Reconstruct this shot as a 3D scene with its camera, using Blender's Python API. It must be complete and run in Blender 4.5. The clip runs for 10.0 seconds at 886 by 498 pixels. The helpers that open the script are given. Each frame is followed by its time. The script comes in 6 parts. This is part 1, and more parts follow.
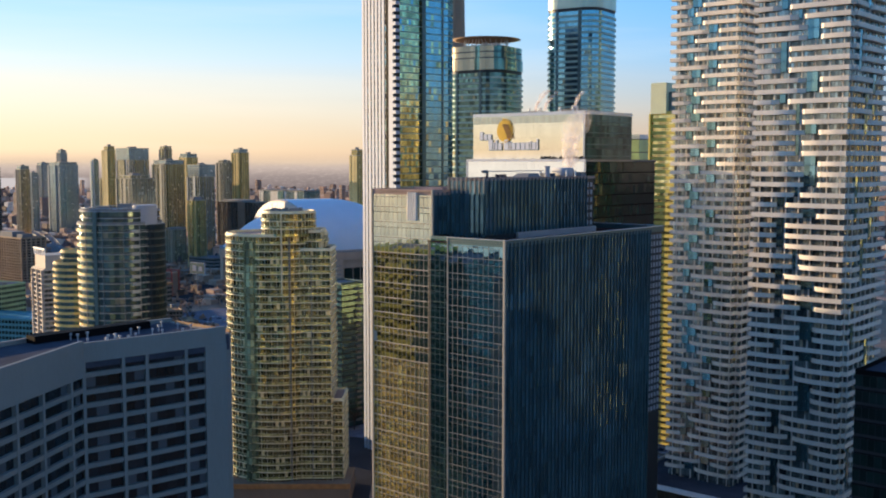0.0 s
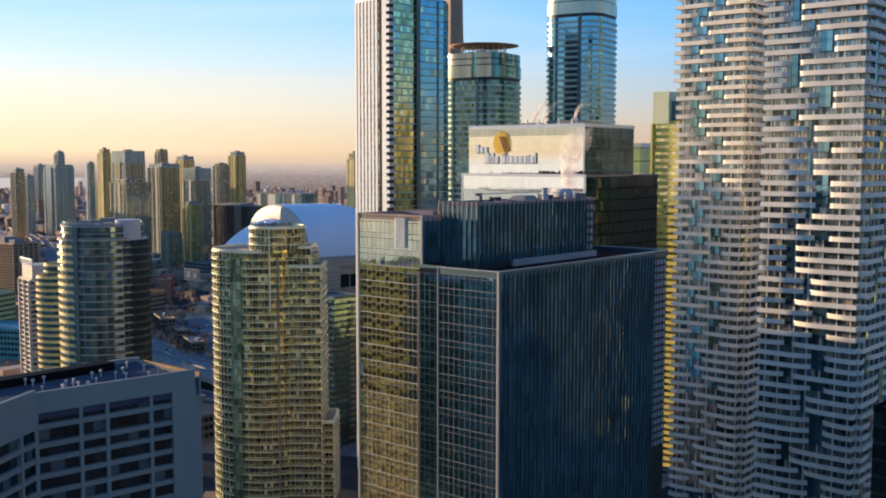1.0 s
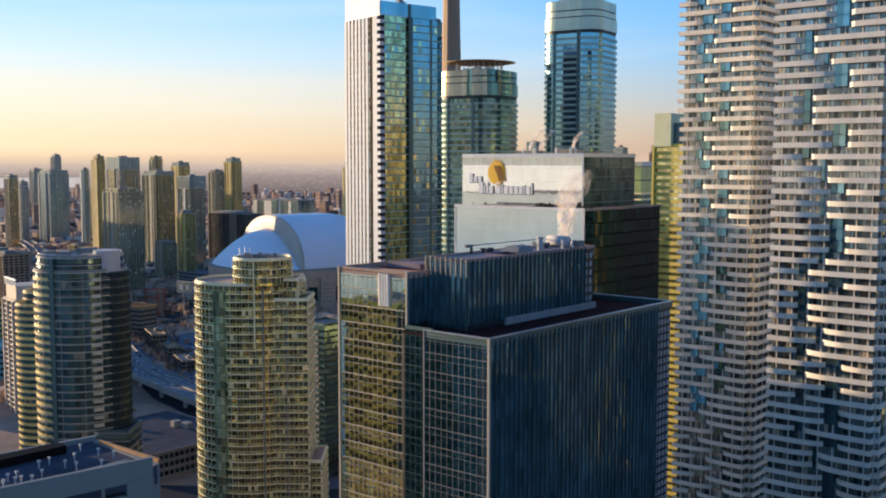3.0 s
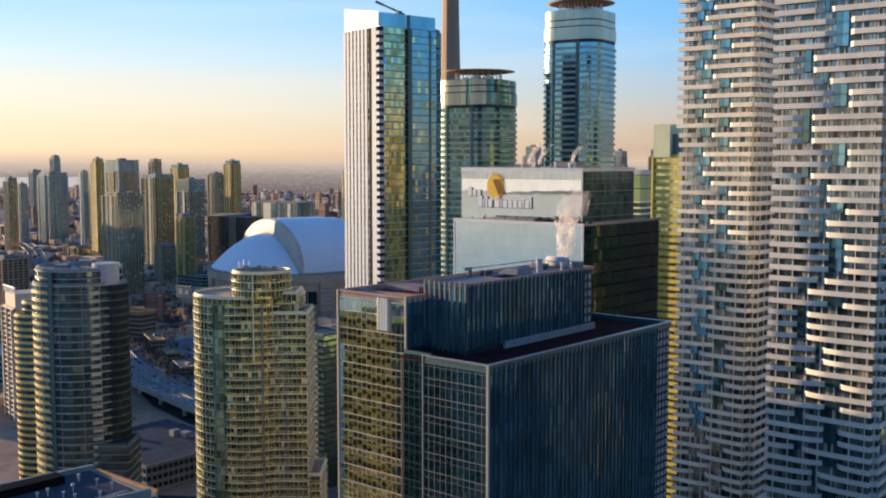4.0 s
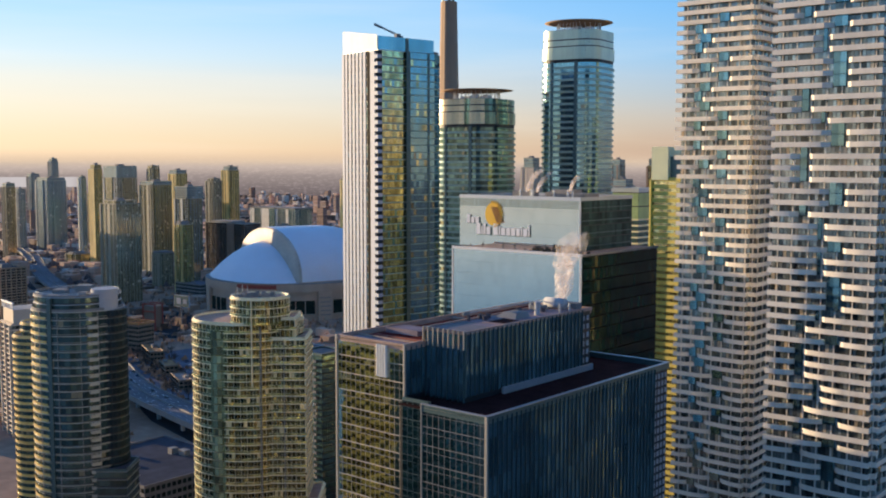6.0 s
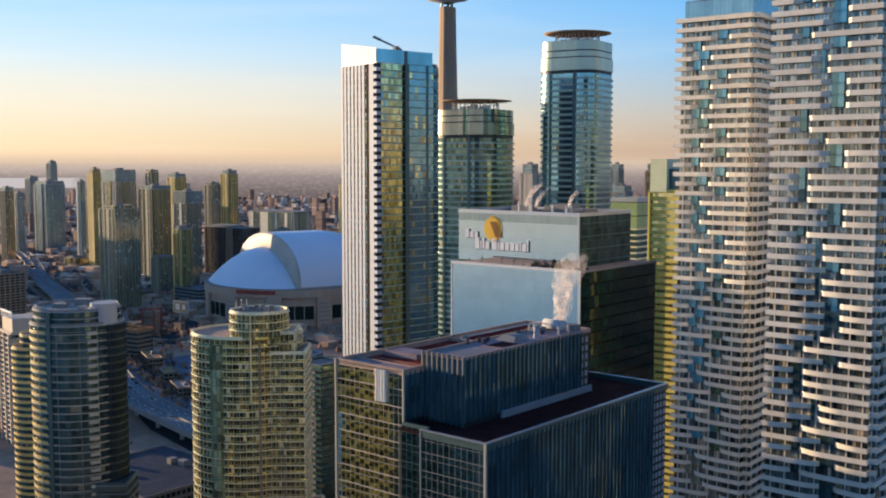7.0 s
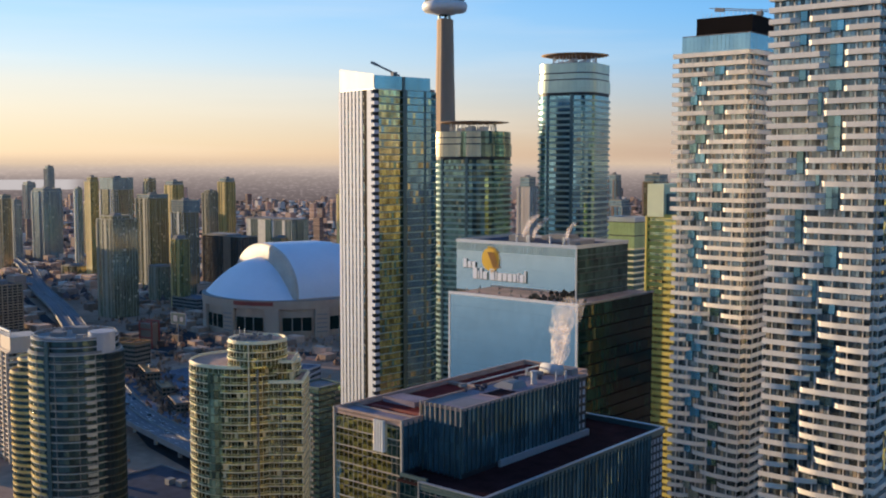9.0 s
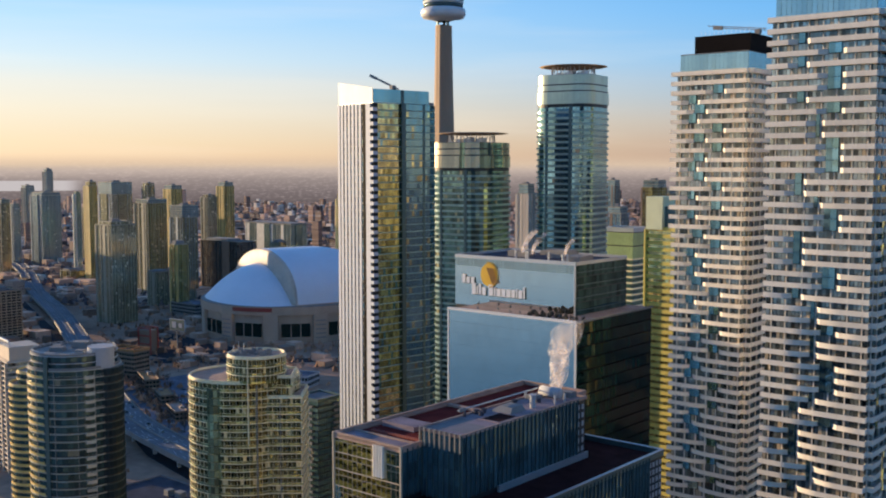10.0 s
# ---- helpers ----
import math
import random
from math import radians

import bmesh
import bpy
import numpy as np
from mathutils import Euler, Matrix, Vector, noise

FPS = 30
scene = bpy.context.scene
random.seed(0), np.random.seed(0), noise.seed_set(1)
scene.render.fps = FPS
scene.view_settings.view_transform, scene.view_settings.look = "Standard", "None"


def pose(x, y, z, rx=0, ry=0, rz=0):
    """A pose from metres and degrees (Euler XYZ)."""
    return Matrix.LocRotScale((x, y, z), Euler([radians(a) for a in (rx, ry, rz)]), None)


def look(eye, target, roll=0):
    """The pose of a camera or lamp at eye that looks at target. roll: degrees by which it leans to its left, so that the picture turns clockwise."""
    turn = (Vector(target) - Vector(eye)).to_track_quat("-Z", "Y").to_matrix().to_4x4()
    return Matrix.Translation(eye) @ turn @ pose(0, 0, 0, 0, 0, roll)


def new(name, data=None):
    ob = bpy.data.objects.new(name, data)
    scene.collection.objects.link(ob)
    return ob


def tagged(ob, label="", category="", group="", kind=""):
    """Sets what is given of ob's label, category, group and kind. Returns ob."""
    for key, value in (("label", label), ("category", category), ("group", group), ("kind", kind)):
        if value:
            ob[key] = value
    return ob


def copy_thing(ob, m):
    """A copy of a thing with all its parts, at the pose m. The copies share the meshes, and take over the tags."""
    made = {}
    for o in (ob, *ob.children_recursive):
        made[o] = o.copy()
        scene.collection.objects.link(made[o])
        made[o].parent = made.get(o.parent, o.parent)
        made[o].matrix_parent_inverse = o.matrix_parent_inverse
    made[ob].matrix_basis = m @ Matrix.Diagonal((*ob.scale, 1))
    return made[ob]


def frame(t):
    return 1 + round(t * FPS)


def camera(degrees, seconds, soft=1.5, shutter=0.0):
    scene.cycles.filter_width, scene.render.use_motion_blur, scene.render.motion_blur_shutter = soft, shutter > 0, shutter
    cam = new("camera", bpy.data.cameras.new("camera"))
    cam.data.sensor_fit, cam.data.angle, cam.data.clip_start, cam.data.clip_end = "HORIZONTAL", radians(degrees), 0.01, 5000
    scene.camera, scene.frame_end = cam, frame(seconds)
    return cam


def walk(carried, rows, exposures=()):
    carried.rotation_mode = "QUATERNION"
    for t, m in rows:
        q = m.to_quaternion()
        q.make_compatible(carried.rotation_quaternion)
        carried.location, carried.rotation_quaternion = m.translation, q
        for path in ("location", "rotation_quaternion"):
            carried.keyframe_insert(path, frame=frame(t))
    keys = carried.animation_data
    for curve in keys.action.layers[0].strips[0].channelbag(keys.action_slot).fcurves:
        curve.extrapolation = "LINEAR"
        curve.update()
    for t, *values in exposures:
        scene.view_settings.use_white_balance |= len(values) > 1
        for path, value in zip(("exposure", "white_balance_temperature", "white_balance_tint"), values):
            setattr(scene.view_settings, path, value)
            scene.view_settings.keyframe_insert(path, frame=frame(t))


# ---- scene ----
cam = camera(46.1, 10.0, soft=2.0)
METRES, EYE, TILT, LEAN, TURN = 73.0, 136.0, -4.8, 0.0, 0.0
ROWS = [
    (0.0, 0.0, 0.0, 0.0, -0.0, 0.0, -0.0),
    (0.5, 0.0143, 0.1069, 0.0432, -0.0, 0.01, -0.03),
    (1.0, 0.029, 0.2109, 0.0874, 0.0, 0.0, -0.03),
    (1.5, 0.0418, 0.305, 0.1307, -0.0, 0.01, -0.04),
    (2.0, 0.0526, 0.3807, 0.1742, -0.01, 0.0, -0.04),
    (2.5, 0.0598, 0.4267, 0.2136, -0.02, 0.01, -0.04),
    (4.0, 0.0646, 0.4458, 0.3191, -0.07, -0.04, -0.0),
    (4.5, 0.0643, 0.4438, 0.3505, -0.09, -0.03, -0.02),
    (5.0, 0.0638, 0.4418, 0.3825, -0.12, -0.03, -0.04),
    (5.5, 0.0631, 0.4403, 0.4153, -0.15, -0.03, -0.06),
    (7.0, 0.0628, 0.4325, 0.5162, -0.24, 0.01, -0.01),
    (7.5, 0.0626, 0.4289, 0.5503, -0.27, 0.03, -0.01),
    (8.0, 0.0625, 0.4268, 0.5843, -0.31, 0.05, 0.01),
    (8.5, 0.062, 0.423, 0.6184, -0.34, 0.08, -0.0),
    (9.0, 0.0612, 0.4194, 0.6535, -0.38, 0.1, 0.0),
    (9.5, 0.061, 0.4167, 0.6887, -0.41, 0.13, 0.01),
    (10.0, 0.0605, 0.4142, 0.7245, -0.45, 0.15, 0.05),
]
walk(cam, [(t, pose(0, 0, EYE, TILT, LEAN, TURN) @ pose(METRES * x, METRES * y, METRES * z, 90 + pitch, roll, yaw)) for t, x, y, z, yaw, pitch, roll in ROWS], exposures=[(0.0, 0.83), (10.0, 0.68)])

# ---- light: a low winter sun from the left, clear sky ----
SUN_AZ, SUN_EL = 148.6, 5.3  # degrees: counter-clockwise from +x, above the horizon
SUN_DIR = Vector((math.cos(radians(SUN_AZ)) * math.cos(radians(SUN_EL)), math.sin(radians(SUN_AZ)) * math.cos(radians(SUN_EL)), math.sin(radians(SUN_EL))))
sun_data = bpy.data.lights.new("sun", "SUN")
sun_data.energy, sun_data.angle, sun_data.color = 5.0, radians(0.6), (1.0, 0.73, 0.43)
sun_lamp = new("sun", sun_data)
sun_lamp.matrix_basis = look((0, 0, 900), Vector((0, 0, 900)) - SUN_DIR)


def build_world():
    w = bpy.data.worlds.new("world")
    scene.world = w
    w.use_nodes = True
    nt = w.node_tree
    nt.nodes.clear()
    N, L = nt.nodes.new, nt.links.new
    out, bg = N("ShaderNodeOutputWorld"), N("ShaderNodeBackground")
    sky = N("ShaderNodeTexSky")
    sky.sky_type, sky.sun_disc = "NISHITA", False
    sky.sun_elevation, sky.sun_rotation = radians(SUN_EL), radians(90 - SUN_AZ)
    sky.altitude, sky.air_density, sky.dust_density, sky.ozone_density = 120, 1.0, 0.4, 4.0
    tc, sep = N("ShaderNodeTexCoord"), N("ShaderNodeSeparateXYZ")
    L(tc.outputs["Generated"], sep.inputs[0])

    def ramp(stops):
        r = N("ShaderNodeValToRGB")
        r.color_ramp.elements[0].position, r.color_ramp.elements[0].color = stops[0][0], (*stops[0][1], 1)
        r.color_ramp.elements[1].position, r.color_ramp.elements[1].color = stops[-1][0], (*stops[-1][1], 1)
        for pos, col in stops[1:-1]:
            e = r.color_ramp.elements.new(pos)
            e.color = (*col, 1)
        return r

    # evening colours by height, on the sun's side and away from it
    near = ramp(((0.0, (0.95, 0.66, 0.42)), (0.02, (0.95, 0.74, 0.5)), (0.05, (0.94, 0.81, 0.63)), (0.075, (0.88, 0.83, 0.73)), (0.095, (0.72, 0.82, 0.86)), (0.13, (0.52, 0.74, 0.93)), (0.17, (0.36, 0.64, 0.95)), (0.24, (0.17, 0.48, 0.95)), (0.42, (0.1, 0.3, 0.7)), (1.0, (0.05, 0.15, 0.4))))
    away = ramp(((0.0, (0.4, 0.26, 0.22)), (0.02, (0.44, 0.31, 0.27)), (0.04, (0.42, 0.38, 0.38)), (0.065, (0.3, 0.42, 0.56)), (0.1, (0.19, 0.45, 0.77)), (0.14, (0.12, 0.42, 0.84)), (0.2, (0.08, 0.33, 0.76)), (0.45, (0.05, 0.17, 0.42)), (1.0, (0.04, 0.13, 0.36))))
    L(sep.outputs["Z"], near.inputs[0])
    L(sep.outputs["Z"], away.inputs[0])
    dot = N("ShaderNodeVectorMath")
    dot.operation = "DOT_PRODUCT"
    dot.inputs[1].default_value = (SUN_DIR.x, SUN_DIR.y, 0)
    L(tc.outputs["Generated"], dot.inputs[0])
    side = N("ShaderNodeMapRange")
    side.interpolation_type = "SMOOTHSTEP"
    side.inputs["From Min"].default_value, side.inputs["From Max"].default_value = 0.0, 0.95
    L(dot.outputs["Value"], side.inputs["Value"])
    hue = N("ShaderNodeMixRGB")
    L(side.outputs[0], hue.inputs[0])
    L(away.outputs[0], hue.inputs[1])
    L(near.outputs[0], hue.inputs[2])
    # thin high cloud in long streaks
    mp, nz, cr = N("ShaderNodeMapping"), N("ShaderNodeTexNoise"), N("ShaderNodeMapRange")
    mp.inputs["Scale"].default_value = (2.0, 2.0, 26.0)
    nz.inputs["Scale"].default_value, nz.inputs["Detail"].default_value = 1.6, 6
    L(tc.outputs["Generated"], mp.inputs[0])
    L(mp.outputs[0], nz.inputs[0])
    cr.inputs["From Min"].default_value, cr.inputs["From Max"].default_value = 0.5, 0.75
    cr.inputs["To Max"].default_value = 0.14
    L(nz.outputs["Fac"], cr.inputs["Value"])
    cl = N("ShaderNodeMixRGB")
    cl.inputs[2].default_value = (1.0, 0.9, 0.78, 1)
    L(cr.outputs[0], cl.inputs[0])
    L(hue.outputs[0], cl.inputs[1])
    # sky = evening colours with the physical sky's glow over them
    ten = N("ShaderNodeVectorMath")
    ten.operation = "SCALE"
    ten.inputs["Scale"].default_value = 6.2
    L(cl.outputs[0], ten.inputs[0])
    glow = N("ShaderNodeVectorMath")
    glow.operation = "SCALE"
    glow.inputs["Scale"].default_value = 0.22
    L(sky.outputs[0], glow.inputs[0])
    total = N("ShaderNodeVectorMath")
    total.operation = "ADD"
    L(ten.outputs[0], total.inputs[0])
    L(glow.outputs[0], total.inputs[1])
    # the far land under the horizon, the haze of miles of air painted in, and a bay of bright water
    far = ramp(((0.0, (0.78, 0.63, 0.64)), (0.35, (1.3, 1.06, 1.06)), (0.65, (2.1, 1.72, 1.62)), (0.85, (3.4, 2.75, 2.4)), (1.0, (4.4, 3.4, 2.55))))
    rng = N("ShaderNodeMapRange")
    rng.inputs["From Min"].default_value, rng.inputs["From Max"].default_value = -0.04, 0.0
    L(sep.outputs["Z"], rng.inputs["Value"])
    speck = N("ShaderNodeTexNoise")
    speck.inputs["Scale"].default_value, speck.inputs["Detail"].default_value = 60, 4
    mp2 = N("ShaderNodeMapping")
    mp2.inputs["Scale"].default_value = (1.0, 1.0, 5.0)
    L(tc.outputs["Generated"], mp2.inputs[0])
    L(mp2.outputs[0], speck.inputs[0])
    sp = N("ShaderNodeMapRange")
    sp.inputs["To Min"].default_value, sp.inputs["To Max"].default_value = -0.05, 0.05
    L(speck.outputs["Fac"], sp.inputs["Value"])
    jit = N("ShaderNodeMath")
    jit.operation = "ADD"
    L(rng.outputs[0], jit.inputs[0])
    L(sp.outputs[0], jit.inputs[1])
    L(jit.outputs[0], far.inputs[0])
    dots, mp3, dr = N("ShaderNodeTexNoise"), N("ShaderNodeMapping"), N("ShaderNodeMapRange")
    mp3.inputs["Scale"].default_value = (0.7, 0.7, 2.4)
    dots.inputs["Scale"].default_value, dots.inputs["Detail"].default_value = 330, 3
    L(tc.outputs["Generated"], mp3.inputs[0])
    L(mp3.outputs[0], dots.inputs[0])
    dr.inputs["From Min"].default_value, dr.inputs["From Max"].default_value = 0.5, 0.78
    dr.inputs["To Min"].default_value, dr.inputs["To Max"].default_value = 0.95, 1.75
    L(dots.outputs["Fac"], dr.inputs["Value"])
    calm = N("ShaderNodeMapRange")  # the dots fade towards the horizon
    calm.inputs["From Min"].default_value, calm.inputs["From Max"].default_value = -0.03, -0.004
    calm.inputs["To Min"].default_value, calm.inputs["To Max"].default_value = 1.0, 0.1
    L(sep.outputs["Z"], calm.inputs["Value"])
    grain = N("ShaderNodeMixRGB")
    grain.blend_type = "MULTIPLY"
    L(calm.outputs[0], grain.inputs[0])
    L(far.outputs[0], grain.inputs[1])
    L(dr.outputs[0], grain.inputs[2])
    bay = N("ShaderNodeMapRange")
    bay.interpolation_type = "SMOOTHSTEP"
    bay.inputs["From Min"].default_value, bay.inputs["From Max"].default_value = 0.315, 0.335
    neg = N("ShaderNodeMath")
    neg.operation = "MULTIPLY"
    neg.inputs[1].default_value = -1.0
    L(sep.outputs["X"], neg.inputs[0])
    L(neg.outputs[0], bay.inputs["Value"])
    band = N("ShaderNodeMath")
    band.operation = "COMPARE"
    band.inputs[1].default_value, band.inputs[2].default_value = -0.019, 0.0045
    L(sep.outputs["Z"], band.inputs[0])
    both = N("ShaderNodeMath")
    both.operation = "MULTIPLY"
    L(bay.outputs[0], both.inputs[0])
    L(band.outputs[0], both.inputs[1])
    wet = N("ShaderNodeMixRGB")
    wet.inputs[2].default_value = (3.6, 3.3, 3.3, 1)
    L(both.outputs[0], wet.inputs[0])
    L(grain.outputs[0], wet.inputs[1])
    # open lake to the south-west: low-sun glare painted into the background
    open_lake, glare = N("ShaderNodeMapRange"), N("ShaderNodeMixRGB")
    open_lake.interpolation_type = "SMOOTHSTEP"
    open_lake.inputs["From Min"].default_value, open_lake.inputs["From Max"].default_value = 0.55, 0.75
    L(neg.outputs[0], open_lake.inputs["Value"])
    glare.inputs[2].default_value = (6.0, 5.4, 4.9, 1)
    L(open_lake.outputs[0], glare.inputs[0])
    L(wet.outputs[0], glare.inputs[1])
    edge = N("ShaderNodeMapRange")
    edge.interpolation_type = "SMOOTHSTEP"
    edge.inputs["From Min"].default_value, edge.inputs["From Max"].default_value = -0.004, 0.012
    L(sep.outputs["Z"], edge.inputs["Value"])
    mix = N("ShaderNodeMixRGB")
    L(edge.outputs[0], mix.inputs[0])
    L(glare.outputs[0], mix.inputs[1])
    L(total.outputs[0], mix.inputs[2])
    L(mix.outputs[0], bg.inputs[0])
    bg.inputs[1].default_value = 0.1
    L(bg.outputs[0], out.inputs[0])


build_world()


# ---- materials ----
def mat(name, col, rough=0.6, metal=0.0, var=0.12, scale=0.15, fine=2.5, bump=0.0, stretch=1.0, rnd="", amount=0.25, ior=1.5, blinds=0.0, blind_col=(0.35, 0.3, 0.22), rough_var=0.0, wave=0.0):
    """A surface with broad and fine variation; rnd: 'object' or 'island' makes each piece differ; blinds: share of
    pieces in blind_col, as drawn blinds and painted glints; wave: ripple of panes.
    """
    m = bpy.data.materials.new(name)
    m.use_nodes = True
    nt = m.node_tree
    N, L = nt.nodes.new, nt.links.new
    p = nt.nodes["Principled BSDF"]
    tc, mp = N("ShaderNodeTexCoord"), N("ShaderNodeMapping")
    L(tc.outputs["Object"], mp.inputs[0])
    mp.inputs["Scale"].default_value = (1, 1, stretch)
    a, b = N("ShaderNodeTexNoise"), N("ShaderNodeTexNoise")
    a.inputs["Scale"].default_value, a.inputs["Detail"].default_value = scale, 5
    b.inputs["Scale"].default_value, b.inputs["Detail"].default_value = fine, 3
    L(mp.outputs[0], a.inputs[0])
    L(mp.outputs[0], b.inputs[0])
    add = N("ShaderNodeMath")
    add.operation = "ADD"
    half = N("ShaderNodeMath")
    half.operation = "MULTIPLY"
    half.inputs[1].default_value = 0.5
    L(b.outputs["Fac"], half.inputs[0])
    L(a.outputs["Fac"], add.inputs[0])
    L(half.outputs[0], add.inputs[1])
    r = N("ShaderNodeMapRange")
    r.inputs["From Min"].default_value, r.inputs["From Max"].default_value = 0.45, 1.05
    r.inputs["To Min"].default_value, r.inputs["To Max"].default_value = 1 - var, 1 + var
    L(add.outputs[0], r.inputs["Value"])
    fac = r.outputs[0]
    rand = None
    if rnd:
        src = N("ShaderNodeObjectInfo") if rnd == "object" else N("ShaderNodeNewGeometry")
        rand = src.outputs["Random"] if rnd == "object" else src.outputs["Random Per Island"]
        q = N("ShaderNodeMapRange")
        q.inputs["To Min"].default_value, q.inputs["To Max"].default_value = 1 - amount, 1 + amount
        L(rand, q.inputs["Value"])
        mul = N("ShaderNodeMath")
        mul.operation = "MULTIPLY"
        L(fac, mul.inputs[0])
        L(q.outputs[0], mul.inputs[1])
        fac = mul.outputs[0]
    c = N("ShaderNodeVectorMath")
    c.operation = "SCALE"
    c.inputs[0].default_value = col
    L(fac, c.inputs["Scale"])
    colour = c.outputs[0]
    p.inputs["Metallic"].default_value, p.inputs["Roughness"].default_value, p.inputs["IOR"].default_value = metal, rough, ior
    if blinds and rand:
        g = N("ShaderNodeMath")
        g.operation = "GREATER_THAN"
        sc = N("ShaderNodeMath")
        sc.operation = "FRACT"
        pr = N("ShaderNodeMath")
        pr.operation = "MULTIPLY"
        pr.inputs[1].default_value = 7.31
        L(rand, pr.inputs[0])
        L(pr.outputs[0], sc.inputs[0])
        L(sc.outputs[0], g.inputs[0])
        g.inputs[1].default_value = 1 - blinds
        mx = N("ShaderNodeMixRGB")
        mx.inputs[2].default_value = (*blind_col, 1)
        L(g.outputs[0], mx.inputs[0])
        L(colour, mx.inputs[1])
        colour = mx.outputs[0]
        mm = N("ShaderNodeMapRange")
        mm.inputs["To Min"].default_value, mm.inputs["To Max"].default_value = metal, metal * 0.3
        L(g.outputs[0], mm.inputs["Value"])
        L(mm.outputs[0], p.inputs["Metallic"])
    L(colour, p.inputs["Base Color"])
    if rough_var:
        rr = N("ShaderNodeMapRange")
        rr.inputs["To Min"].default_value, rr.inputs["To Max"].default_value = max(0.01, rough - rough_var), rough + rough_var
        L(a.outputs["Fac"], rr.inputs["Value"])
        L(rr.outputs[0], p.inputs["Roughness"])
    if bump or wave:
        bp = N("ShaderNodeBump")
        bp.inputs["Strength"].default_value, bp.inputs["Distance"].default_value = (bump or 1.0), (0.05 if bump else wave)
        L((b if bump else a).outputs["Fac"], bp.inputs["Height"])
        L(bp.outputs[0], p.inputs["Normal"])
    return m


M_NAVY_GLASS = mat("navy_curtain_glass", (0.13, 0.23, 0.27), 0.03, 0.6, var=0.45, scale=0.1, rnd="island", amount=0.4, wave=0.025)
# tint imitates the gold reflection on the office tower's south face
M_WARM_REST = mat("gold_reflection_glass", (0.88, 0.68, 0.33), 0.03, 0.8, var=0.3, scale=0.25, rnd="island", amount=0.3, wave=0.02)
M_ROUND_GLASS = mat("dark_teal_round_glass", (0.075, 0.125, 0.12), 0.14, 0.5, var=0.35, scale=0.08, rnd="island", amount=0.45, wave=0.04, ior=1.4, blinds=0.015, blind_col=(0.3, 0.27, 0.18))
M_END_GLASS = mat("dark_slate_end_glass", (0.018, 0.034, 0.042), 0.5, 0.0, var=0.3, scale=0.1, rnd="island", amount=0.25, ior=1.15)
M_LOW_GLASS = mat("dark_teal_curtain_glass", (0.38, 0.54, 0.55), 0.03, 1.0, var=0.2, scale=0.15, rnd="island", amount=0.2, wave=0.02)
# bright matte gold of unseen towers, put there to gild other glass
M_GOLD_BOUNCE = mat("matte_gold_bounce", (0.7, 0.61, 0.42), 0.35, 0.2, var=0.15, scale=0.2, rnd="island", amount=0.3)
M_OLIVE_BAY = mat("olive_bay_glass", (0.62, 0.58, 0.3), 0.06, 0.85, var=0.5, scale=0.35, rnd="island", amount=0.5, wave=0.04)
# cream tint stands for sunlight on the shorter disc tower's crown
M_CROWN_SUNLIT = mat("sunlit_cream_crown", (0.8, 0.66, 0.4), 0.35, 0.2, var=0.2, rnd="island", amount=0.15)
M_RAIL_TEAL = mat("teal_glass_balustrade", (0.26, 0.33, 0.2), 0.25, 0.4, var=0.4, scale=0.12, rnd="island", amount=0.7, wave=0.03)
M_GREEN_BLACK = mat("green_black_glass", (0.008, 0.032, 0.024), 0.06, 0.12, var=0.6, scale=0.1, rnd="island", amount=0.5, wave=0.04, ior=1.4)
M_WEST_MIRROR = mat("bronze_mirror_glass", (0.2, 0.18, 0.14), 0.2, 0.6, var=0.15, scale=0.2, rnd="island", amount=0.25, wave=0.03)
M_TEAL_DARK = mat("dark_teal_east_glass", (0.06, 0.11, 0.1), 0.05, 0.35, var=0.5, scale=0.12, rnd="island", amount=0.5, wave=0.03, ior=1.4)
# paler warm tint for the same painted reflection on the upper floors
M_NAVY_PANE = mat("warm_reflection_pane", (0.9, 0.8, 0.6), 0.03, 1.0, var=0.15, scale=0.25, rnd="object", amount=0.14, wave=0.02, blinds=0.008, blind_col=(0.6, 0.56, 0.46))
M_TEAL_GLASS = mat("teal_condo_glass", (0.2, 0.34, 0.31), 0.06, 0.7, var=0.3, scale=0.08, rnd="island", amount=0.25, wave=0.03, blinds=0.01, blind_col=(0.4, 0.36, 0.25))
# the blinds share here paints bright glints among the panes
M_OLIVE_GLASS = mat("olive_condo_glass", (0.15, 0.14, 0.06), 0.07, 0.65, var=0.5, scale=0.09, rnd="island", amount=0.7, wave=0.03, blinds=0.05, blind_col=(0.9, 0.76, 0.42))
# olive glass whose gold tint stands for sun reflected onto the oval tower
M_RAIL_GOLD = mat("sun_gold_balustrade", (0.64, 0.58, 0.2), 0.14, 0.6, var=0.55, scale=0.12, rnd="island", amount=0.55, wave=0.03)
M_OLIVE_WALL = mat("olive_gold_panel", (0.48, 0.36, 0.12), 0.5, 0.1, var=0.5, scale=0.2, fine=1.5)
M_DISC_TEAL = mat("deep_teal_condo_glass", (0.13, 0.22, 0.19), 0.06, 0.7, var=0.4, scale=0.1, rnd="island", amount=0.6, wave=0.03, blinds=0.05, blind_col=(0.5, 0.44, 0.24))
M_BLUE_GLASS = mat("blue_tower_glass", (0.24, 0.44, 0.5), 0.05, 0.9, var=0.2, scale=0.06, rnd="island", amount=0.1, wave=0.02, blinds=0.004, blind_col=(0.42, 0.38, 0.26))
M_CROWN_TEAL = mat("pale_teal_crown_glass", (0.55, 0.63, 0.5), 0.3, 0.45, var=0.1, rnd="island", amount=0.05)
M_CROWN_BLUE = mat("green_blue_crown_glass", (0.34, 0.48, 0.5), 0.05, 0.7, var=0.1, rnd="island", amount=0.12)
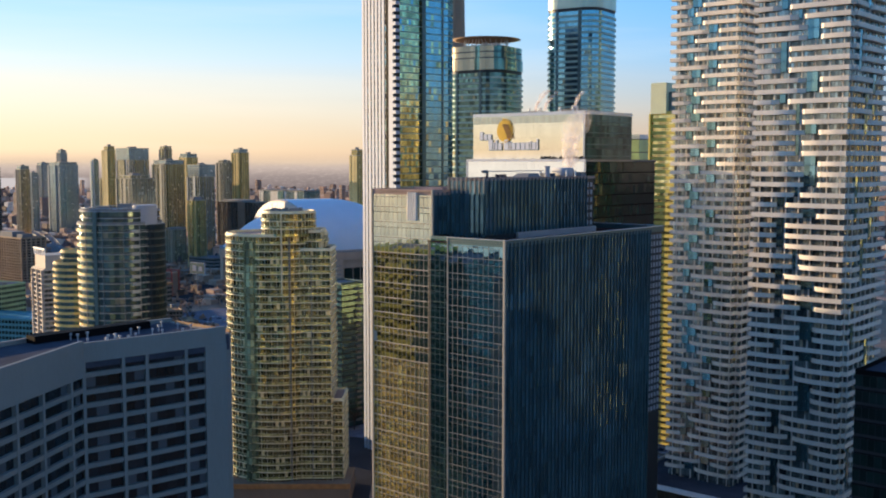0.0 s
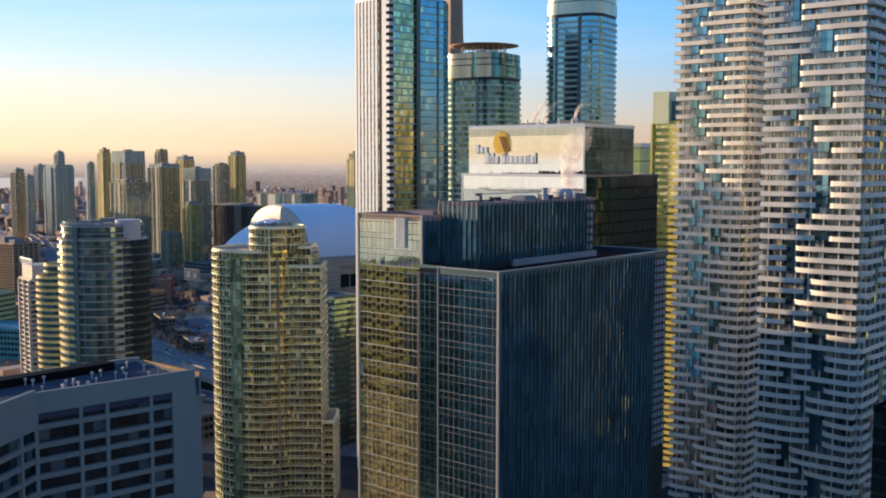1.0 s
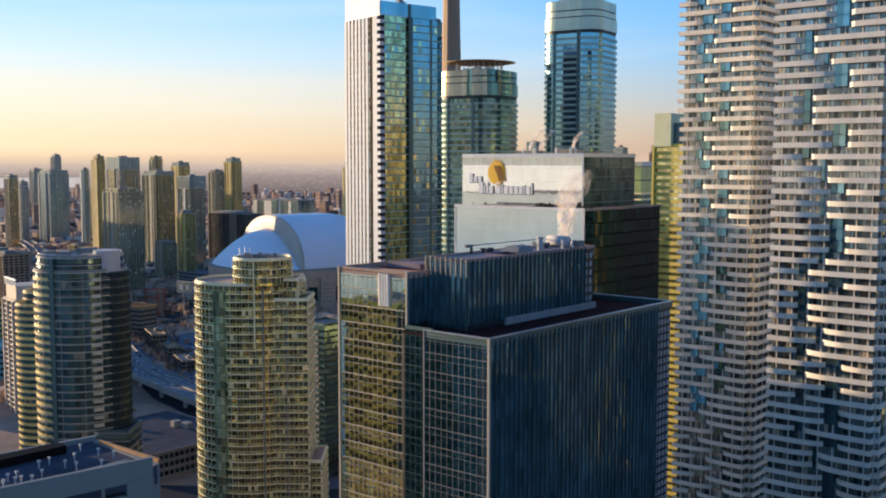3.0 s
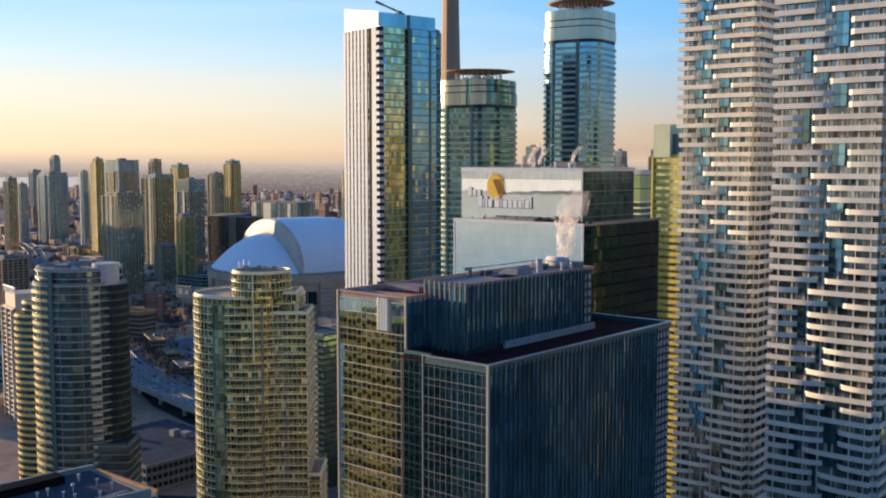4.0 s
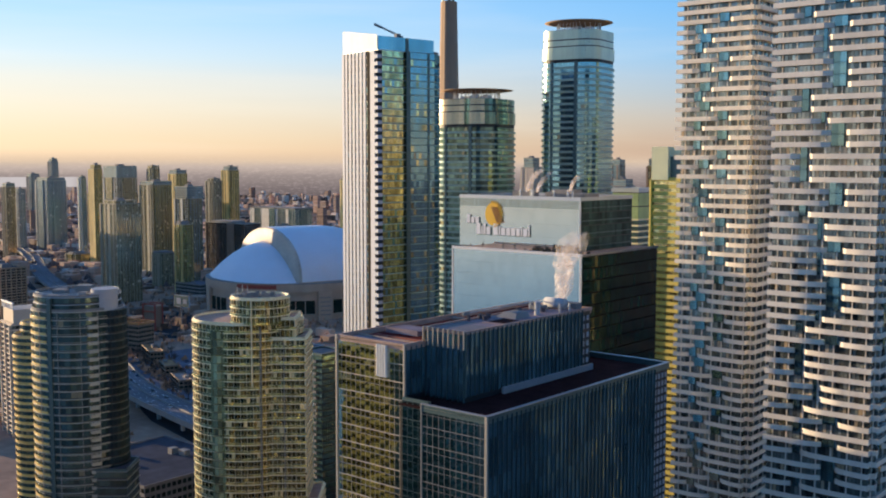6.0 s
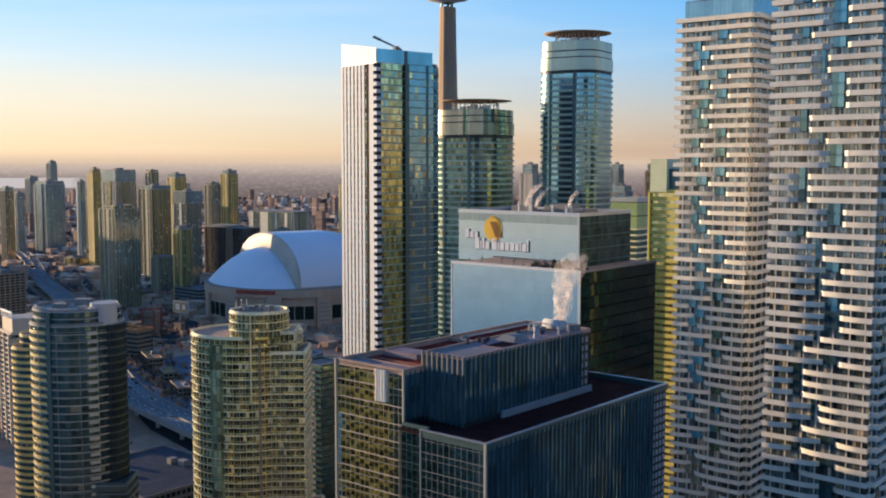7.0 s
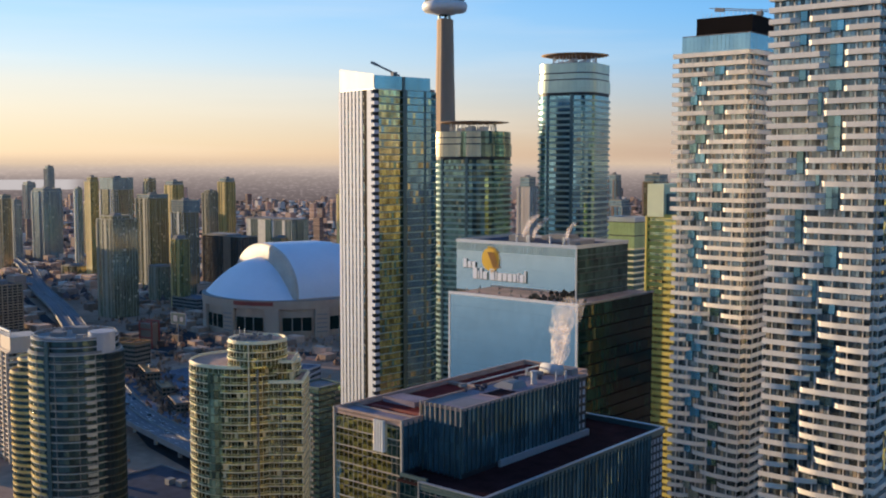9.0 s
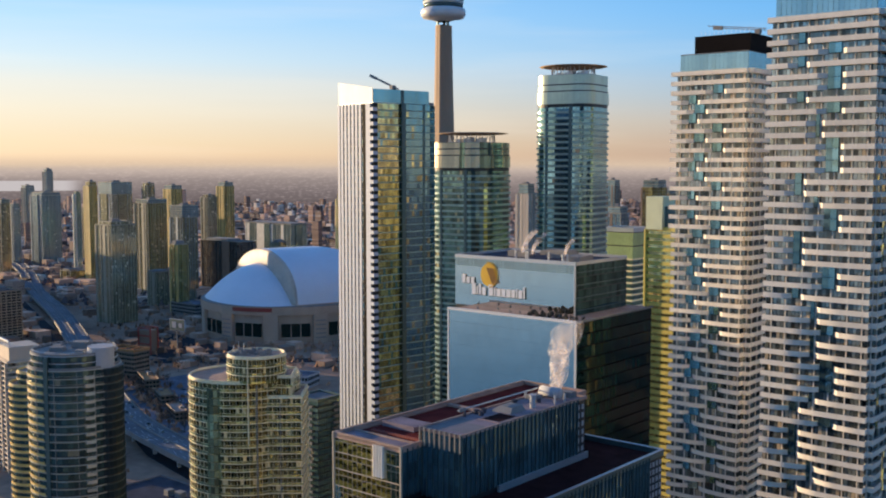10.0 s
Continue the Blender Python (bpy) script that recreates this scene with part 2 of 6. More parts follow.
M_BAY = mat("teal_bay_glass", (0.18, 0.32, 0.35), 0.04, 0.8, var=0.2, scale=0.1, rnd="island", amount=0.55, wave=0.03)
M_PALE_GLASS = mat("pale_reflective_glass", (0.83, 0.84, 0.8), 0.02, 1.0, var=0.09, scale=0.05, stretch=2.5, rnd="island", amount=0.03, wave=0.006)
M_WALL_GLASS = mat("balcony_wall_glass", (0.27, 0.3, 0.29), 0.06, 0.6, var=0.3, scale=0.3, rnd="island", amount=0.8, wave=0.02, blinds=0.12, blind_col=(0.55, 0.45, 0.32))
M_HOTEL_GLASS = mat("dark_hotel_glass", (0.016, 0.019, 0.023), 0.25, 0.0, var=0.3, rnd="island", amount=0.6, ior=1.4, blinds=0.05, blind_col=(0.1, 0.11, 0.12))
M_BLACK_GLASS = mat("black_green_glass", (0.012, 0.024, 0.02), 0.12, 0.0, var=0.3, scale=0.2, rnd="island", amount=0.5, wave=0.02, ior=1.28)
M_CREAM = mat("cream_precast", (0.82, 0.745, 0.635), 0.65, var=0.1, scale=0.4, stretch=0.3, bump=0.15, rnd="object", amount=0.08)
M_CREAM_FIN = mat("off_white_fin", (0.47, 0.51, 0.6), 0.55, var=0.08, scale=0.2, stretch=0.2, ior=1.3)
M_WHITE = mat("white_painted_metal", (0.72, 0.72, 0.72), 0.5, var=0.06, scale=0.2, stretch=0.2, bump=0.1)
M_CONCRETE = mat("pale_concrete", (0.44, 0.44, 0.45), 0.8, var=0.12, scale=0.12, stretch=0.25, bump=0.25)
M_HOTEL = mat("white_hotel_concrete", (0.26, 0.255, 0.23), 0.75, var=0.12, scale=0.1, stretch=0.25, bump=0.2)
M_GREY = mat("grey_concrete", (0.24, 0.23, 0.22), 0.85, var=0.2, scale=0.1, stretch=0.3, bump=0.3)
M_TOWER_CONC = mat("shaft_concrete", (0.36, 0.25, 0.17), 0.85, var=0.2, scale=0.05, stretch=0.2, bump=0.3)
M_BEIGE_METAL = mat("champagne_metal", (0.52, 0.44, 0.34), 0.5, 0.0, var=0.08)
M_DULL_METAL = mat("dull_grey_beige_metal", (0.3, 0.29, 0.26), 0.5, 0.0, var=0.1)
M_NAVY_METAL = mat("navy_metal_fin", (0.085, 0.14, 0.145), 0.4, 0.5, var=0.15, rnd="object", amount=0.2)
M_PALE_METAL = mat("pale_metal", (0.55, 0.57, 0.6), 0.35, 0.6, var=0.08)
M_BAND = mat("grey_slab_edge", (0.5, 0.5, 0.5), 0.6, var=0.1, scale=0.3, rnd="object", amount=0.06)
# gold tint puts low sun into the smaller round tower's slab edges
M_GOLD_BAND = mat("sunlit_gold_slab_edge", (0.8, 0.58, 0.24), 0.5, var=0.15, scale=0.3, rnd="object", amount=0.12)
M_ROUND_BAND = mat("warm_grey_slab_edge", (0.52, 0.48, 0.38), 0.5, var=0.15, scale=0.3, rnd="object", amount=0.12)
M_BAND_TEAL = mat("pale_teal_balustrade", (0.3, 0.41, 0.38), 0.3, 0.35, var=0.3, scale=0.15, rnd="object", amount=0.2)
M_BAND_OLIVE = mat("ivory_slab_edge", (0.97, 0.85, 0.55), 0.5, var=0.15, scale=0.3, rnd="object", amount=0.12)
M_RED_ROOF = mat("dark_red_roof_membrane", (0.15, 0.026, 0.022), 0.9, var=0.45, scale=0.25, bump=0.3, ior=1.12)
# darker copy of the red roof, its shade put into the colour
M_SHADED_RED = mat("shaded_red_roof", (0.045, 0.018, 0.018), 0.9, var=0.45, scale=0.25, bump=0.3, ior=1.12)
M_ROOF = mat("grey_roof_gravel", (0.25, 0.23, 0.23), 0.9, var=0.25, scale=0.15, bump=0.4, ior=1.12)
M_DARK_ROOF = mat("blue_grey_roof_membrane", (0.075, 0.078, 0.1), 0.85, var=0.35, scale=0.12, bump=0.3, ior=1.12)
M_MAUVE_ROOF = mat("mauve_roof_membrane", (0.3, 0.24, 0.26), 0.85, var=0.35, scale=0.2, bump=0.3, ior=1.12)
M_PINK_ROOF = mat("pinkish_roof_slab", (0.42, 0.28, 0.22), 0.85, var=0.3, scale=0.2, bump=0.3)
M_DARK = mat("dark_interior", (0.02, 0.022, 0.025), 0.5, var=0.3)
M_BLACK = mat("black_metal_screen", (0.012, 0.01, 0.01), 0.6, 0.0, var=0.2, ior=1.08)
M_DOME = mat("white_dome_membrane", (0.72, 0.76, 0.84), 0.45, var=0.05, scale=0.03, fine=0.4, bump=0.1)
M_SHRUB = mat("dark_winter_shrub", (0.05, 0.045, 0.035), 0.95, var=0.5, scale=0.8, rnd="island", amount=0.4)
# the vault's lip, a darker beige than the white panels
M_LIP = mat("beige_lip_membrane", (0.5, 0.43, 0.36), 0.6, var=0.2, scale=0.05, fine=0.4, bump=0.1)
M_STADIUM = mat("stadium_concrete", (0.52, 0.37, 0.27), 0.85, var=0.18, scale=0.05, stretch=0.3, bump=0.2)
M_ASPHALT = mat("asphalt", (0.05, 0.05, 0.056), 0.9, var=0.3, scale=0.03, bump=0.2, ior=1.12)
M_DECK = mat("pale_worn_asphalt", (0.2, 0.195, 0.205), 0.9, var=0.3, scale=0.05, ior=1.12)
M_SNOW = mat("thin_snow_on_asphalt", (0.19, 0.19, 0.225), 0.9, var=0.5, scale=0.04, fine=0.3, bump=0.2, ior=1.12)
M_GOLD = mat("gold_sign_metal", (0.75, 0.45, 0.05), 0.4, 0.3, var=0.1)
M_SIGN = mat("white_sign_letters", (0.85, 0.85, 0.85), 0.4, var=0.03)
M_YELLOW = mat("ochre_facade", (0.82, 0.65, 0.15), 0.7, var=0.25, scale=0.1, stretch=0.3)
M_PALE_YELLOW = mat("pale_yellow_plaster", (0.8, 0.82, 0.52), 0.7, var=0.08)
M_GREEN = mat("green_glazed_screen", (0.46, 0.58, 0.28), 0.3, 0.3, var=0.25, scale=0.1)
M_BROWN = mat("brown_brick", (0.24, 0.17, 0.12), 0.85, var=0.2, scale=0.1, stretch=0.4, rnd="island", amount=0.3)
M_SANDY = mat("sandy_white_concrete", (0.6, 0.5, 0.4), 0.8, var=0.12, scale=0.12, stretch=0.25, bump=0.25)
M_TAN = mat("tan_brick", (0.46, 0.31, 0.19), 0.85, var=0.25, scale=0.15, stretch=0.4, rnd="object", amount=0.2)
M_ORANGE = mat("weathered_timber_deck", (0.42, 0.2, 0.07), 0.7, var=0.25, scale=0.4)
M_RUST = mat("rust_red_steel", (0.33, 0.06, 0.04), 0.6, var=0.2)
M_TEALROOF = mat("teal_painted_roof", (0.05, 0.26, 0.31), 0.5, var=0.2, scale=0.1)


# ---- mesh helpers ----
class Build:
    """Collects boxes, prisms and strips into one mesh."""

    def __init__(self):
        self.v, self.f = [], []

    def box(self, x0, x1, y0, y1, z0, z1):
        k = len(self.v)
        self.v += [(x0, y0, z0), (x1, y0, z0), (x1, y1, z0), (x0, y1, z0), (x0, y0, z1), (x1, y0, z1), (x1, y1, z1), (x0, y1, z1)]
        self.f += [(k, k + 3, k + 2, k + 1), (k + 4, k + 5, k + 6, k + 7), (k, k + 1, k + 5, k + 4), (k + 1, k + 2, k + 6, k + 5), (k + 2, k + 3, k + 7, k + 6), (k + 3, k, k + 4, k + 7)]
        return self

    def slab(self, o, s, n, w, d, h):
        """A box from the corner o: w along s, d along n, h up."""
        k = len(self.v)
        a = [(0, 0), (w, 0), (w, d), (0, d)]
        for z in (0, h):
            self.v += [(o[0] + s[0] * p + n[0] * q, o[1] + s[1] * p + n[1] * q, o[2] + z) for p, q in a]
        self.f += [(k, k + 3, k + 2, k + 1), (k + 4, k + 5, k + 6, k + 7), (k, k + 1, k + 5, k + 4), (k + 1, k + 2, k + 6, k + 5), (k + 2, k + 3, k + 7, k + 6), (k + 3, k, k + 4, k + 7)]
        return self

    def pane(self, a, b, z0, z1, n, proud, tilt):
        """A shallow pane between the plan points a and b, standing proud along n, tipped by a little."""
        k = len(self.v)
        p = proud
        q = proud + tilt[0]
        r = proud + tilt[1]
        self.v += [(a[0], a[1], z0), (b[0], b[1], z0), (b[0], b[1], z1), (a[0], a[1], z1)]
        self.v += [(a[0] + n[0] * p, a[1] + n[1] * p, z0), (b[0] + n[0] * q, b[1] + n[1] * q, z0), (b[0] + n[0] * (q + r - p), b[1] + n[1] * (q + r - p), z1), (a[0] + n[0] * r, a[1] + n[1] * r, z1)]
        self.f += [(k + 4, k + 5, k + 6, k + 7), (k, k + 1, k + 5, k + 4), (k + 1, k + 2, k + 6, k + 5), (k + 2, k + 3, k + 7, k + 6), (k + 3, k, k + 4, k + 7)]
        return self

    def prism(self, pts, z0, z1, top=None):
        k, c = len(self.v), len(pts)
        top = top or pts
        self.v += [(x, y, z0) for x, y in pts] + [(x, y, z1) for x, y in top]
        self.f += [(k + i, k + (i + 1) % c, k + c + (i + 1) % c, k + c + i) for i in range(c)]
        self.f += [tuple(k + c + i for i in range(c)), tuple(k + c - 1 - i for i in range(c))]
        return self

    def ring(self, outer, inner, z0, z1):
        k, c = len(self.v), len(outer)
        for pts, z in ((outer, z0), (outer, z1), (inner, z1), (inner, z0)):
            self.v += [(x, y, z) for x, y in pts]
        for i in range(c):
            j = (i + 1) % c
            for r in range(4):
                s = (r + 1) % 4
                self.f.append((k + r * c + i, k + r * c + j, k + s * c + j, k + s * c + i))
        return self

    def strip(self, rows, closed=False):
        """Quads between rows of points of equal length."""
        k, c = len(self.v), len(rows[0])
        for r in rows:
            self.v += [tuple(p) for p in r]
        for j in range(len(rows) - 1):
            for i in range(c if closed else c - 1):
                n = (i + 1) % c
                self.f.append((k + j * c + i, k + j * c + n, k + (j + 1) * c + n, k + (j + 1) * c + i))
        return self

    def mesh(self, name, material, smooth=False):
        me = bpy.data.meshes.new(name)
        me.from_pydata(self.v, [], self.f)
        me.materials.append(material)
        if smooth:
            me.polygons.foreach_set("use_smooth", [True] * len(me.polygons))
        me.update()
        return me


def part(name, b, material, parent, label="", kind="", smooth=False):
    ob = new(name, b.mesh(name, material, smooth))
    ob.parent = parent
    return tagged(ob, label, kind=kind)


def piece(name, me, parent, m):
    ob = new(name, me)
    ob.parent = parent
    ob.matrix_basis = m
    return ob


GRID = -40.5
U = (math.cos(radians(GRID)), math.sin(radians(GRID)))
V = (-U[1], U[0])


def on_grid(a, b):
    return a * U[0] + b * V[0], a * U[1] + b * V[1]


def thing(name, x, y, rot, label, category, group="", kind="", z=0.0):
    e = new(name)
    e.matrix_basis = pose(x, y, z, 0, 0, rot)
    return tagged(e, label, category, group, kind)


def rect(x0, x1, y0, y1):
    return [(x0, y0), (x1, y0), (x1, y1), (x0, y1)]


def rounded(w, d, r, n=8, cx=0.0, cy=0.0):
    pts = []
    for k, (sx, sy) in enumerate(((1, -1), (1, 1), (-1, 1), (-1, -1))):
        for i in range(n + 1):
            t = radians(-90 + 90 * k + 90 * i / n)
            pts.append((cx + sx * (w / 2 - r) + r * math.cos(t), cy + sy * (d / 2 - r) + r * math.sin(t)))
    return pts


def ellipse(w, d, n=48, cx=0.0, cy=0.0):
    return [(cx + w / 2 * math.cos(2 * math.pi * i / n), cy + d / 2 * math.sin(2 * math.pi * i / n)) for i in range(n)]


def grown(pts, d):
    """The outline, counter-clockwise, moved outwards by d."""
    out, c = [], len(pts)
    for i in range(c):
        p, q, r = Vector(pts[i - 1]), Vector(pts[i]), Vector(pts[(i + 1) % c])
        e1, e2 = (q - p), (r - q)
        e1 = e1.normalized() if e1.length > 1e-6 else e2.normalized()
        e2 = e2.normalized() if e2.length > 1e-6 else e1
        n1, n2 = Vector((e1.y, -e1.x)), Vector((e2.y, -e2.x))
        n = (n1 + n2).normalized()
        out.append(tuple(q + n * (d / max(0.35, n.dot(n1)))))
    return out


def cells(pts, width):
    """Cuts an outline's edges to pieces about that wide: (a, b, normal)."""
    c = len(pts)
    for i in range(c):
        p, q = Vector(pts[i]), Vector(pts[(i + 1) % c])
        e = q - p
        if e.length < 0.3:
            continue
        n = max(1, round(e.length / width))
        nrm = (e.y / e.length, -e.x / e.length)
        for k in range(n):
            yield p + e * (k / n), p + e * ((k + 1) / n), nrm


def glaze(b, pts, z0, z1, floor_h, width, sill=0.25, gap=0.07, proud=0.1, tilt=0.03, rng=None, miss=0.0):
    """Panes all round an outline, floor by floor."""
    rng = rng or random.Random(7)
    edge = list(cells(pts, width))
    k = max(1, round((z1 - z0) / floor_h))
    h = (z1 - z0) / k
    for i in range(k):
        for a, c, n in edge:
            if miss and rng.random() < miss:
                continue
            e = (c - a) * (gap / max(0.2, (c - a).length))
            b.pane(a + e, c - e, z0 + i * h + h * sill, z0 + (i + 1) * h - h * 0.06, n, proud, (rng.uniform(-tilt, tilt), rng.uniform(-tilt, tilt)))
    return b


def tower(owner, pts, z0, z1, floor_h, width, glass, core, band=None, out=0.25, band_h=0.5, sill=0.25, joined=True, seed=1, tilt=0.03, roof=M_ROOF, parapet=1.1, band_name="floor_band", gap=0.07, edge=None):
    """Core, panes, slab bands and a roof with its parapet, under the thing `owner`."""
    rng = random.Random(seed)
    part("core", Build().prism(pts, z0, z1), core, owner)
    part("window_panes", glaze(Build(), pts, z0, z1, floor_h, width, sill, gap, 0.1, tilt, rng), glass, owner, kind="stuff")
    k = max(1, round((z1 - z0) / floor_h))
    h = (z1 - z0) / k
    if band:
        o, inn = grown(pts, out), grown(pts, -0.05)
        if joined:
            b = Build()
            for i in range(k + 1):
                b.ring(o, inn, z0 + i * h - band_h * 0.4, z0 + i * h + band_h * 0.6)
            part("floor_bands", b, band, owner, kind="stuff")
        else:
            me = Build().ring(o, inn, -band_h * 0.4, band_h * 0.6).mesh(band_name, band)
            for i in range(1, k + 1):
                piece(band_name, me, owner, pose(0, 0, z0 + i * h))
    part("roof", Build().prism(grown(pts, -0.3), z1, z1 + 0.12), roof, owner)
    if parapet:
        part("parapet", Build().ring(grown(pts, 0.12), grown(pts, -0.3), z1, z1 + parapet), edge or band or core, owner)


# ---- ground ----
ground = tagged(new("ground", Build().prism([(-4900, -4900), (4900, -4900), (4900, 4900), (-4900, 4900)], -2.0, 0.0).mesh("ground", mat("city_ground", (0.38, 0.25, 0.18), 0.9, var=0.5, scale=0.012, fine=0.12, bump=0.3, ior=1.12))), "dark winter city ground of asphalt and bare soil", "ground", kind="structure")

def lake():
    m = mat("lake_water", (0.04, 0.07, 0.08), 0.14, 0.0, var=0.3, scale=0.01, fine=0.25, bump=0.06, ior=1.26)
    pts = [on_grid(-4200, 45), on_grid(-1600, 40), on_grid(-420, 52), on_grid(-230, 48), on_grid(-60, 66), on_grid(600, 30), on_grid(3000, 10), on_grid(2500, -3500), on_grid(-3500, -3500)]
    pts = [(max(-4850, min(4850, x)), max(-4850, min(4850, y))) for x, y in pts]
    tagged(new("water", Build().prism(pts[::-1] if sum((q[0] - p[0]) * (q[1] + p[1]) for p, q in zip(pts, pts[1:] + pts[:1])) > 0 else pts, 0.0, 0.3).mesh("water", m)), "rippled grey-blue lake water by the harbour", "water", kind="structure")


lake()

# ---- dark office tower in three blocks ----
def office_tower():
    x, y = on_grid(-177.2, 178.0)
    t = thing("office_tower", x, y, GRID, "dark navy glass office tower with stepped roofs and metal fins", "office tower")
    rng = random.Random(3)
    part("core", Build().box(0.3, 19.2, 3.3, 72, 0, 128.2), M_DARK, t)
    part("core", Build().box(26.9, 42.3, 0.3, 69.3, 0, 117.6), M_DARK, t)
    part("core", Build().box(18.5, 27.0, 2.6, 69.3, 0, 117.6), M_DARK, t)
    part("core", Build().box(18.6, 29.3, 9.8, 56, 117, 131.6), M_DARK, t)
    # south face of the high block: panes, floor bars, mullions
    fh, nx, w = 3.65, 14, 19.4 / 14
    vision = Build().box(0.05, w - 0.05, -0.06, 0.06, 0.08, 2.32).mesh("pane", M_NAVY_PANE)
    spandrel = Build().box(0.05, w - 0.05, -0.06, 0.06, 0.06, 1.12).mesh("pane", M_NAVY_PANE)
    rest = Build()
    for i in range(33):
        z = 128.9 - (i + 1) * fh
        for k in range(nx):
            tip = (rng.uniform(-0.25, 0.25), 0, rng.uniform(-0.3, 0.3))
            if i < 11:
                piece("pane", vision, t, pose(k * w, 3.1, z, *tip))
                if i < 9:
                    piece("pane", spandrel, t, pose(k * w, 3.1, z + 2.42, *tip))
            if i >= 11:
                rest.pane(Vector((k * w + 0.05, 3.2)), Vector((k * w + w - 0.05, 3.2)), z + 0.08, z + 2.35, (0, -1), 0.12, (rng.uniform(-0.008, 0.008), rng.uniform(-0.012, 0.012)))
            if i >= 9:
                rest.pane(Vector((k * w + 0.05, 3.2)), Vector((k * w + w - 0.05, 3.2)), z + 2.42, z + 3.58, (0, -1), 0.12, (rng.uniform(-0.008, 0.008), rng.uniform(-0.006, 0.006)))
    part("window_panes", rest, M_WARM_REST, t, kind="stuff")
    bar = Build().box(-0.1, 19.5, 2.9, 3.2, -0.08, 0.08).mesh("floor_bar", M_BEIGE_METAL)
    thin = Build().box(0, 19.4, 2.99, 3.2, -0.03, 0.03).mesh("transom", M_BEIGE_METAL)
    for i in range(34):
        piece("floor_bar", bar, t, pose(0, 0, 128.9 - i * fh))
        piece("transom", thin, t, pose(0, 0, 128.9 - i * fh - 1.28))
    mul = Build().box(-0.03, 0.03, 3.0, 3.2, 0, 128.9).mesh("mullion", M_BEIGE_METAL)
    for k in range(1, nx):
        piece("mullion", mul, t, pose(k * w, 0, 0))
    b = Build()
    for i in range(34):
        for k in range(23):
            b.pane(Vector((0.2, 71.7 - k * 3.0)), Vector((0.2, 68.8 - k * 3.0)), max(0.1, 128.4 - (i + 1) * fh), 128.2 - i * fh, (-1, 0), 0.12, (rng.uniform(-0.02, 0.02), rng.uniform(-0.02, 0.02)))
    part("window_panes", b, M_WEST_MIRROR, t, kind="stuff")
    post = Build().box(-0.22, 0.22, 2.75, 3.25, 0, 129.5).mesh("corner_post", M_BEIGE_METAL)
    piece("corner_post", post, t, pose(0, 0, 0))
    piece("corner_post", post, t, pose(19.4, 0, 0))
    # fluted pale panel hung near the top
    b = Build()
    for k in range(4):
        b.prism([(p[0] + 12.3 + k * 0.75, p[1] + 2.72) for p in ellipse(0.8, 0.8, 10)], 122.2, 128.8)
    part("fluted_panel", b, M_CREAM, t, "cream fluted panel on the top floors", smooth=False)
    # south face of the low block and the recess beside it
    for x0, x1, yy, nm in ((26.6, 42.6, 0.1, "a"), (19.4, 26.6, 2.4, "b")):
        n = round((x1 - x0) / 1.45)
        ww = (x1 - x0) / n
        b = Build()
        for i in range(30):
            z = 118.4 - (i + 1) * fh
            for k in range(n):
                for s0, s1 in ((0.08, 2.35), (2.42, 3.58)):
                    b.pane(Vector((x0 + k * ww + 0.05, yy)), Vector((x0 + k * ww + ww - 0.05, yy)), z + s0, z + s1, (0, -1), 0.12, (rng.uniform(-0.008, 0.008), rng.uniform(-0.012, 0.012)))
        part("window_panes", b, M_LOW_GLASS, t, kind="stuff")
        bar = Build().box(x0, x1, yy - 0.2, yy, -0.05, 0.05).mesh("floor_bar", M_DULL_METAL if nm == "a" else M_NAVY_METAL)
        thin = Build().box(x0, x1, yy - 0.18, yy, -0.025, 0.025).mesh("transom", M_DULL_METAL if nm == "a" else M_NAVY_METAL)
        for i in range(31):
            piece("floor_bar", bar, t, pose(0, 0, 118.4 - i * fh))
            piece("transom", thin, t, pose(0, 0, 118.4 - i * fh - 1.28))
        mul = Build().box(-0.028, 0.028, yy - 0.18, yy, 0, 118.4).mesh("mullion", M_DULL_METAL if nm == "a" else M_NAVY_METAL)
        for k in range(1, n):
            piece("mullion", mul, t, pose(x0 + k * ww, 0, 0))
    post = Build().box(-0.25, 0.25, -0.3, 0.2, 0, 119.1).mesh("corner_post", M_BEIGE_METAL)
    piece("corner_post", post, t, pose(42.6, 0, 0))
    piece("corner_post", Build().box(-0.12, 0.12, -0.2, 0.2, 0, 119.0).mesh("corner_post", M_DULL_METAL), t, pose(26.6, 0, 0))
    # east faces with deep vertical fins
    def finned(x, y0, y1, z0, z1, glass):
        n = round((y1 - y0) / 1.5)
        d = (y1 - y0) / n
        b = Build()
        k = max(1, round((z1 - z0) / fh))
        for i in range(k):
            for j in range(n):
                b.pane(Vector((x - 0.1, y0 + j * d + 0.05)), Vector((x - 0.1, y0 + j * d + d - 0.05)), z0 + (z1 - z0) * i / k + 0.05, z0 + (z1 - z0) * (i + 1) / k - 0.05, (1, 0), 0.12, (rng.uniform(-0.02, 0.02), rng.uniform(-0.035, 0.035)))
        part("window_panes", b, glass, t, kind="stuff")
        fin = Build().box(x - 0.05, x + 0.4, -0.05, 0.05, z0, z1).mesh("fin", M_NAVY_METAL)
        for j in range(n + 1):
            piece("fin", fin, t, pose(0, y0 + j * d, 0))
    finned(42.6, 0.2, 62.5, 0.5, 118.4, M_NAVY_GLASS)
    finned(29.6, 9.6, 52.0, 119.0, 132.0, M_NAVY_GLASS)
    finned(19.4, 3.2, 9.5, 119.0, 128.9, M_NAVY_GLASS)
    b = Build()
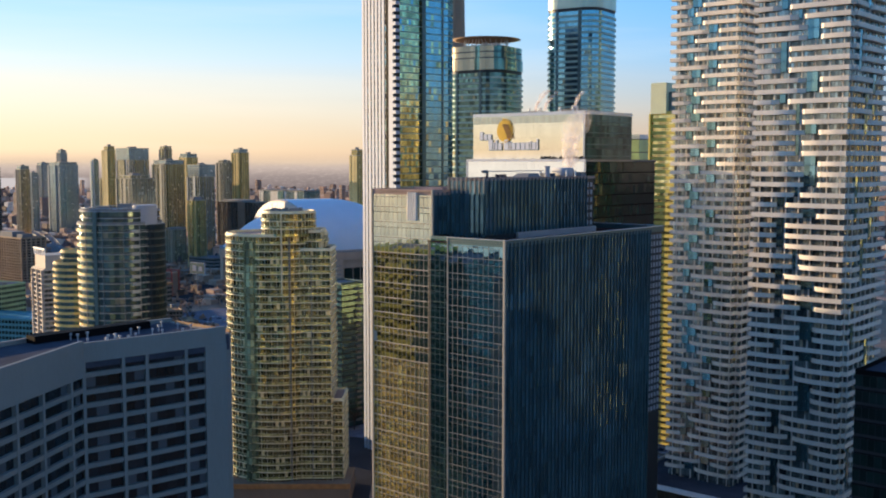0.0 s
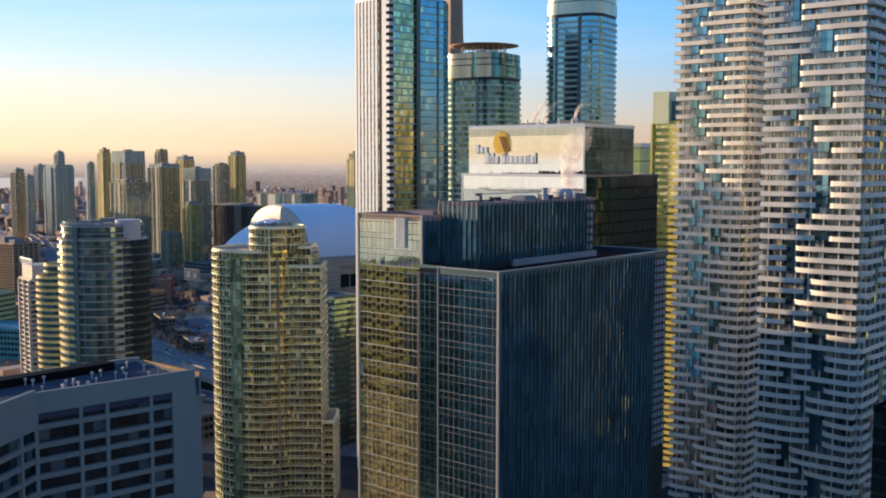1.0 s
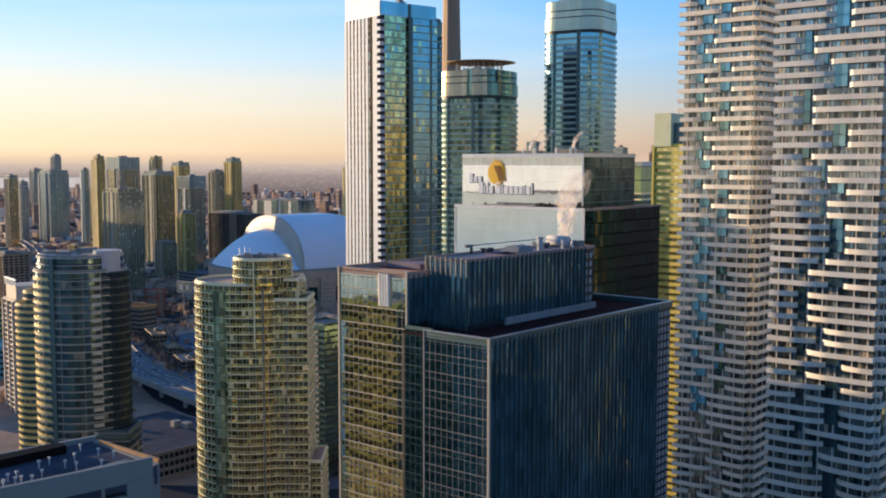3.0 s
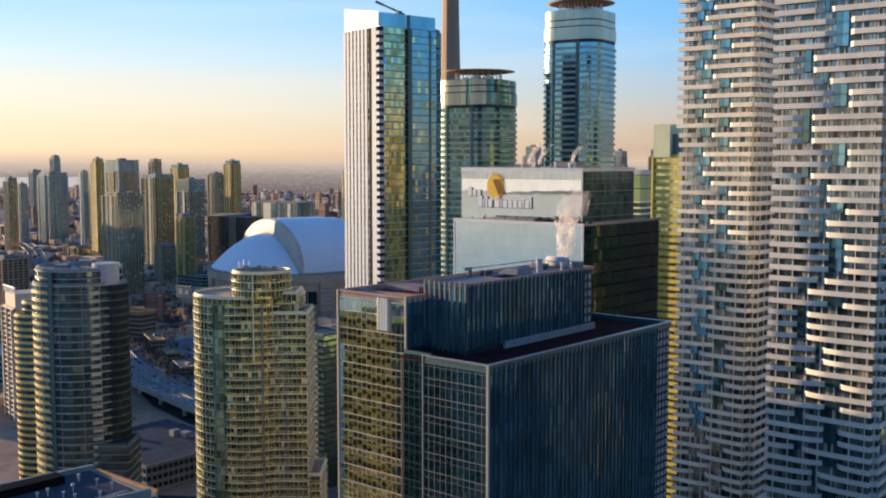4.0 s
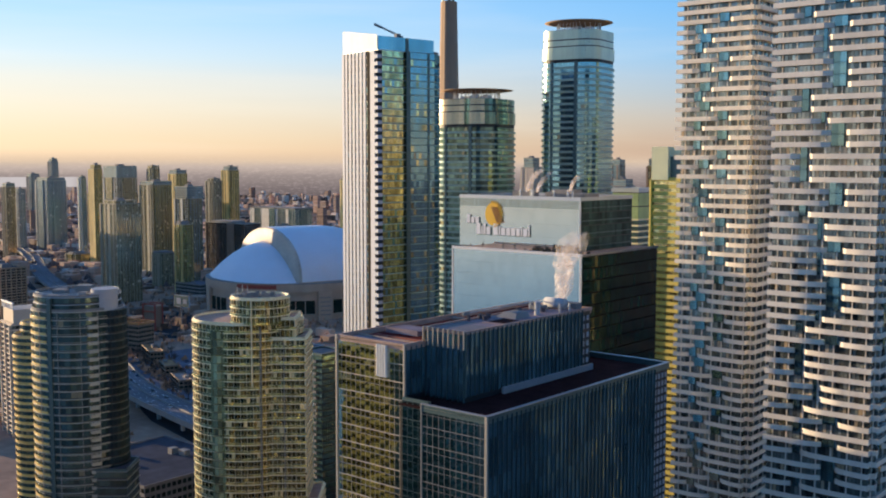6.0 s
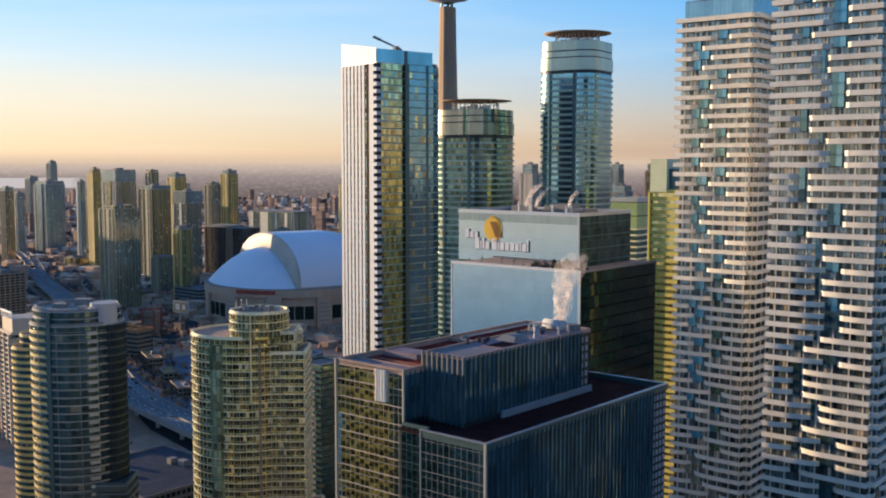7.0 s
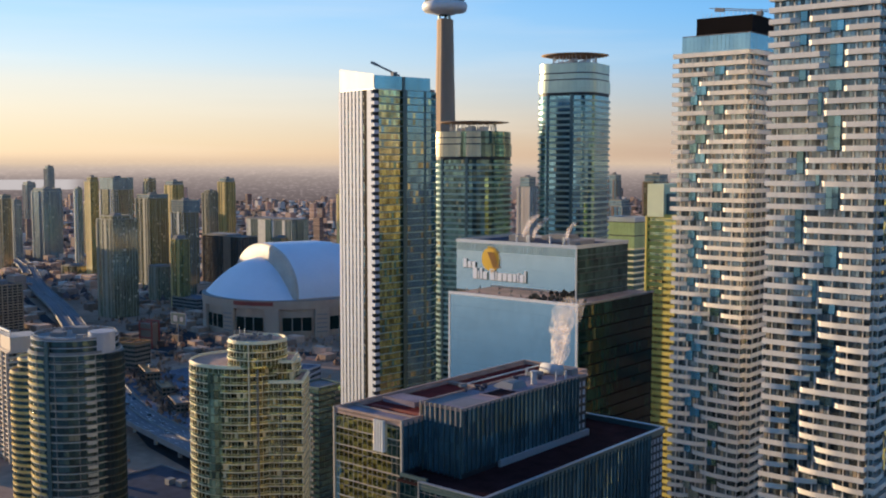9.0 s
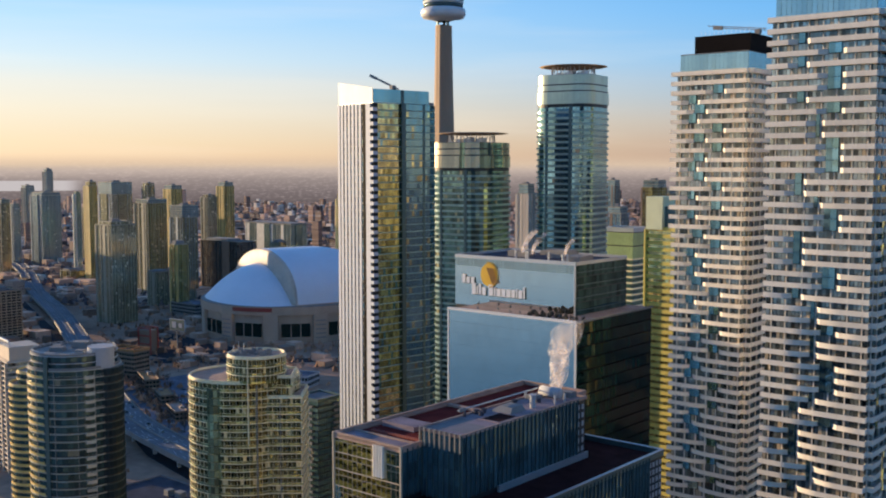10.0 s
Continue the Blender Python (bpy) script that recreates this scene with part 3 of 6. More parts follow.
    for i in range(4):
        for k in range(7):
            b.pane(Vector((19.5 + k * 1.43, 9.6)), Vector((20.83 + k * 1.43, 9.6)), 118.4 + i * 3.3, 121.6 + i * 3.3, (0, -1), 0.12, (rng.uniform(-0.01, 0.01), rng.uniform(-0.015, 0.015)))
    part("window_panes", b, M_NAVY_GLASS, t, kind="stuff")
    fin = Build().box(-0.05, 0.05, 9.1, 9.6, 118.0, 128.4).mesh("fin", M_NAVY_METAL)
    for k in range(8):
        piece("fin", fin, t, pose(19.5 + k * 1.43, 0, 0))
    # pale lattice of windows at the far end of the east faces
    lat = Build().box(0, 0.15, 0.15, 1.0, 0, 1.15).mesh("lattice_panel", M_CONCRETE)
    for y0, y1, xx, z0, z1 in ((62.9, 69.3, 42.4, 70.0, 117.6), (52.3, 55.9, 29.4, 119.6, 131.4)):
        n = round((y1 - y0) / 1.5)
        k = round((z1 - z0) / 1.83)
        for i in range(k):
            for j in range(n):
                piece("lattice_panel", lat, t, pose(xx, y0 + (y1 - y0) * j / n, z0 + (z1 - z0) * i / k))
    # penthouse south screen: fins in front of glass
    fin = Build().box(-0.09, 0.09, 9.2, 9.75, 128.6, 132.4).mesh("screen_fin", M_BEIGE_METAL)
    for k in range(9):
        piece("screen_fin", fin, t, pose(18.8 + k * 1.34, 0, 0))
    # roofs and parapets
    red_roof = part("roof", Build().box(0.6, 18.8, 3.8, 71.5, 128.2, 128.5), M_RED_ROOF, t, "dark red roof membrane")
    high_roof = part("roof", Build().box(18.9, 29.2, 10, 55.7, 131.6, 131.9), M_MAUVE_ROOF, t)
    part("roof", Build().box(19.4, 42.0, 1.2, 69.0, 117.6, 117.8), M_SHADED_RED, t, "red roof membrane darkened for the penthouse's shade")
    part("parapet", Build().ring(rect(-0.1, 19.5, 2.9, 72.1), rect(0.5, 18.9, 3.5, 71.5), 128.2, 129.5), M_PINK_ROOF, t)
    part("parapet", Build().ring(rect(18.5, 29.7, 9.5, 56.2), rect(18.9, 29.3, 9.9, 55.8), 131.6, 132.25), M_PINK_ROOF, t)
    part("parapet", Build().box(26.5, 42.7, -0.1, 0.5, 117.6, 119.0).box(42.1, 42.7, 0.5, 69.6, 117.6, 119.0).box(18.5, 42.1, 68.8, 69.5, 117.6, 119.0).box(19.5, 26.5, 2.3, 2.9, 117.6, 119.0), M_NAVY_METAL, t, "blue-grey metal parapet")
    part("parapet_cap", Build().box(26.4, 42.8, -0.2, 0.55, 119.0, 119.15).box(42.05, 42.8, 0.55, 69.6, 119.0, 119.15).box(18.5, 42.05, 68.7, 69.6, 119.0, 119.15), M_PALE_METAL, t)
    part("low_wall", Build().box(29.7, 30.3, 21.6, 56, 117.8, 119.2), M_PALE_METAL, t, "pale metal wall at the penthouse foot")
    part("walkway", Build().box(0.6, 18.8, 3.8, 8.4, 128.5, 128.72), M_MAUVE_ROOF, red_roof, "mauve strip behind the front parapet")
    part("kerb", Build().box(0.6, 18.4, 8.4, 8.9, 128.5, 129.05), M_PINK_ROOF, red_roof)
    part("kerb", Build().box(0.6, 1.1, 8.9, 71, 128.5, 128.95), M_PINK_ROOF, red_roof)
    part("roof_divider", Build().box(1.1, 18.4, 39.4, 40.6, 128.5, 129.1), M_PINK_ROOF, red_roof)
    part("roof_hatch_slab", Build().box(2.2, 11.2, 16.2, 21.8, 128.5, 129.5).box(2.0, 11.4, 15.9, 16.2, 128.5, 129.75), M_MAUVE_ROOF, red_roof, "flat mauve slab over the plant")
    part("pipe_run", Build().box(3.0, 17.8, 11.2, 11.45, 128.5, 128.8).box(3.0, 17.8, 12.1, 12.3, 128.5, 128.75), M_RUST, red_roof)
    arm = part("washing_arm", Build().box(19.4, 19.65, 21.0, 50.5, 133.5, 133.75), M_PALE_METAL, t, "pale steel window-washing arm")
    part("cradle", Build().box(19.3, 19.75, 45.6, 46.1, 131.9, 133.5), M_PALE_METAL, arm)
    part("cradle", Build().box(19.3, 19.75, 23.0, 23.5, 131.9, 133.5), M_DARK_ROOF, arm)
    part("counterweight", Build().box(19.25, 19.8, 21.4, 23.4, 133.2, 133.9), M_GREY, arm)
    # plant on the penthouse roof: a dark sheet for a recess's shade, a sloped hood, fans, a stack and a big duct
    part("recess_shade", Build().box(23.6, 28.6, 23.6, 30.4, 131.9, 131.94), M_SHADED_RED, high_roof, "flat dark red sheet imitating a shaded roof recess")
    part("bay_kerb", Build().ring(rect(23.3, 28.9, 23.3, 30.7), rect(23.6, 28.6, 23.6, 30.4), 131.9, 132.15), M_MAUVE_ROOF, high_roof)
    part("hood", Build().prism([(20.6, 30.9), (26.2, 30.9), (26.2, 36.6), (20.6, 36.6)], 131.9, 133.1, [(22.0, 32.6), (25.4, 32.6), (25.4, 36.4), (22.0, 36.4)]), M_GREY, high_roof, "sloped grey plant hood")
    part("membrane_patch", Build().box(19.4, 23.2, 11.0, 22.0, 131.9, 131.915).box(23.6, 28.8, 12.2, 19.5, 131.9, 131.912), M_ROOF, high_roof)
    fan = Build().prism(ellipse(1.1, 1.1, 12), 0, 0.7).prism(ellipse(1.4, 1.4, 12), 0.7, 0.95).mesh("fan", M_DARK_ROOF)
    for q in ((19.8, 27.0), (20.4, 28.9), (21.6, 26.4), (24.0, 44.5), (20.6, 40.0)):
        piece("fan", fan, high_roof, pose(q[0], q[1], 131.9))
    part("chimney", Build().prism(ellipse(1.3, 1.3, 14, 26.0, 39.5), 131.9, 134.6).prism(ellipse(1.6, 1.6, 14, 26.0, 39.5), 134.6, 134.9), M_CONCRETE, high_roof, "pale metal chimney")
    drum = [[(20.6 + u, 50.6 + 1.25 * math.cos(a), 133.2 + 1.25 * math.sin(a)) for a in [2 * math.pi * k / 18 for k in range(18)]] for u in (0.0, 0.01, 5.4, 5.41)]
    drum[0] = [(20.6, 50.6, 133.2)] * 18
    drum[3] = [(26.0, 50.6, 133.2)] * 18
    part("duct", Build().strip(drum, closed=True), M_CONCRETE, high_roof, "fat pale steam duct", smooth=True)
    part("duct_cradle", Build().box(21.2, 21.7, 49.7, 51.5, 131.9, 132.6).box(25.0, 25.5, 49.7, 51.5, 131.9, 132.6), M_GREY, high_roof)
    part("plant_box", Build().box(19.8, 22.6, 45.4, 48.2, 131.9, 133.0), M_GREY, high_roof)
    part("plant_box", Build().box(24.2, 27.6, 52.6, 55.0, 131.9, 133.3), M_GREY, high_roof)
    flue = Build().prism(ellipse(0.5, 0.5, 10), 0, 1.9).mesh("flue", M_PALE_METAL)
    for q in ((27.6, 46.0), (28.2, 49.0), (21.6, 54.2), (22.9, 54.4)):
        piece("flue", flue, high_roof, pose(q[0], q[1], 131.9))
    return t


office_tower()


# ---- pale mirrored office tower with a sign ----
def sign_tower():
    x, y = on_grid(-248.3, 305.0)
    t = thing("mirror_glass_tower", x, y, GRID, "mirrored pale glass office tower with dark east side and roof sign", "office tower")
    rng = random.Random(5)
    part("core", Build().box(0.2, 51.8, 0.2, 49, 0, 136), M_DARK, t)
    part("core", Build().box(-6.8, 43.9, 12.2, 45, 130, 153), M_DARK, t)
    def face_s(x0, x1, yy, z0, z1, fl, wid, glass):
        n, k = round((x1 - x0) / wid), round((z1 - z0) / fl)
        b = Build()
        for i in range(k):
            for j in range(n):
                b.pane(Vector((x0 + (x1 - x0) * j / n + 0.006, yy + 0.1)), Vector((x0 + (x1 - x0) * (j + 1) / n - 0.006, yy + 0.1)), z0 + (z1 - z0) * i / k + 0.012, z0 + (z1 - z0) * (i + 1) / k - 0.012, (0, -1), 0.12, (rng.uniform(-0.0008, 0.0008), rng.uniform(-0.0016, 0.0016)))
        part("window_panes", b, glass, t, kind="stuff")
    face_s(0.0, 51.9, 0.0, 2, 136.0, 3.9, 1.6, M_PALE_GLASS)
    face_s(-6.9, 43.9, 12.0, 136.2, 153.6, 4.35, 1.6, M_PALE_GLASS)
    # east faces get darker panes than the mirrored south faces
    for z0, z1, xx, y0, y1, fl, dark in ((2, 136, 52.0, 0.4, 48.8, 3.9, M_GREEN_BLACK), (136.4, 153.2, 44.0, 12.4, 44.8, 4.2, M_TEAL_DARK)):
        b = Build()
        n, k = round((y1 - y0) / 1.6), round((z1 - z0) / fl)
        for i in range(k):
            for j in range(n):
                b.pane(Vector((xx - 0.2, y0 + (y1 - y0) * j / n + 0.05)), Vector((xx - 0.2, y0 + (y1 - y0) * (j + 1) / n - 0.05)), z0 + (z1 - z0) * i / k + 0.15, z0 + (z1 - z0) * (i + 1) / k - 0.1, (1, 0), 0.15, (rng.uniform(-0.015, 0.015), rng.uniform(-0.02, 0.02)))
        part("window_panes", b, dark, t, "darker panes of the east faces", kind="stuff")
    bar = Build().box(51.9, 52.15, 0.4, 48.8, -0.15, 0.15).mesh("floor_bar", M_BLACK)
    for i in range(35):
        piece("floor_bar", bar, t, pose(0, 0, 2 + i * 3.94))
    band = Build().box(43.9, 44.2, 12.4, 44.8, -0.12, 0.12).mesh("floor_bar", M_NAVY_METAL)
    for i in range(4):
        piece("floor_bar", band, t, pose(0, 0, 138.0 + i * 4.2))
    slat = Build().box(-0.04, 0.04, 11.74, 11.9, 150.2, 153.0).mesh("louvre_slat", M_BAND_TEAL)
    for i in range(64):
        piece("louvre_slat", slat, t, pose(-6.4 + i * 0.785, 0, 0))
    part("coping", Build().box(-0.4, 52.4, -0.35, 0.3, 136.0, 136.9), M_WHITE, t, "white coping on the mirrored wall")
    part("coping", Build().box(51.8, 52.4, 0.3, 49, 136.0, 136.7), M_GREY, t)
    part("corner_post", Build().box(51.7, 52.3, -0.3, 0.3, 0, 136), M_WHITE, t)
    part("corner_post", Build().box(-0.4, 0.1, -0.3, 0.3, 0, 136), M_WHITE, t)
    part("terrace", Build().box(0.3, 51.7, 0.3, 48.8, 136.0, 136.3), M_PINK_ROOF, t)
    part("coping", Build().ring(rect(-7, 44.1, 11.8, 45.1), rect(-6.6, 43.7, 12.2, 44.7), 153.0, 154.2), M_PALE_METAL, t)
    part("corner_post", Build().box(43.6, 44.1, 11.75, 12.2, 136, 153.5), M_PALE_METAL, t)
    top_roof = part("roof", Build().box(-6.6, 43.7, 12.2, 44.7, 153.0, 153.2), M_DARK_ROOF, t)
    for q in ((6, 26, 8, 5, 2.2), (20, 30, 9, 6, 2.8), (33, 22, 6, 9, 1.8), (12, 38, 14, 4, 1.6)):
        part("plant_box", Build().box(q[0], q[0] + q[2], q[1], q[1] + q[3], 153.2, 153.2 + q[4]), M_GREY, top_roof)
    stack = Build().prism(ellipse(0.7, 0.7, 10), 0, 3.0).mesh("flue", M_PALE_METAL)
    for q in ((14, 20), (17, 22), (20, 19), (37, 15), (38.6, 15.4), (28, 20)):
        piece("flue", stack, top_roof, pose(q[0], q[1], 153.2))
    b = Build()
    for k in range(46):
        u, v, r = rng.uniform(30, 51), rng.uniform(1.0, 9.5), rng.uniform(0.3, 0.8)
        b.strip([[(u + r * f * math.cos(a), v + r * f * math.sin(a), 136.3 + h * r * 2.2) for a in [math.pi * 2 * i / 6 for i in range(6)]] for f, h in ((0.5, 0.0), (rng.uniform(0.8, 1.2), 0.35), (rng.uniform(0.6, 1.0), 0.75), (0.15, 1.0))], closed=True)
    part("shrubs", b, M_SHRUB, t, "dark winter shrubs on the terrace", kind="stuff")
    # floodlight boxes along the terrace
    fl = Build().box(-0.3, 0.3, -0.3, 0.3, 0, 0.5).box(-0.12, 0.12, -0.4, -0.3, 0.2, 1.2).mesh("floodlight", M_GREY)
    for xx in (1, 8, 15, 22, 26, 30, 36, 42, 48):
        piece("floodlight", fl, t, pose(xx, 8.5 if xx % 2 else 6, 136.3))
    # sign: a gold disc with rays and bars where the writing stands
    sx = 8.4
    disc = part("sign_disc", Build().strip([[(sx + 3.6 * math.cos(a) * 0.98, 11.6, 147.6 + 4.0 * math.sin(a)) for a in [2 * math.pi * i / 40 for i in range(40)]], [(sx + 0.01 * math.cos(a), 11.55, 147.6 + 0.01 * math.sin(a)) for a in [2 * math.pi * i / 40 for i in range(40)]]], closed=True), M_GOLD, t, "gold disc of the roof sign")
    ray = Build().box(-0.22, 0.22, 11.35, 11.6, -0.2, 0.45).mesh("sign_ray", M_GOLD)
    for i in range(15):
        a = radians(-78 + i * 12.5)
        piece("sign_ray", ray, disc, Matrix.Translation((sx + 3.75 * math.cos(a), 0, 147.6 + 4.15 * math.sin(a))) @ Matrix.Rotation(math.pi / 2 - a, 4, "Y"))
    leaf = Build().box(-0.14, 0.14, 11.3, 11.6, -3.0, 3.0).mesh("sign_vein", M_ORANGE)
    for i in range(4):
        piece("sign_vein", leaf, disc, Matrix.Translation((sx + 0.6 + i * 0.75, 0, 147.4)) @ Matrix.Rotation(radians(-26), 4, "Y"))
    def writing(x0, z, letters):
        """A row of plain bars with dark returns, offset to imitate shadow edges: widths, heights and gaps."""
        for w_, h_, gap_ in letters:
            part("sign_bar", Build().box(x0, x0 + w_, 11.5, 11.9, z, z + h_), M_SIGN, t)
            part("sign_return", Build().box(x0 + 0.1, x0 + w_ + 0.16, 11.55, 11.88, z - 0.2, z + h_ - 0.15), M_NAVY_METAL, t)
            x0 += w_ + gap_
    writing(-3.4, 144.2, ((1.5, 3.1, 0.5), (1.5, 2.2, 0.5), (1.5, 2.2, 0.0)))
    writing(1.0, 140.4, ((1.8, 3.9, 0.4), (0.6, 2.9, 0.4), (0.9, 3.9, 0.4), (1.7, 2.7, 1.3), (2.0, 3.9, 0.4), (0.6, 3.1, 0.4), (1.8, 2.7, 0.4), (1.7, 2.7, 0.4), (1.8, 2.7, 0.4), (1.5, 2.7, 0.4), (0.6, 3.1, 0.4), (1.7, 2.7, 0.4), (0.6, 3.9, 0.0)))
    return t


sign_tower()


# ---- two condominium towers with shifting wave balconies ----
def balcony(xs, depth, face, parapet_h):
    """One balcony tray along a face: xs from start to end, depth(x) metres out. face 'S': out is -y; 'E': along y, out is +x."""
    b = Build()
    def P(s, d, z):
        return (s, -d, z) if face == "S" else (d, s, z)
    lo, out, inn = -0.28, 0.0, 0.13
    ds = [depth(s) for s in xs]
    outer = [[P(s, d, z) for s, d in zip(xs, ds)] for z in (lo, parapet_h)]
    inner = [[P(s, d - inn, z) for s, d in zip(xs, ds)] for z in (parapet_h, 0.0)]
    floor = [[P(s, d - inn, 0.0) for s, d in zip(xs, ds)], [P(s, -0.05, 0.0) for s in xs]]
    under = [[P(s, -0.05, lo) for s in xs], [P(s, d, lo) for s, d in zip(xs, ds)]]
    b.strip(outer).strip([outer[1], inner[0]]).strip(inner).strip(floor).strip(under)
    for s, d, k in ((xs[0], ds[0], 1), (xs[-1], ds[-1], -1)):
        b.strip([[P(s, -0.05, lo), P(s, d, lo)], [P(s, -0.05, parapet_h), P(s, d, parapet_h)]])
        b.strip([[P(s + 0.12 * k, -0.05, lo), P(s + 0.12 * k, d - inn, lo)], [P(s + 0.12 * k, -0.05, parapet_h), P(s + 0.12 * k, d - inn, parapet_h)]])
    return b


def wave_tower(name, a0, b0, w, d, z_lo, z_hi, fh, seed, modes, order, east_modes, label, crown):
    x, y = on_grid(a0, b0)
    t = thing(name, x, y, GRID, label, "apartment tower", group="wave balcony towers")
    rng = random.Random(seed)
    part("core", Build().box(0, w, 0, d, 0, z_hi), M_DARK, t)
    b = Build()
    glaze(b, rect(0, w, 0, d), z_hi - fh * int(z_hi / fh), z_hi, fh, 0.95, 0.08, 0.07, 0.08, 0.025, rng)
    part("window_panes", b, M_WALL_GLASS, t, kind="stuff")
    # pale piers between the windows, the full height
    pier = Build().box(-0.13, 0.13, -0.3, 0.1, 0, z_hi).mesh("pier", M_CREAM)
    for f in (0.06, 0.2, 0.36, 0.5, 0.64, 0.8, 0.94):
        piece("pier", pier, t, pose(w * f, 0, 0))
        piece("pier", pier, t, pose(w, d * f, 0, 0, 0, 90))
    # rear trays added to bounce low sun into the other towers' glass
    rear = Build().box(-0.3, 0.0, 0.3, d - 0.3, -0.28, 0.9).box(0.3, w - 0.3, d, d + 1.5, -0.28, 1.02).mesh("rear_balcony", M_CREAM)
    for i in range(int(z_hi / fh)):
        piece("rear_balcony", rear, t, pose(0, 0, z_hi - i * fh))
    floors = int((z_hi - z_lo) / fh)
    for i in range(floors + 1):
        z = z_hi - i * fh
        mode = 0 if i < 2 else int(order[(i - 2) % len(order)])
        emode = 0 if i < 2 else 1 + (i // 2 * 7 + i // 5) % (len(east_modes) - 1)
        # the top trays are straight; further down they swing in waves
        wv = min(1.0, max(0.0, (z_hi - 30 - z) / 85.0))
        top = 2.1 + 0.35 * math.sin(i * 0.5)
        for face, segs, length in (("S", modes[mode], w), ("E", east_modes[emode], d)):
            for k, (s0, s1) in enumerate(segs):
                x0, x1 = s0 * length, s1 * length
                if x0 < 0 and i > 16:
                    x0 *= 0.35
                n = max(3, int((x1 - x0) / 1.3))
                xs = [x0] + [x0 + 1.3 + (x1 - x0 - 3.3) * q / n for q in range(n + 1)] + [x1]
                first, last = k == 0, k == len(segs) - 1
                def dep(s, x0=x0, x1=x1, first=first, last=last):
                    a = 1.0 if first else min(1.0, (s - x0) / 6.5)
                    c = 1.0 if last else min(1.0, (x1 - s) / 6.5)
                    f = math.sin(math.pi / 2 * a) * math.sin(math.pi / 2 * c)
                    # tray ends are cut at a slant
                    cut = 0.25 + 0.75 * min(1.0 if first else (s - x0) / 1.3, 1.0 if last else (x1 - s) / 2.0, 1.0)
                    return cut * ((1 - wv) * 1.65 + wv * (0.75 + (top - 0.75) * f))
                ob = part("balcony", balcony(xs, dep, face, 1.02), M_CREAM, t)
                ob.matrix_basis = pose(0 if face == "S" else w, 0, z)
                # a glass bay fills the gap before the next tray
                if not last:
                    g0, g1 = x1 + 0.25, segs[k + 1][0] * length - 0.25
                    m = max(1, round((g1 - g0) / 1.5))
                    bays = Build()
                    for q in range(m):
                        a, c = g0 + (g1 - g0) * q / m, g0 + (g1 - g0) * (q + 1) / m
                        tip = (rng.uniform(-0.02, 0.02), rng.uniform(-0.03, 0.03))
                        if face == "S":
                            bays.pane(Vector((a + 0.04, 0)), Vector((c - 0.04, 0)), z + 0.04, z + fh - 0.06, (0, -1), 0.75, tip)
                        else:
                            bays.pane(Vector((w, a + 0.04)), Vector((w, c - 0.04)), z + 0.04, z + fh - 0.06, (1, 0), 0.75, tip)
                    part("glass_bay", bays, M_BAY, t)
    crown(t, w, d, z_hi)
    return t


def crown_black(t, w, d, z):
    part("crown_core", Build().box(0.6, w - 0.6, 0.6, d - 0.6, z, z + 6.2), M_DARK, t)
    part("crown_glass", glaze(Build(), rect(0.6, w - 0.6, 0.6, d - 0.6), z + 0.9, z + 6.4, 5.5, 1.3, 0.02, 0.04, 0.1, 0.03), M_CROWN_BLUE, t, "green-blue glass crown", kind="stuff")
    part("machine_room", Build().box(3, w - 2, 5, d - 3, z + 6, z + 12), M_BLACK, t, "black metal machine room")
    part("roof", Build().box(0.7, w - 0.7, 0.7, d - 0.7, z + 6.2, z + 6.4), M_ROOF, t)
    crane = part("washing_crane", Build().box(20.2, 21.8, 9.4, 11, z + 12, z + 13.4), M_GREY, t, "grey steel window-washing crane")
    piece("boom", Build().box(-14.5, 2.5, -0.3, 0.3, 0.15, 0.35).box(-14.5, 2.5, -0.3, 0.3, -0.35, -0.15).box(-14.5, -11.5, -0.35, 0.35, -0.8, 0.4).box(-16.5, -14.5, -0.12, 0.12, 0.1, 0.3).mesh("boom", M_GREY), crane, pose(21, 10.2, z + 13.5, 0, 7, 0))
    rail = Build()
    for k in range(12):
        rail.box(5 + k * 1.4, 5.1 + k * 1.4, 5.1, 5.2, z + 12, z + 13.2)
    part("roof_rail", rail, M_PALE_METAL, t)


def crown_glass(t, w, d, z):
    part("crown_core", Build().box(0.6, w - 0.6, 0.6, d - 0.6, z, z + 8), M_DARK, t)
    part("crown_glass", glaze(Build(), rect(0.6, w - 0.6, 0.6, d - 0.6), z + 0.9, z + 8, 7, 1.3, 0.02, 0.04, 0.1, 0.03), M_CROWN_BLUE, t, "green-blue glass crown", kind="stuff")


# tray runs along the faces, as shares of the face; 0 is the unbroken tray of the top floors
S1 = [((-0.06, 1.0),), ((-0.06, 0.52), (0.67, 1.0)), ((-0.06, 0.18), (0.3, 1.0)), ((-0.06, 0.26), (0.42, 1.0))]
S2 = [((-0.03, 1.02),), ((-0.03, 0.55), (0.69, 1.02)), ((-0.03, 0.26), (0.345, 1.02)), ((-0.03, 0.45), (0.505, 1.02))]
E1 = [((0.0, 1.0),), ((0.0, 1.0),), ((0.0, 0.6), (0.72, 1.0))]
E2 = [((0.0, 1.0),), ((0.0, 0.38), (0.48, 1.0)), ((0.0, 0.6), (0.7, 1.0)), ((0.0, 0.18), (0.26, 1.0)), ((0.0, 1.0),)]
wave_tower("condo_tower", -171.6, 322.6, 23.0, 27.0, 28, 213.2, 2.9, 21, S1, "123213132312121312323121313", E1, "cream wave-balcony condo tower with black machine room on top", crown_black)
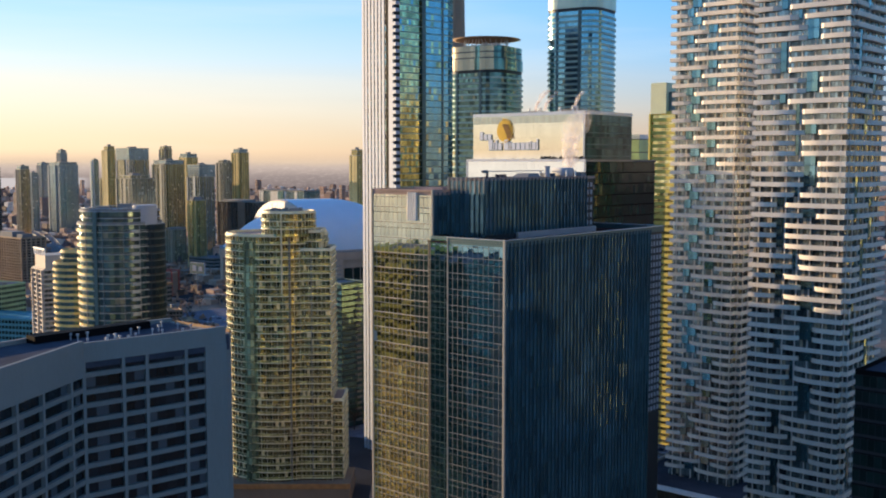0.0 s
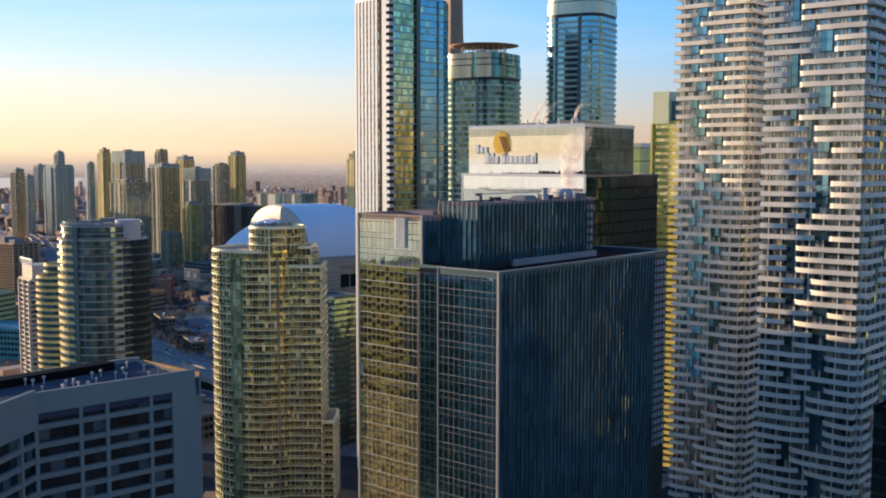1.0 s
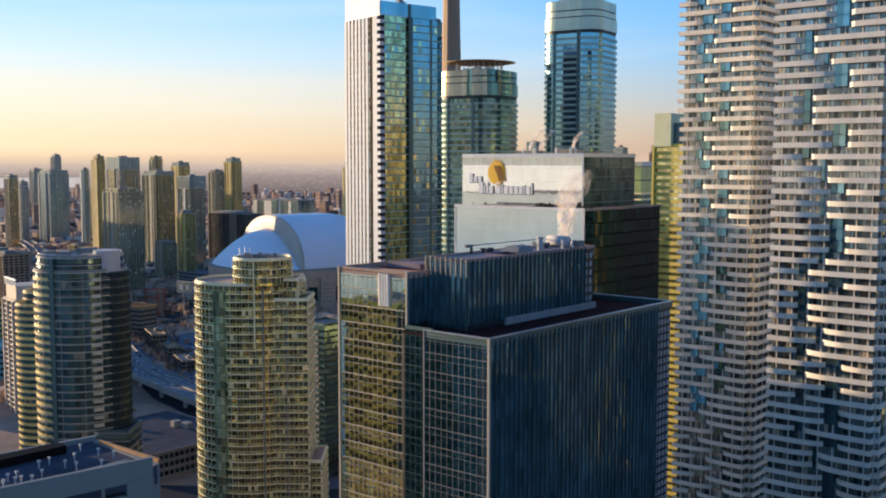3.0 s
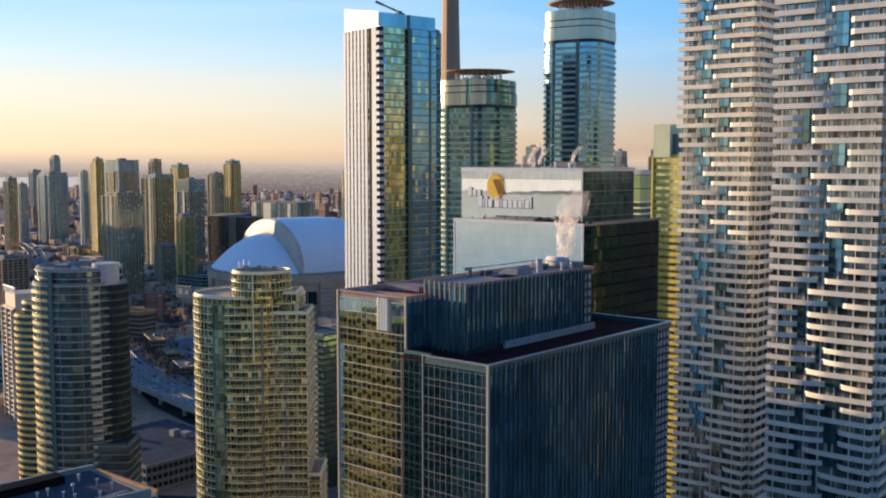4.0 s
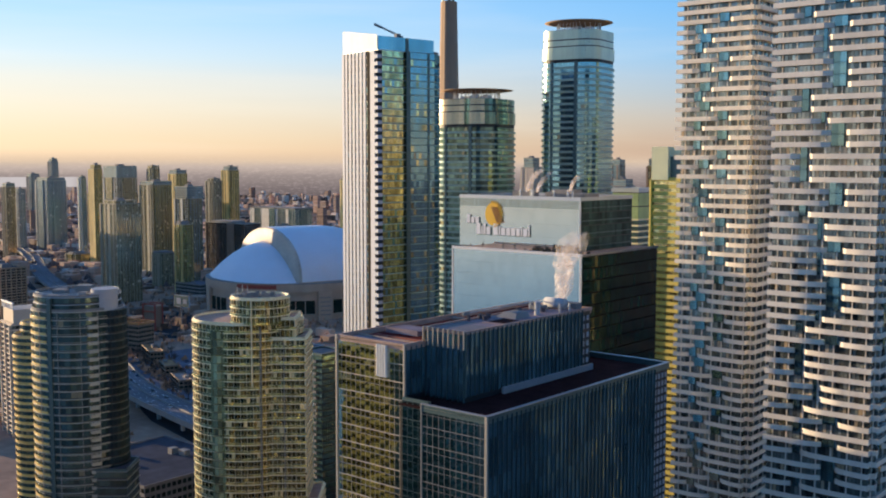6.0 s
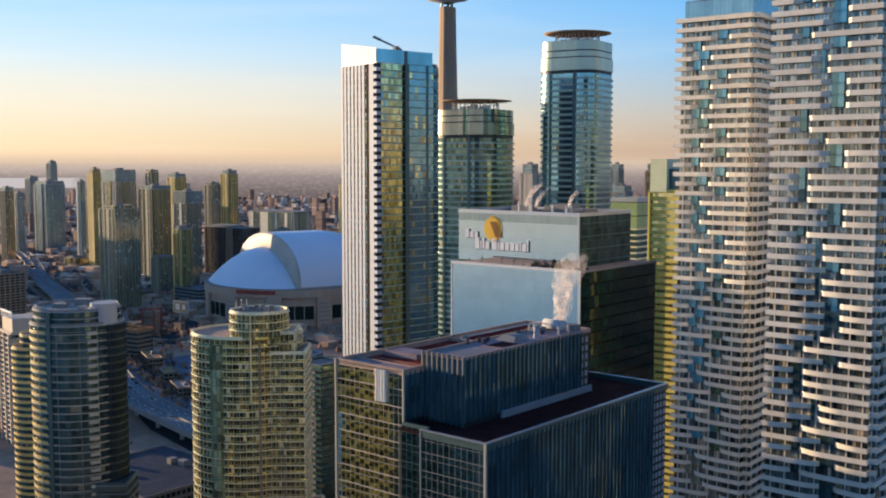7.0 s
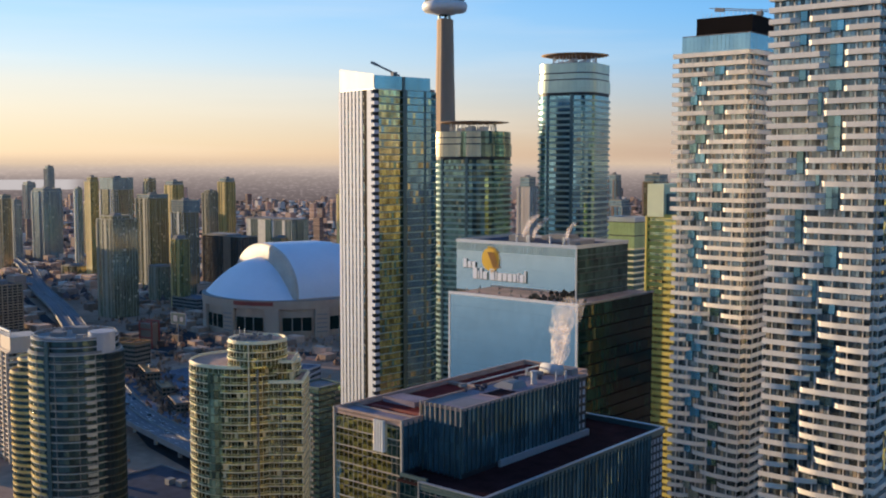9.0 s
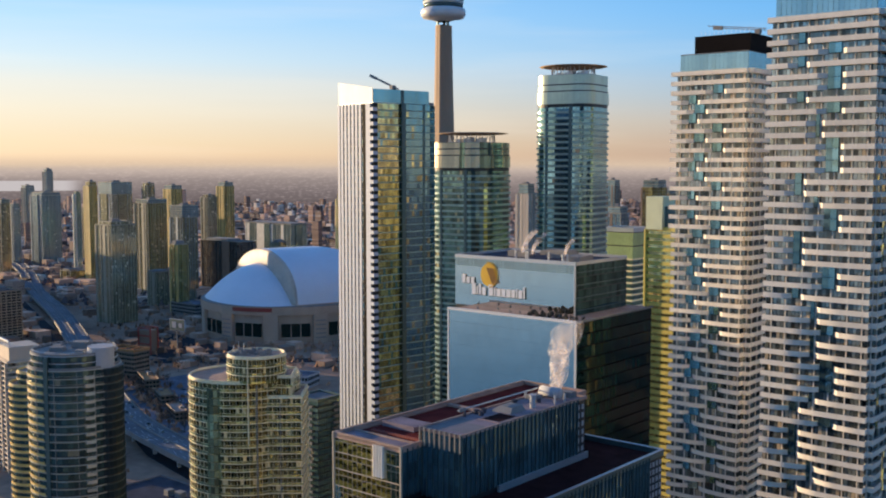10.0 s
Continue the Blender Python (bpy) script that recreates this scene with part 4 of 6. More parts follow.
wave_tower("condo_tower", -127.3, 288.0, 26.0, 28.0, 14, 222.0, 2.9, 34, S2, "21211213311122311222112331331113212223321", E2, "cream wave-balcony condo tower, taller, with glass crown", crown_glass)


def condo_podium():
    x, y = on_grid(-182, 306)
    t = thing("podium_building", x, y, GRID, "low dark glass podium with white terrace edge below towers", "podium")
    tower(t, rect(0, 92, 0, 50), 0, 27, 4.5, 2.0, M_BLACK_GLASS, M_DARK, M_WHITE, 0.6, 0.7, joined=False, seed=9, parapet=1.2, roof=M_DARK_ROOF)


condo_podium()


# ---- white-finned tower with glass crown ----
def finned_tower():
    turn = GRID - 10
    x, y = on_grid(-314.2, 341.0)
    x, y = x - 30.6 * math.cos(radians(turn)), y - 30.6 * math.sin(radians(turn))
    t = thing("finned_condo_tower", x, y, turn, "tall white-finned condo tower with blue glass side and crown", "apartment tower")
    rng = random.Random(12)
    W, D, Z = 24.8, 34.4, 211.5
    plan = [(0, 0), (W, 0), (W - 0.2, 15), (W + 0.9, 15.2), (W + 0.9, 29.5), (W - 1.6, D), (0, D)]
    part("core", Build().prism(plan, 0, Z), M_DARK, t)
    # south face: tall white fins with narrow glass between, and a dark slot
    n = 7
    b = Build()
    for i in range(70):
        for k in range(n):
            x0 = 0.85 + k * 2.65
            b.pane(Vector((x0, 0.1)), Vector((x0 + 0.95, 0.1)), Z - (i + 1) * 3 + 0.9, Z - i * 3 - 0.1, (0, -1), 0.1, (rng.uniform(-0.02, 0.02), rng.uniform(-0.02, 0.02)))
    part("window_panes", b, M_LOW_GLASS, t, kind="stuff")
    fin = Build().box(-0.8, 0.8, -0.3, 0.1, 0, Z).mesh("fin", M_CREAM_FIN)
    for k in range(n):
        piece("fin", fin, t, pose(k * 2.65 + (0.0 if k else 0.3), 0, 0))
    bar = Build().box(0, 17.7, -0.12, 0.05, 0, 0.6).mesh("spandrel_bar", M_DULL_METAL)
    for i in range(70):
        piece("spandrel_bar", bar, t, pose(0, 0, Z - (i + 1) * 3))
    part("slot", Build().box(17.7, 20.5, -0.05, 0.2, 0, Z), M_BLACK, t, "dark vertical slot")
    # corner balconies, one to a floor, in front of a white pier
    part("pier", Build().box(20.5, 23.6, -0.6, 0.2, 0, Z), M_CREAM_FIN, t)
    tray = Build().ring(rect(23.5, 25.9, -0.7, 1.6), rect(23.6, 25.8, -0.6, 1.5), 0, 1.2).box(23.5, 25.9, -0.7, 1.6, -0.3, 0).mesh("balcony", M_CREAM_FIN)
    for i in range(62):
        piece("balcony", tray, t, pose(0, 0, Z - 3 - i * 3.0))
    # east side: glass with thin slabs
    b, g = Build(), Build()
    east = [(W + 0.9, 1.7), (W, 15), (W + 1.0, 15.2), (W + 1.0, 29.5), (W - 1.5, D)]
    for i in range(70):
        z = Z - (i + 1) * 3
        for p, q in zip(east, east[1:]):
            e = Vector(q) - Vector(p)
            nn = (e.y / e.length, -e.x / e.length)
            m = max(1, round(e.length / 1.4))
            for k in range(m):
                # olive-gold panes mixed in at random paint the gold reflection and glitter
                (g if rng.random() < (0.92 if p == east[0] else 0.1) else b).pane(Vector(p) + e * (k / m + 0.004), Vector(p) + e * ((k + 1) / m - 0.004), z + 0.45, z + 2.95, nn, 0.1, (rng.uniform(-0.012, 0.012), rng.uniform(-0.03, 0.03)))
    part("window_panes", b, M_BLUE_GLASS, t, kind="stuff")
    part("window_panes", g, M_OLIVE_BAY, t, "olive-gold panes imitating a gold reflection", kind="stuff")
    ring = Build()
    for p, q in zip(east, east[1:]):
        e = Vector(q) - Vector(p)
        ring.slab((p[0], p[1], -0.1), e / e.length, (e.y / e.length, -e.x / e.length), e.length, 0.22, 0.42)
    me = ring.mesh("slab_edge", M_BAND_TEAL)
    for i in range(1, 71):
        piece("slab_edge", me, t, pose(0, 0, Z - i * 3))
    part("slot", Build().slab((W + 0.9, 14.2, 0), (0, 1), (1, 0), 2.0, 0.45, Z), M_NAVY_METAL, t, "dark vertical slot")
    part("slot", Build().slab((W + 0.9, 25.6, 0), (0, 1), (1, 0), 1.2, 0.35, Z), M_NAVY_METAL, t, "dark vertical slot")
    part("slot", Build().slab((W + 0.45, 14.2, Z), (0, 1), (1, 0), 1.6, 0.25, 5.7), M_NAVY_METAL, t)
    # glass crown, higher at the south-west corner
    b = Build()
    for k in range(19):
        x0, x1 = W * k / 19, W * (k + 1) / 19
        b.pane(Vector((x0 + 0.03, 0)), Vector((x1 - 0.03, 0)), Z + 0.3, Z + 9.6 - 3.4 * (k + 0.5) / 19, (0, -1), 0.12, (rng.uniform(-0.02, 0.02), rng.uniform(-0.02, 0.02)))
    # south crown coloured white for glass that mirrors bright sky
    part("crown_panes", b, M_WHITE, t, "white crown panels imitating sky-bright glass", kind="stuff")
    b = Build()
    for k in range(16):
        y0, y1 = 29.5 * k / 16, 29.5 * (k + 1) / 16
        b.pane(Vector((W + 0.4, y0 + 0.03)), Vector((W + 0.4, y1 - 0.03)), Z + 0.3, Z + 5.8, (1, 0), 0.12, (rng.uniform(-0.02, 0.02), rng.uniform(-0.02, 0.02)))
    part("crown_panes", b, M_BLUE_GLASS, t, "blue glass crown", kind="stuff")
    part("crown_wall", Build().box(0.1, W + 0.3, 0.1, 0.5, Z, Z + 5.5).box(W, W + 0.4, 0.5, 29.5, Z, Z + 5.6).box(0.1, 0.5, 0.5, D - 1, Z, Z + 8.0), M_PALE_METAL, t)
    part("roof", Build().prism(grown(plan, -0.4), Z, Z + 1.2), M_ROOF, t)
    arm = part("washing_arm", Build().box(19, 21, 13, 15, Z + 1, Z + 8.0), M_GREY, t, "grey steel window-washing arm")
    piece("boom", Build().box(-12, 3, -0.4, 0.4, -0.35, 0.35).box(-12.5, -9, -0.6, 0.6, -0.5, 0.5).mesh("boom", M_GREY), arm, pose(20, 14, Z + 7.6, 0, 24, 20))
    return t


finned_tower()


# ---- two rounded glass towers under disc canopies ----
def disc_tower(cx, cy, w, z_body, z_top, seed, label, glass, light_top, shaded_east):
    t = thing("disc_roof_tower", cx, cy, GRID + 8, label, "apartment tower", group="disc roof towers")
    rng = random.Random(seed)
    pts = rounded(w, w, w * 0.28, 7)
    part("core", Build().prism(pts, 0, z_top), M_DARK, t)
    fl = 2.95
    part("window_panes", glaze(Build(), pts, z_body - fl * 62, z_body, fl, 1.5, 0.3, 0.06, 0.1, 0.003, rng), glass, t, kind="stuff")
    me = Build().ring(grown(pts, 0.75), grown(pts, -0.05), -0.25, 0.8).mesh("balcony_band", M_BAND_TEAL)
    for i in range(62):
        piece("balcony_band", me, t, pose(0, 0, z_body - i * fl - fl))
    part("recess", Build().prism(grown(pts, -0.4), z_body, z_body + 1.4), M_BLACK, t)
    # pale crown in wide bands
    for k, (z0, z1) in enumerate(((z_body + 1.4, z_body + 7.4), (z_body + 8.0, z_body + 10.6), (z_body + 11.2, z_top))):
        lit, dim = Build(), Build()
        # lit panes carry sunlight in their colour; dim ones shade the east side and slot
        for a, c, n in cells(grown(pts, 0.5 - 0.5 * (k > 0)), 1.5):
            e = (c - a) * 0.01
            (dim if shaded_east and (n[0] > 0.55 or abs(a.x - w * 0.12) < 1.6) else lit).pane(a + e, c - e, z0, z1, n, 0.1, (rng.uniform(-0.02, 0.02), rng.uniform(-0.02, 0.02)))
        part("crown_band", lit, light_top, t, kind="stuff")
        if shaded_east:
            part("crown_band", dim, glass, t, "dark teal crown panes for the shaded east side and slot", kind="stuff")
        part("crown_core", Build().prism(grown(pts, 0.45 - 0.5 * (k > 0)), z0, z1), M_DULL_METAL, t)
    part("roof", Build().prism(grown(pts, -0.5), z_top, z_top + 0.2), M_ROOF, t)
    # dark upright recesses down the faces
    for u, v, n in ((-w * 0.25, -w / 2 - 0.8, 1.1), (w * 0.17, -w / 2 - 0.8, 1.7)):
        part("slot", Build().box(u, u + n, v, v + 1.2, 0, z_body + 0.4), M_NAVY_METAL, t, "dark upright recess")
    # struts and the disc
    strut = Build().slab((-0.15, -0.15, 0), (1, 0), (0, 1), 0.3, 0.3, 4.6).mesh("strut", M_WHITE)
    for i in range(32):
        a = 2 * math.pi * i / 32
        piece("strut", strut, t, pose(w * 0.36 * math.cos(a), w * 0.36 * math.sin(a), z_top, 18 * math.sin(a * 5), 12 * math.cos(a * 3), 0))
    prof = [(0.2, 5.6), (w * 0.25, 5.55), (w * 0.46, 5.3), (w * 0.555, 5.0), (w * 0.56, 4.85), (w * 0.48, 4.45), (w * 0.25, 4.1), (0.2, 4.0)]
    rows = [[(r * math.cos(2 * math.pi * k / 48), r * math.sin(2 * math.pi * k / 48), z_top + h) for k in range(48)] for r, h in prof]
    part("canopy_disc", Build().strip(rows, closed=True), M_TOWER_CONC, t, "brown saucer canopy", smooth=True)
    for k in range(5):
        part("plant_box", Build().box(-8 + k * 3.4, -5.6 + k * 3.4, -3 + (k % 2) * 3, 1 + (k % 2) * 3, z_top, z_top + 2.2 + (k % 3) * 0.5), M_PALE_METAL, t)
    return t


disc_tower(74.5, 566.0, 30.5, 214.5, 230.2, 41, "blue glass condo tower with pale crown and brown disc canopy", M_BLUE_GLASS, M_CROWN_TEAL, False)
disc_tower(23.5, 574.0, 33.5, 183.0, 197.0, 43, "shorter teal glass condo tower with disc canopy on struts", M_DISC_TEAL, M_CROWN_SUNLIT, True)


# ---- tall concrete observation tower ----
def observation_tower():
    t = thing("observation_tower", 13.0, 1088.0, 20, "tall concrete observation tower with white ring pod", "tower")
    prof = []
    for z in range(0, 336, 12):
        f = z / 330.0
        prof.append((9.0 + 9.6 * (1 - f) ** 1.25 + 14 * max(0, 0.25 - f) ** 1.3, z))
    rows = []
    for r, z in prof:
        row = []
        for k in range(36):
            a = 2 * math.pi * k / 36
            lobe = 0.78 + 0.22 * max(0.0, math.cos(3 * a)) ** 0.8
            row.append((r * lobe * math.cos(a), r * lobe * math.sin(a), z))
        rows.append(row)
    part("shaft", Build().strip(rows, closed=True), M_TOWER_CONC, t, "brown-grey concrete shaft", smooth=True)
    for k in range(3):
        a = radians(60 + 120 * k)
        part("glass_strip", Build().slab((5.0 * math.cos(a) - 1.2 * math.sin(a), 5.0 * math.sin(a) + 1.2 * math.cos(a), 0), (math.sin(a), -math.cos(a)), (math.cos(a), math.sin(a)), 2.4, 1.6, 330), M_NAVY_METAL, t)
    def lathe(prof, m, name, label=""):
        part(name, Build().strip([[(r * math.cos(2 * math.pi * k / 64), r * math.sin(2 * math.pi * k / 64), z) for k in range(64)] for r, z in prof], closed=True), m, t, label, smooth=True)
    lathe([(7, 328), (14, 330.5), (20.5, 331.5), (22.2, 334), (22.6, 337), (21.5, 340), (18.6, 341.2), (17, 341.5)], M_WHITE, "ring_pod", "white inflated ring")
    lathe([(17, 341.5), (19.6, 342), (19.8, 344.6), (18.8, 345)], M_NAVY_METAL, "deck_band", "dark window band")
    lathe([(18.8, 345), (20.2, 345.4), (20.2, 347.2), (19.4, 347.6)], M_WHITE, "deck_rim")
    lathe([(19.4, 347.6), (20.4, 348.2), (20.4, 351), (17, 352), (14, 356), (8, 360), (5, 365), (4.2, 440), (2.4, 447), (1.6, 447), (1.2, 553), (0.2, 553)], M_NAVY_METAL, "upper_pod")
    return t


observation_tower()


# ---- domed stadium ----
def stadium():
    t = thing("stadium", -157.0, 1204.0, -58, "round concrete stadium with white arched dome roof", "stadium")
    R = 97.0
    ring = ellipse(2 * R, 2 * R, 72)
    part("wall", Build().prism(ring, 0, 34), M_STADIUM, t, "brown-grey concrete wall")
    part("rim", Build().ring(grown(ring, 3.5), grown(ring, -6), 30, 38.5), M_STADIUM, t, "projecting concrete rim")
    part("rim_cap", Build().ring(grown(ring, 3.2), grown(ring, -8), 38.5, 39.3), M_GREY, t)
    # vault: barrel arch whose axis runs north-south
    hw, z0, h = 88.0, 39.0, 54.0
    N = 48
    def arch(y, hw, h, z0=z0):
        return [(hw * math.cos(math.pi * k / N), y, z0 + h * math.sin(math.pi * k / N) ** 0.85) for k in range(N + 1)]
    part("vault", Build().strip([arch(y, hw, h) for y in (-33, -15, 0, 15, 30)]), M_DOME, t, "white vault panel", smooth=True)
    # the sloped edge of the vault runs down to the low fan-shaped dome
    rx, ry, hz, y0 = 86.0, 58.0, 38.0, -36.5
    def fan(r, yy=y0):
        return [(rx * math.cos(math.pi * k / N) * r, yy - ry * math.sin(math.pi * k / N) * r, 39.0 + hz * (1 - r ** 1.9)) for k in range(N + 1)]
    foot = [(rx * math.cos(math.pi * k / N), y0, 39.0 + hz * (1 - abs(math.cos(math.pi * k / N)) ** 1.9)) for k in range(N + 1)]
    part("arch_edge", Build().strip([arch(-33, hw, h), arch(-34.0, hw - 0.15, h - 0.25), arch(-34.9, hw - 0.6, h - 0.9), arch(-35.5, hw - 1.2, h - 2.0), arch(-35.9, hw - 2.0, h - 3.6), [(p[0] * 0.99, y0 + 0.2, p[2] + 1.5) for p in foot], [(p[0], y0 - 2.0, p[2]) for p in foot]]), M_LIP, t, "beige steep lip of the vault", smooth=True)
    part("south_dome", Build().strip([fan(1.0 - q / 14 * 0.999) for q in range(15)]), M_DOME, t, smooth=True)
    def quarter(y0, sgn, rx, ry, hz, name):
        rows = []
        for j in range(13):
            f = j / 12
            rows.append([(rx * math.cos(math.pi * k / 32) * math.cos(f * math.pi / 2), y0 + sgn * ry * math.sin(f * math.pi / 2), 39.0 + hz * math.sin(math.pi * k / 32) ** 0.85 * math.cos(f * math.pi / 2) ** 0.9) for k in range(33)])
        part(name, Build().strip(rows), M_DOME, t, smooth=True)
    quarter(30, 1, 88, 66, 53.5, "north_dome")
    # rail ribs along the vault's edges
    part("vault_eave", Build().box(hw - 1, hw + 3.5, -36, 40, 33, 40), M_STADIUM, t)
    part("vault_eave", Build().box(-hw - 3.5, -hw + 1, -36, 40, 33, 40), M_STADIUM, t)
    # openings and buttresses round the wall
    gl = Build().box(-15, 15, -0.8, 1.6, 0, 14).mesh("window", M_BLACK_GLASS)
    bt = Build().box(-7.5, 7.5, -3.4, 2.0, 0, 31).mesh("buttress", M_STADIUM)
    lv = Build().box(-5.5, 5.5, -4.0, -3.3, -0.5, 0.5).mesh("louvre", M_GREY)
    fr = Build().box(-0.4, 0.4, -1.3, 0.2, 0, 14).mesh("mullion", M_STADIUM)
    hb = Build().box(-15, 15, -1.6, 0.2, -0.5, 0.5).mesh("transom", M_STADIUM)
    for k in range(12):
        a = radians(30 * k + 8)
        m = pose(R * math.cos(a), R * math.sin(a), 7, 0, 0, 30 * k + 98)
        win = piece("window", gl, t, m)
        for q in (-5, 5):
            piece("mullion", fr, win, pose(q, 0, 0))
        piece("transom", hb, win, pose(0, 0, -0.5))
        a = radians(30 * k + 23)
        but = piece("buttress", bt, t, pose(R * math.cos(a), R * math.sin(a), 0, 0, 0, 30 * k + 113))
        if k % 2:
            for q in range(5):
                piece("louvre", lv, but, pose(0, 0, 6 + q * 4.5))
    part("banner", Build().strip([[((R + 3.9) * math.cos(radians(a)), (R + 3.9) * math.sin(radians(a)), z) for a in range(-62, -34, 2)] for z in (33.6, 37.8)]), M_RUST, t, "long red banner on the rim")
    return t


stadium()


# ---- oval glass condo ----
def oval_condo():
    t = thing("oval_condo_tower", -68.0, 426.0, 0, "olive-tinted oval glass condo tower with ivory floor bands", "apartment tower")
    rng = random.Random(8)
    def bay(pts, z0, z1, seed):
        tower(t, pts, z0, z1, 2.95, 0.95, M_OLIVE_GLASS, M_OLIVE_WALL, M_BAND_OLIVE, 0.62, 0.32, joined=False, seed=seed, tilt=0.08, roof=M_PINK_ROOF, parapet=1.0)
        k = round((z1 - z0) / 2.95)
        h = (z1 - z0) / k
        panel, teal = Build(), Build()
        edge = list(cells(grown(pts, 0.45), 1.15))
        for i in range(k):
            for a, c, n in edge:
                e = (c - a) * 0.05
                # reflected sun is painted by facing: gold panels, teal where they turn left
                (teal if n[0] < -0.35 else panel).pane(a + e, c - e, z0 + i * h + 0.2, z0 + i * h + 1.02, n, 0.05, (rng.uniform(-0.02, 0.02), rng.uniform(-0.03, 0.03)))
        part("balustrade_panes", panel, M_RAIL_GOLD, t, "olive balustrades tinted gold for reflected sun", kind="stuff")
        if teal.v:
            part("balustrade_panes", teal, M_RAIL_TEAL, t, "teal balustrades on the side without reflected sun", kind="stuff")
        top_rail = Build().ring(grown(pts, 0.62), grown(pts, 0.48), 1.03, 1.1).mesh("hand_rail", M_BAND_OLIVE)
        for i in range(1, k):
            piece("hand_rail", top_rail, t, pose(0, 0, z0 + i * h))
        post = Build().box(-0.045, 0.045, -0.35, 0.1, z0, z1).mesh("mullion", M_BAND_OLIVE)
        for k, (a, c, n) in enumerate(cells(pts, 1.7)):
            piece("mullion", post, t, pose(a.x, a.y, 0, 0, 0, math.degrees(math.atan2(n[0], -n[1]))))
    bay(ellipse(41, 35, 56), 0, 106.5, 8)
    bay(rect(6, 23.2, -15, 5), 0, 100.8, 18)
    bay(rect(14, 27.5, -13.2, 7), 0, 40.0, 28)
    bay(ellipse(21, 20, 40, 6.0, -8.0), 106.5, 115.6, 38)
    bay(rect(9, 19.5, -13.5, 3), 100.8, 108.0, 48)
    part("bay_window", glaze(Build(), ellipse(5.5, 5, 12, -8.2, -15.6), 0, 104.5, 2.95, 1.2, 0.05, 0.05, 0.1, 0.06, rng), M_RAIL_TEAL, t, "teal glass bay down the whole front")
    part("rib", Build().box(7.4, 7.7, -18.1, -16.2, 0, 106), M_DULL_METAL, t)
    part("rib", Build().box(15.5, 15.8, -15.7, -14.8, 0, 100), M_DULL_METAL, t)
    # a highlight on the upper front, put in as a cream strip
    part("light_strip", Build().box(4.3, 4.7, -18.8, -17.4, 84, 116), M_BAND_OLIVE, t, "cream strip imitating a highlight on the upper floors")
    b = Build()
    for k in range(22):
        q, r = rng.uniform(-3, 13), rng.uniform(-16, -1)
        b.box(q, q + rng.uniform(0.8, 2.2), r, r + rng.uniform(0.8, 2), 115.7, 116.4 + rng.uniform(0, 1.3))
    part("rooftop_plant", b, M_GREY, t, "rooftop plant in grey metal", kind="stuff")
    mast = Build().prism(ellipse(0.25, 0.25, 6), 0, 4).mesh("mast", M_PALE_METAL)
    for q in ((-2, -10), (1, -6), (-1.5, -3)):
        piece("mast", mast, t, pose(q[0], q[1], 115.7))
    part("podium", Build().box(-26, 31, -24, 2, 0, 8.0), M_BROWN, t)
    part("podium_edge", Build().box(-26.4, 31.4, -24.6, -24, 7.2, 9.2), M_ORANGE, t)
    return t


oval_condo()


# ---- round condo pair by the harbour ----
def round_condo():
    t = thing("round_condo_tower", -132.0, 425.0, 0, "teal glass round condo tower with white floor bands", "apartment tower")
    main = ellipse(33, 31, 52)
    tower(t, main, 0, 111.0, 2.95, 2.4, M_ROUND_GLASS, M_DARK, M_ROUND_BAND, 0.6, 0.3, joined=False, seed=61, tilt=0.02, gap=0.02, roof=M_GREY, sill=0.2, edge=M_GREY)
    tower(t, ellipse(31, 29, 52), 111.0, 116.2, 2.6, 2.4, M_ROUND_GLASS, M_DARK, M_BAND, 0.4, 0.25, joined=False, seed=62, roof=M_GREY, parapet=0.8, edge=M_GREY)
    part("drum", Build().prism(ellipse(9.5, 11, 28, 11.5, -4.5), 110.5, 118.6), M_CONCRETE, t, "pale concrete lift drum", smooth=False)
    part("slot", Build().box(-6.0, -4.6, -15.7, -14.0, 0, 116), M_NAVY_METAL, t)
    post = Build().box(-0.05, 0.05, -0.05, 0.05, 0, 1.3).mesh("rail_post", M_PALE_METAL)
    for k in range(40):
        a = 2 * math.pi * k / 40
        piece("rail_post", post, t, pose(15.0 * math.cos(a), 14.0 * math.sin(a), 116.3))
    part("roof_rail", Build().ring(ellipse(30.1, 28.1, 40), ellipse(29.9, 27.9, 40), 117.5, 117.65), M_PALE_METAL, t)
    for u, v, w_, d_, h_ in ((-8, -4, 5, 4, 1.6), (-2, 3, 6, 5, 2.4), (3, -8, 3, 3, 1.2), (-10, 4, 3, 5, 1.0)):
        part("plant_box", Build().box(u, u + w_, v, v + d_, 116.3, 116.3 + h_), M_GREY, t)
    tower(t, ellipse(12.5, 16, 28, 12.2, -1.6), 0, 110.8, 2.95, 1.6, M_END_GLASS, M_DARK, M_NAVY_METAL, 0.06, 0.15, joined=False, seed=66, parapet=0, tilt=0.01)
    tower(t, rect(9, 21, -14, 2), 0, 51.5, 2.95, 2.0, M_ROUND_GLASS, M_DARK, M_DULL_METAL, 0.3, 0.25, joined=False, seed=65, roof=M_DARK_ROOF, edge=M_NAVY_METAL)
    # gold balustrades added on the left flank, their colour imitating low sun
    frosted = mat("sunlit_gold_balustrade", (0.78, 0.58, 0.2), 0.3, 0.2, var=0.3, rnd="object", amount=0.15)
    def balustrade(owner, w, d, a0, a1, z0, z1):
        arc = [radians(a0 + (a1 - a0) * k / 16) for k in range(17)]
        me = Build().strip([[((w / 2 + q) * math.cos(a), (d / 2 + q) * math.sin(a), z) for a in arc] for q, z in ((0.5, 0.1), (0.5, 1.15), (0.42, 1.15), (0.42, 0.1))]).mesh("balustrade", frosted)
        k = round((z1 - z0) / 2.95)
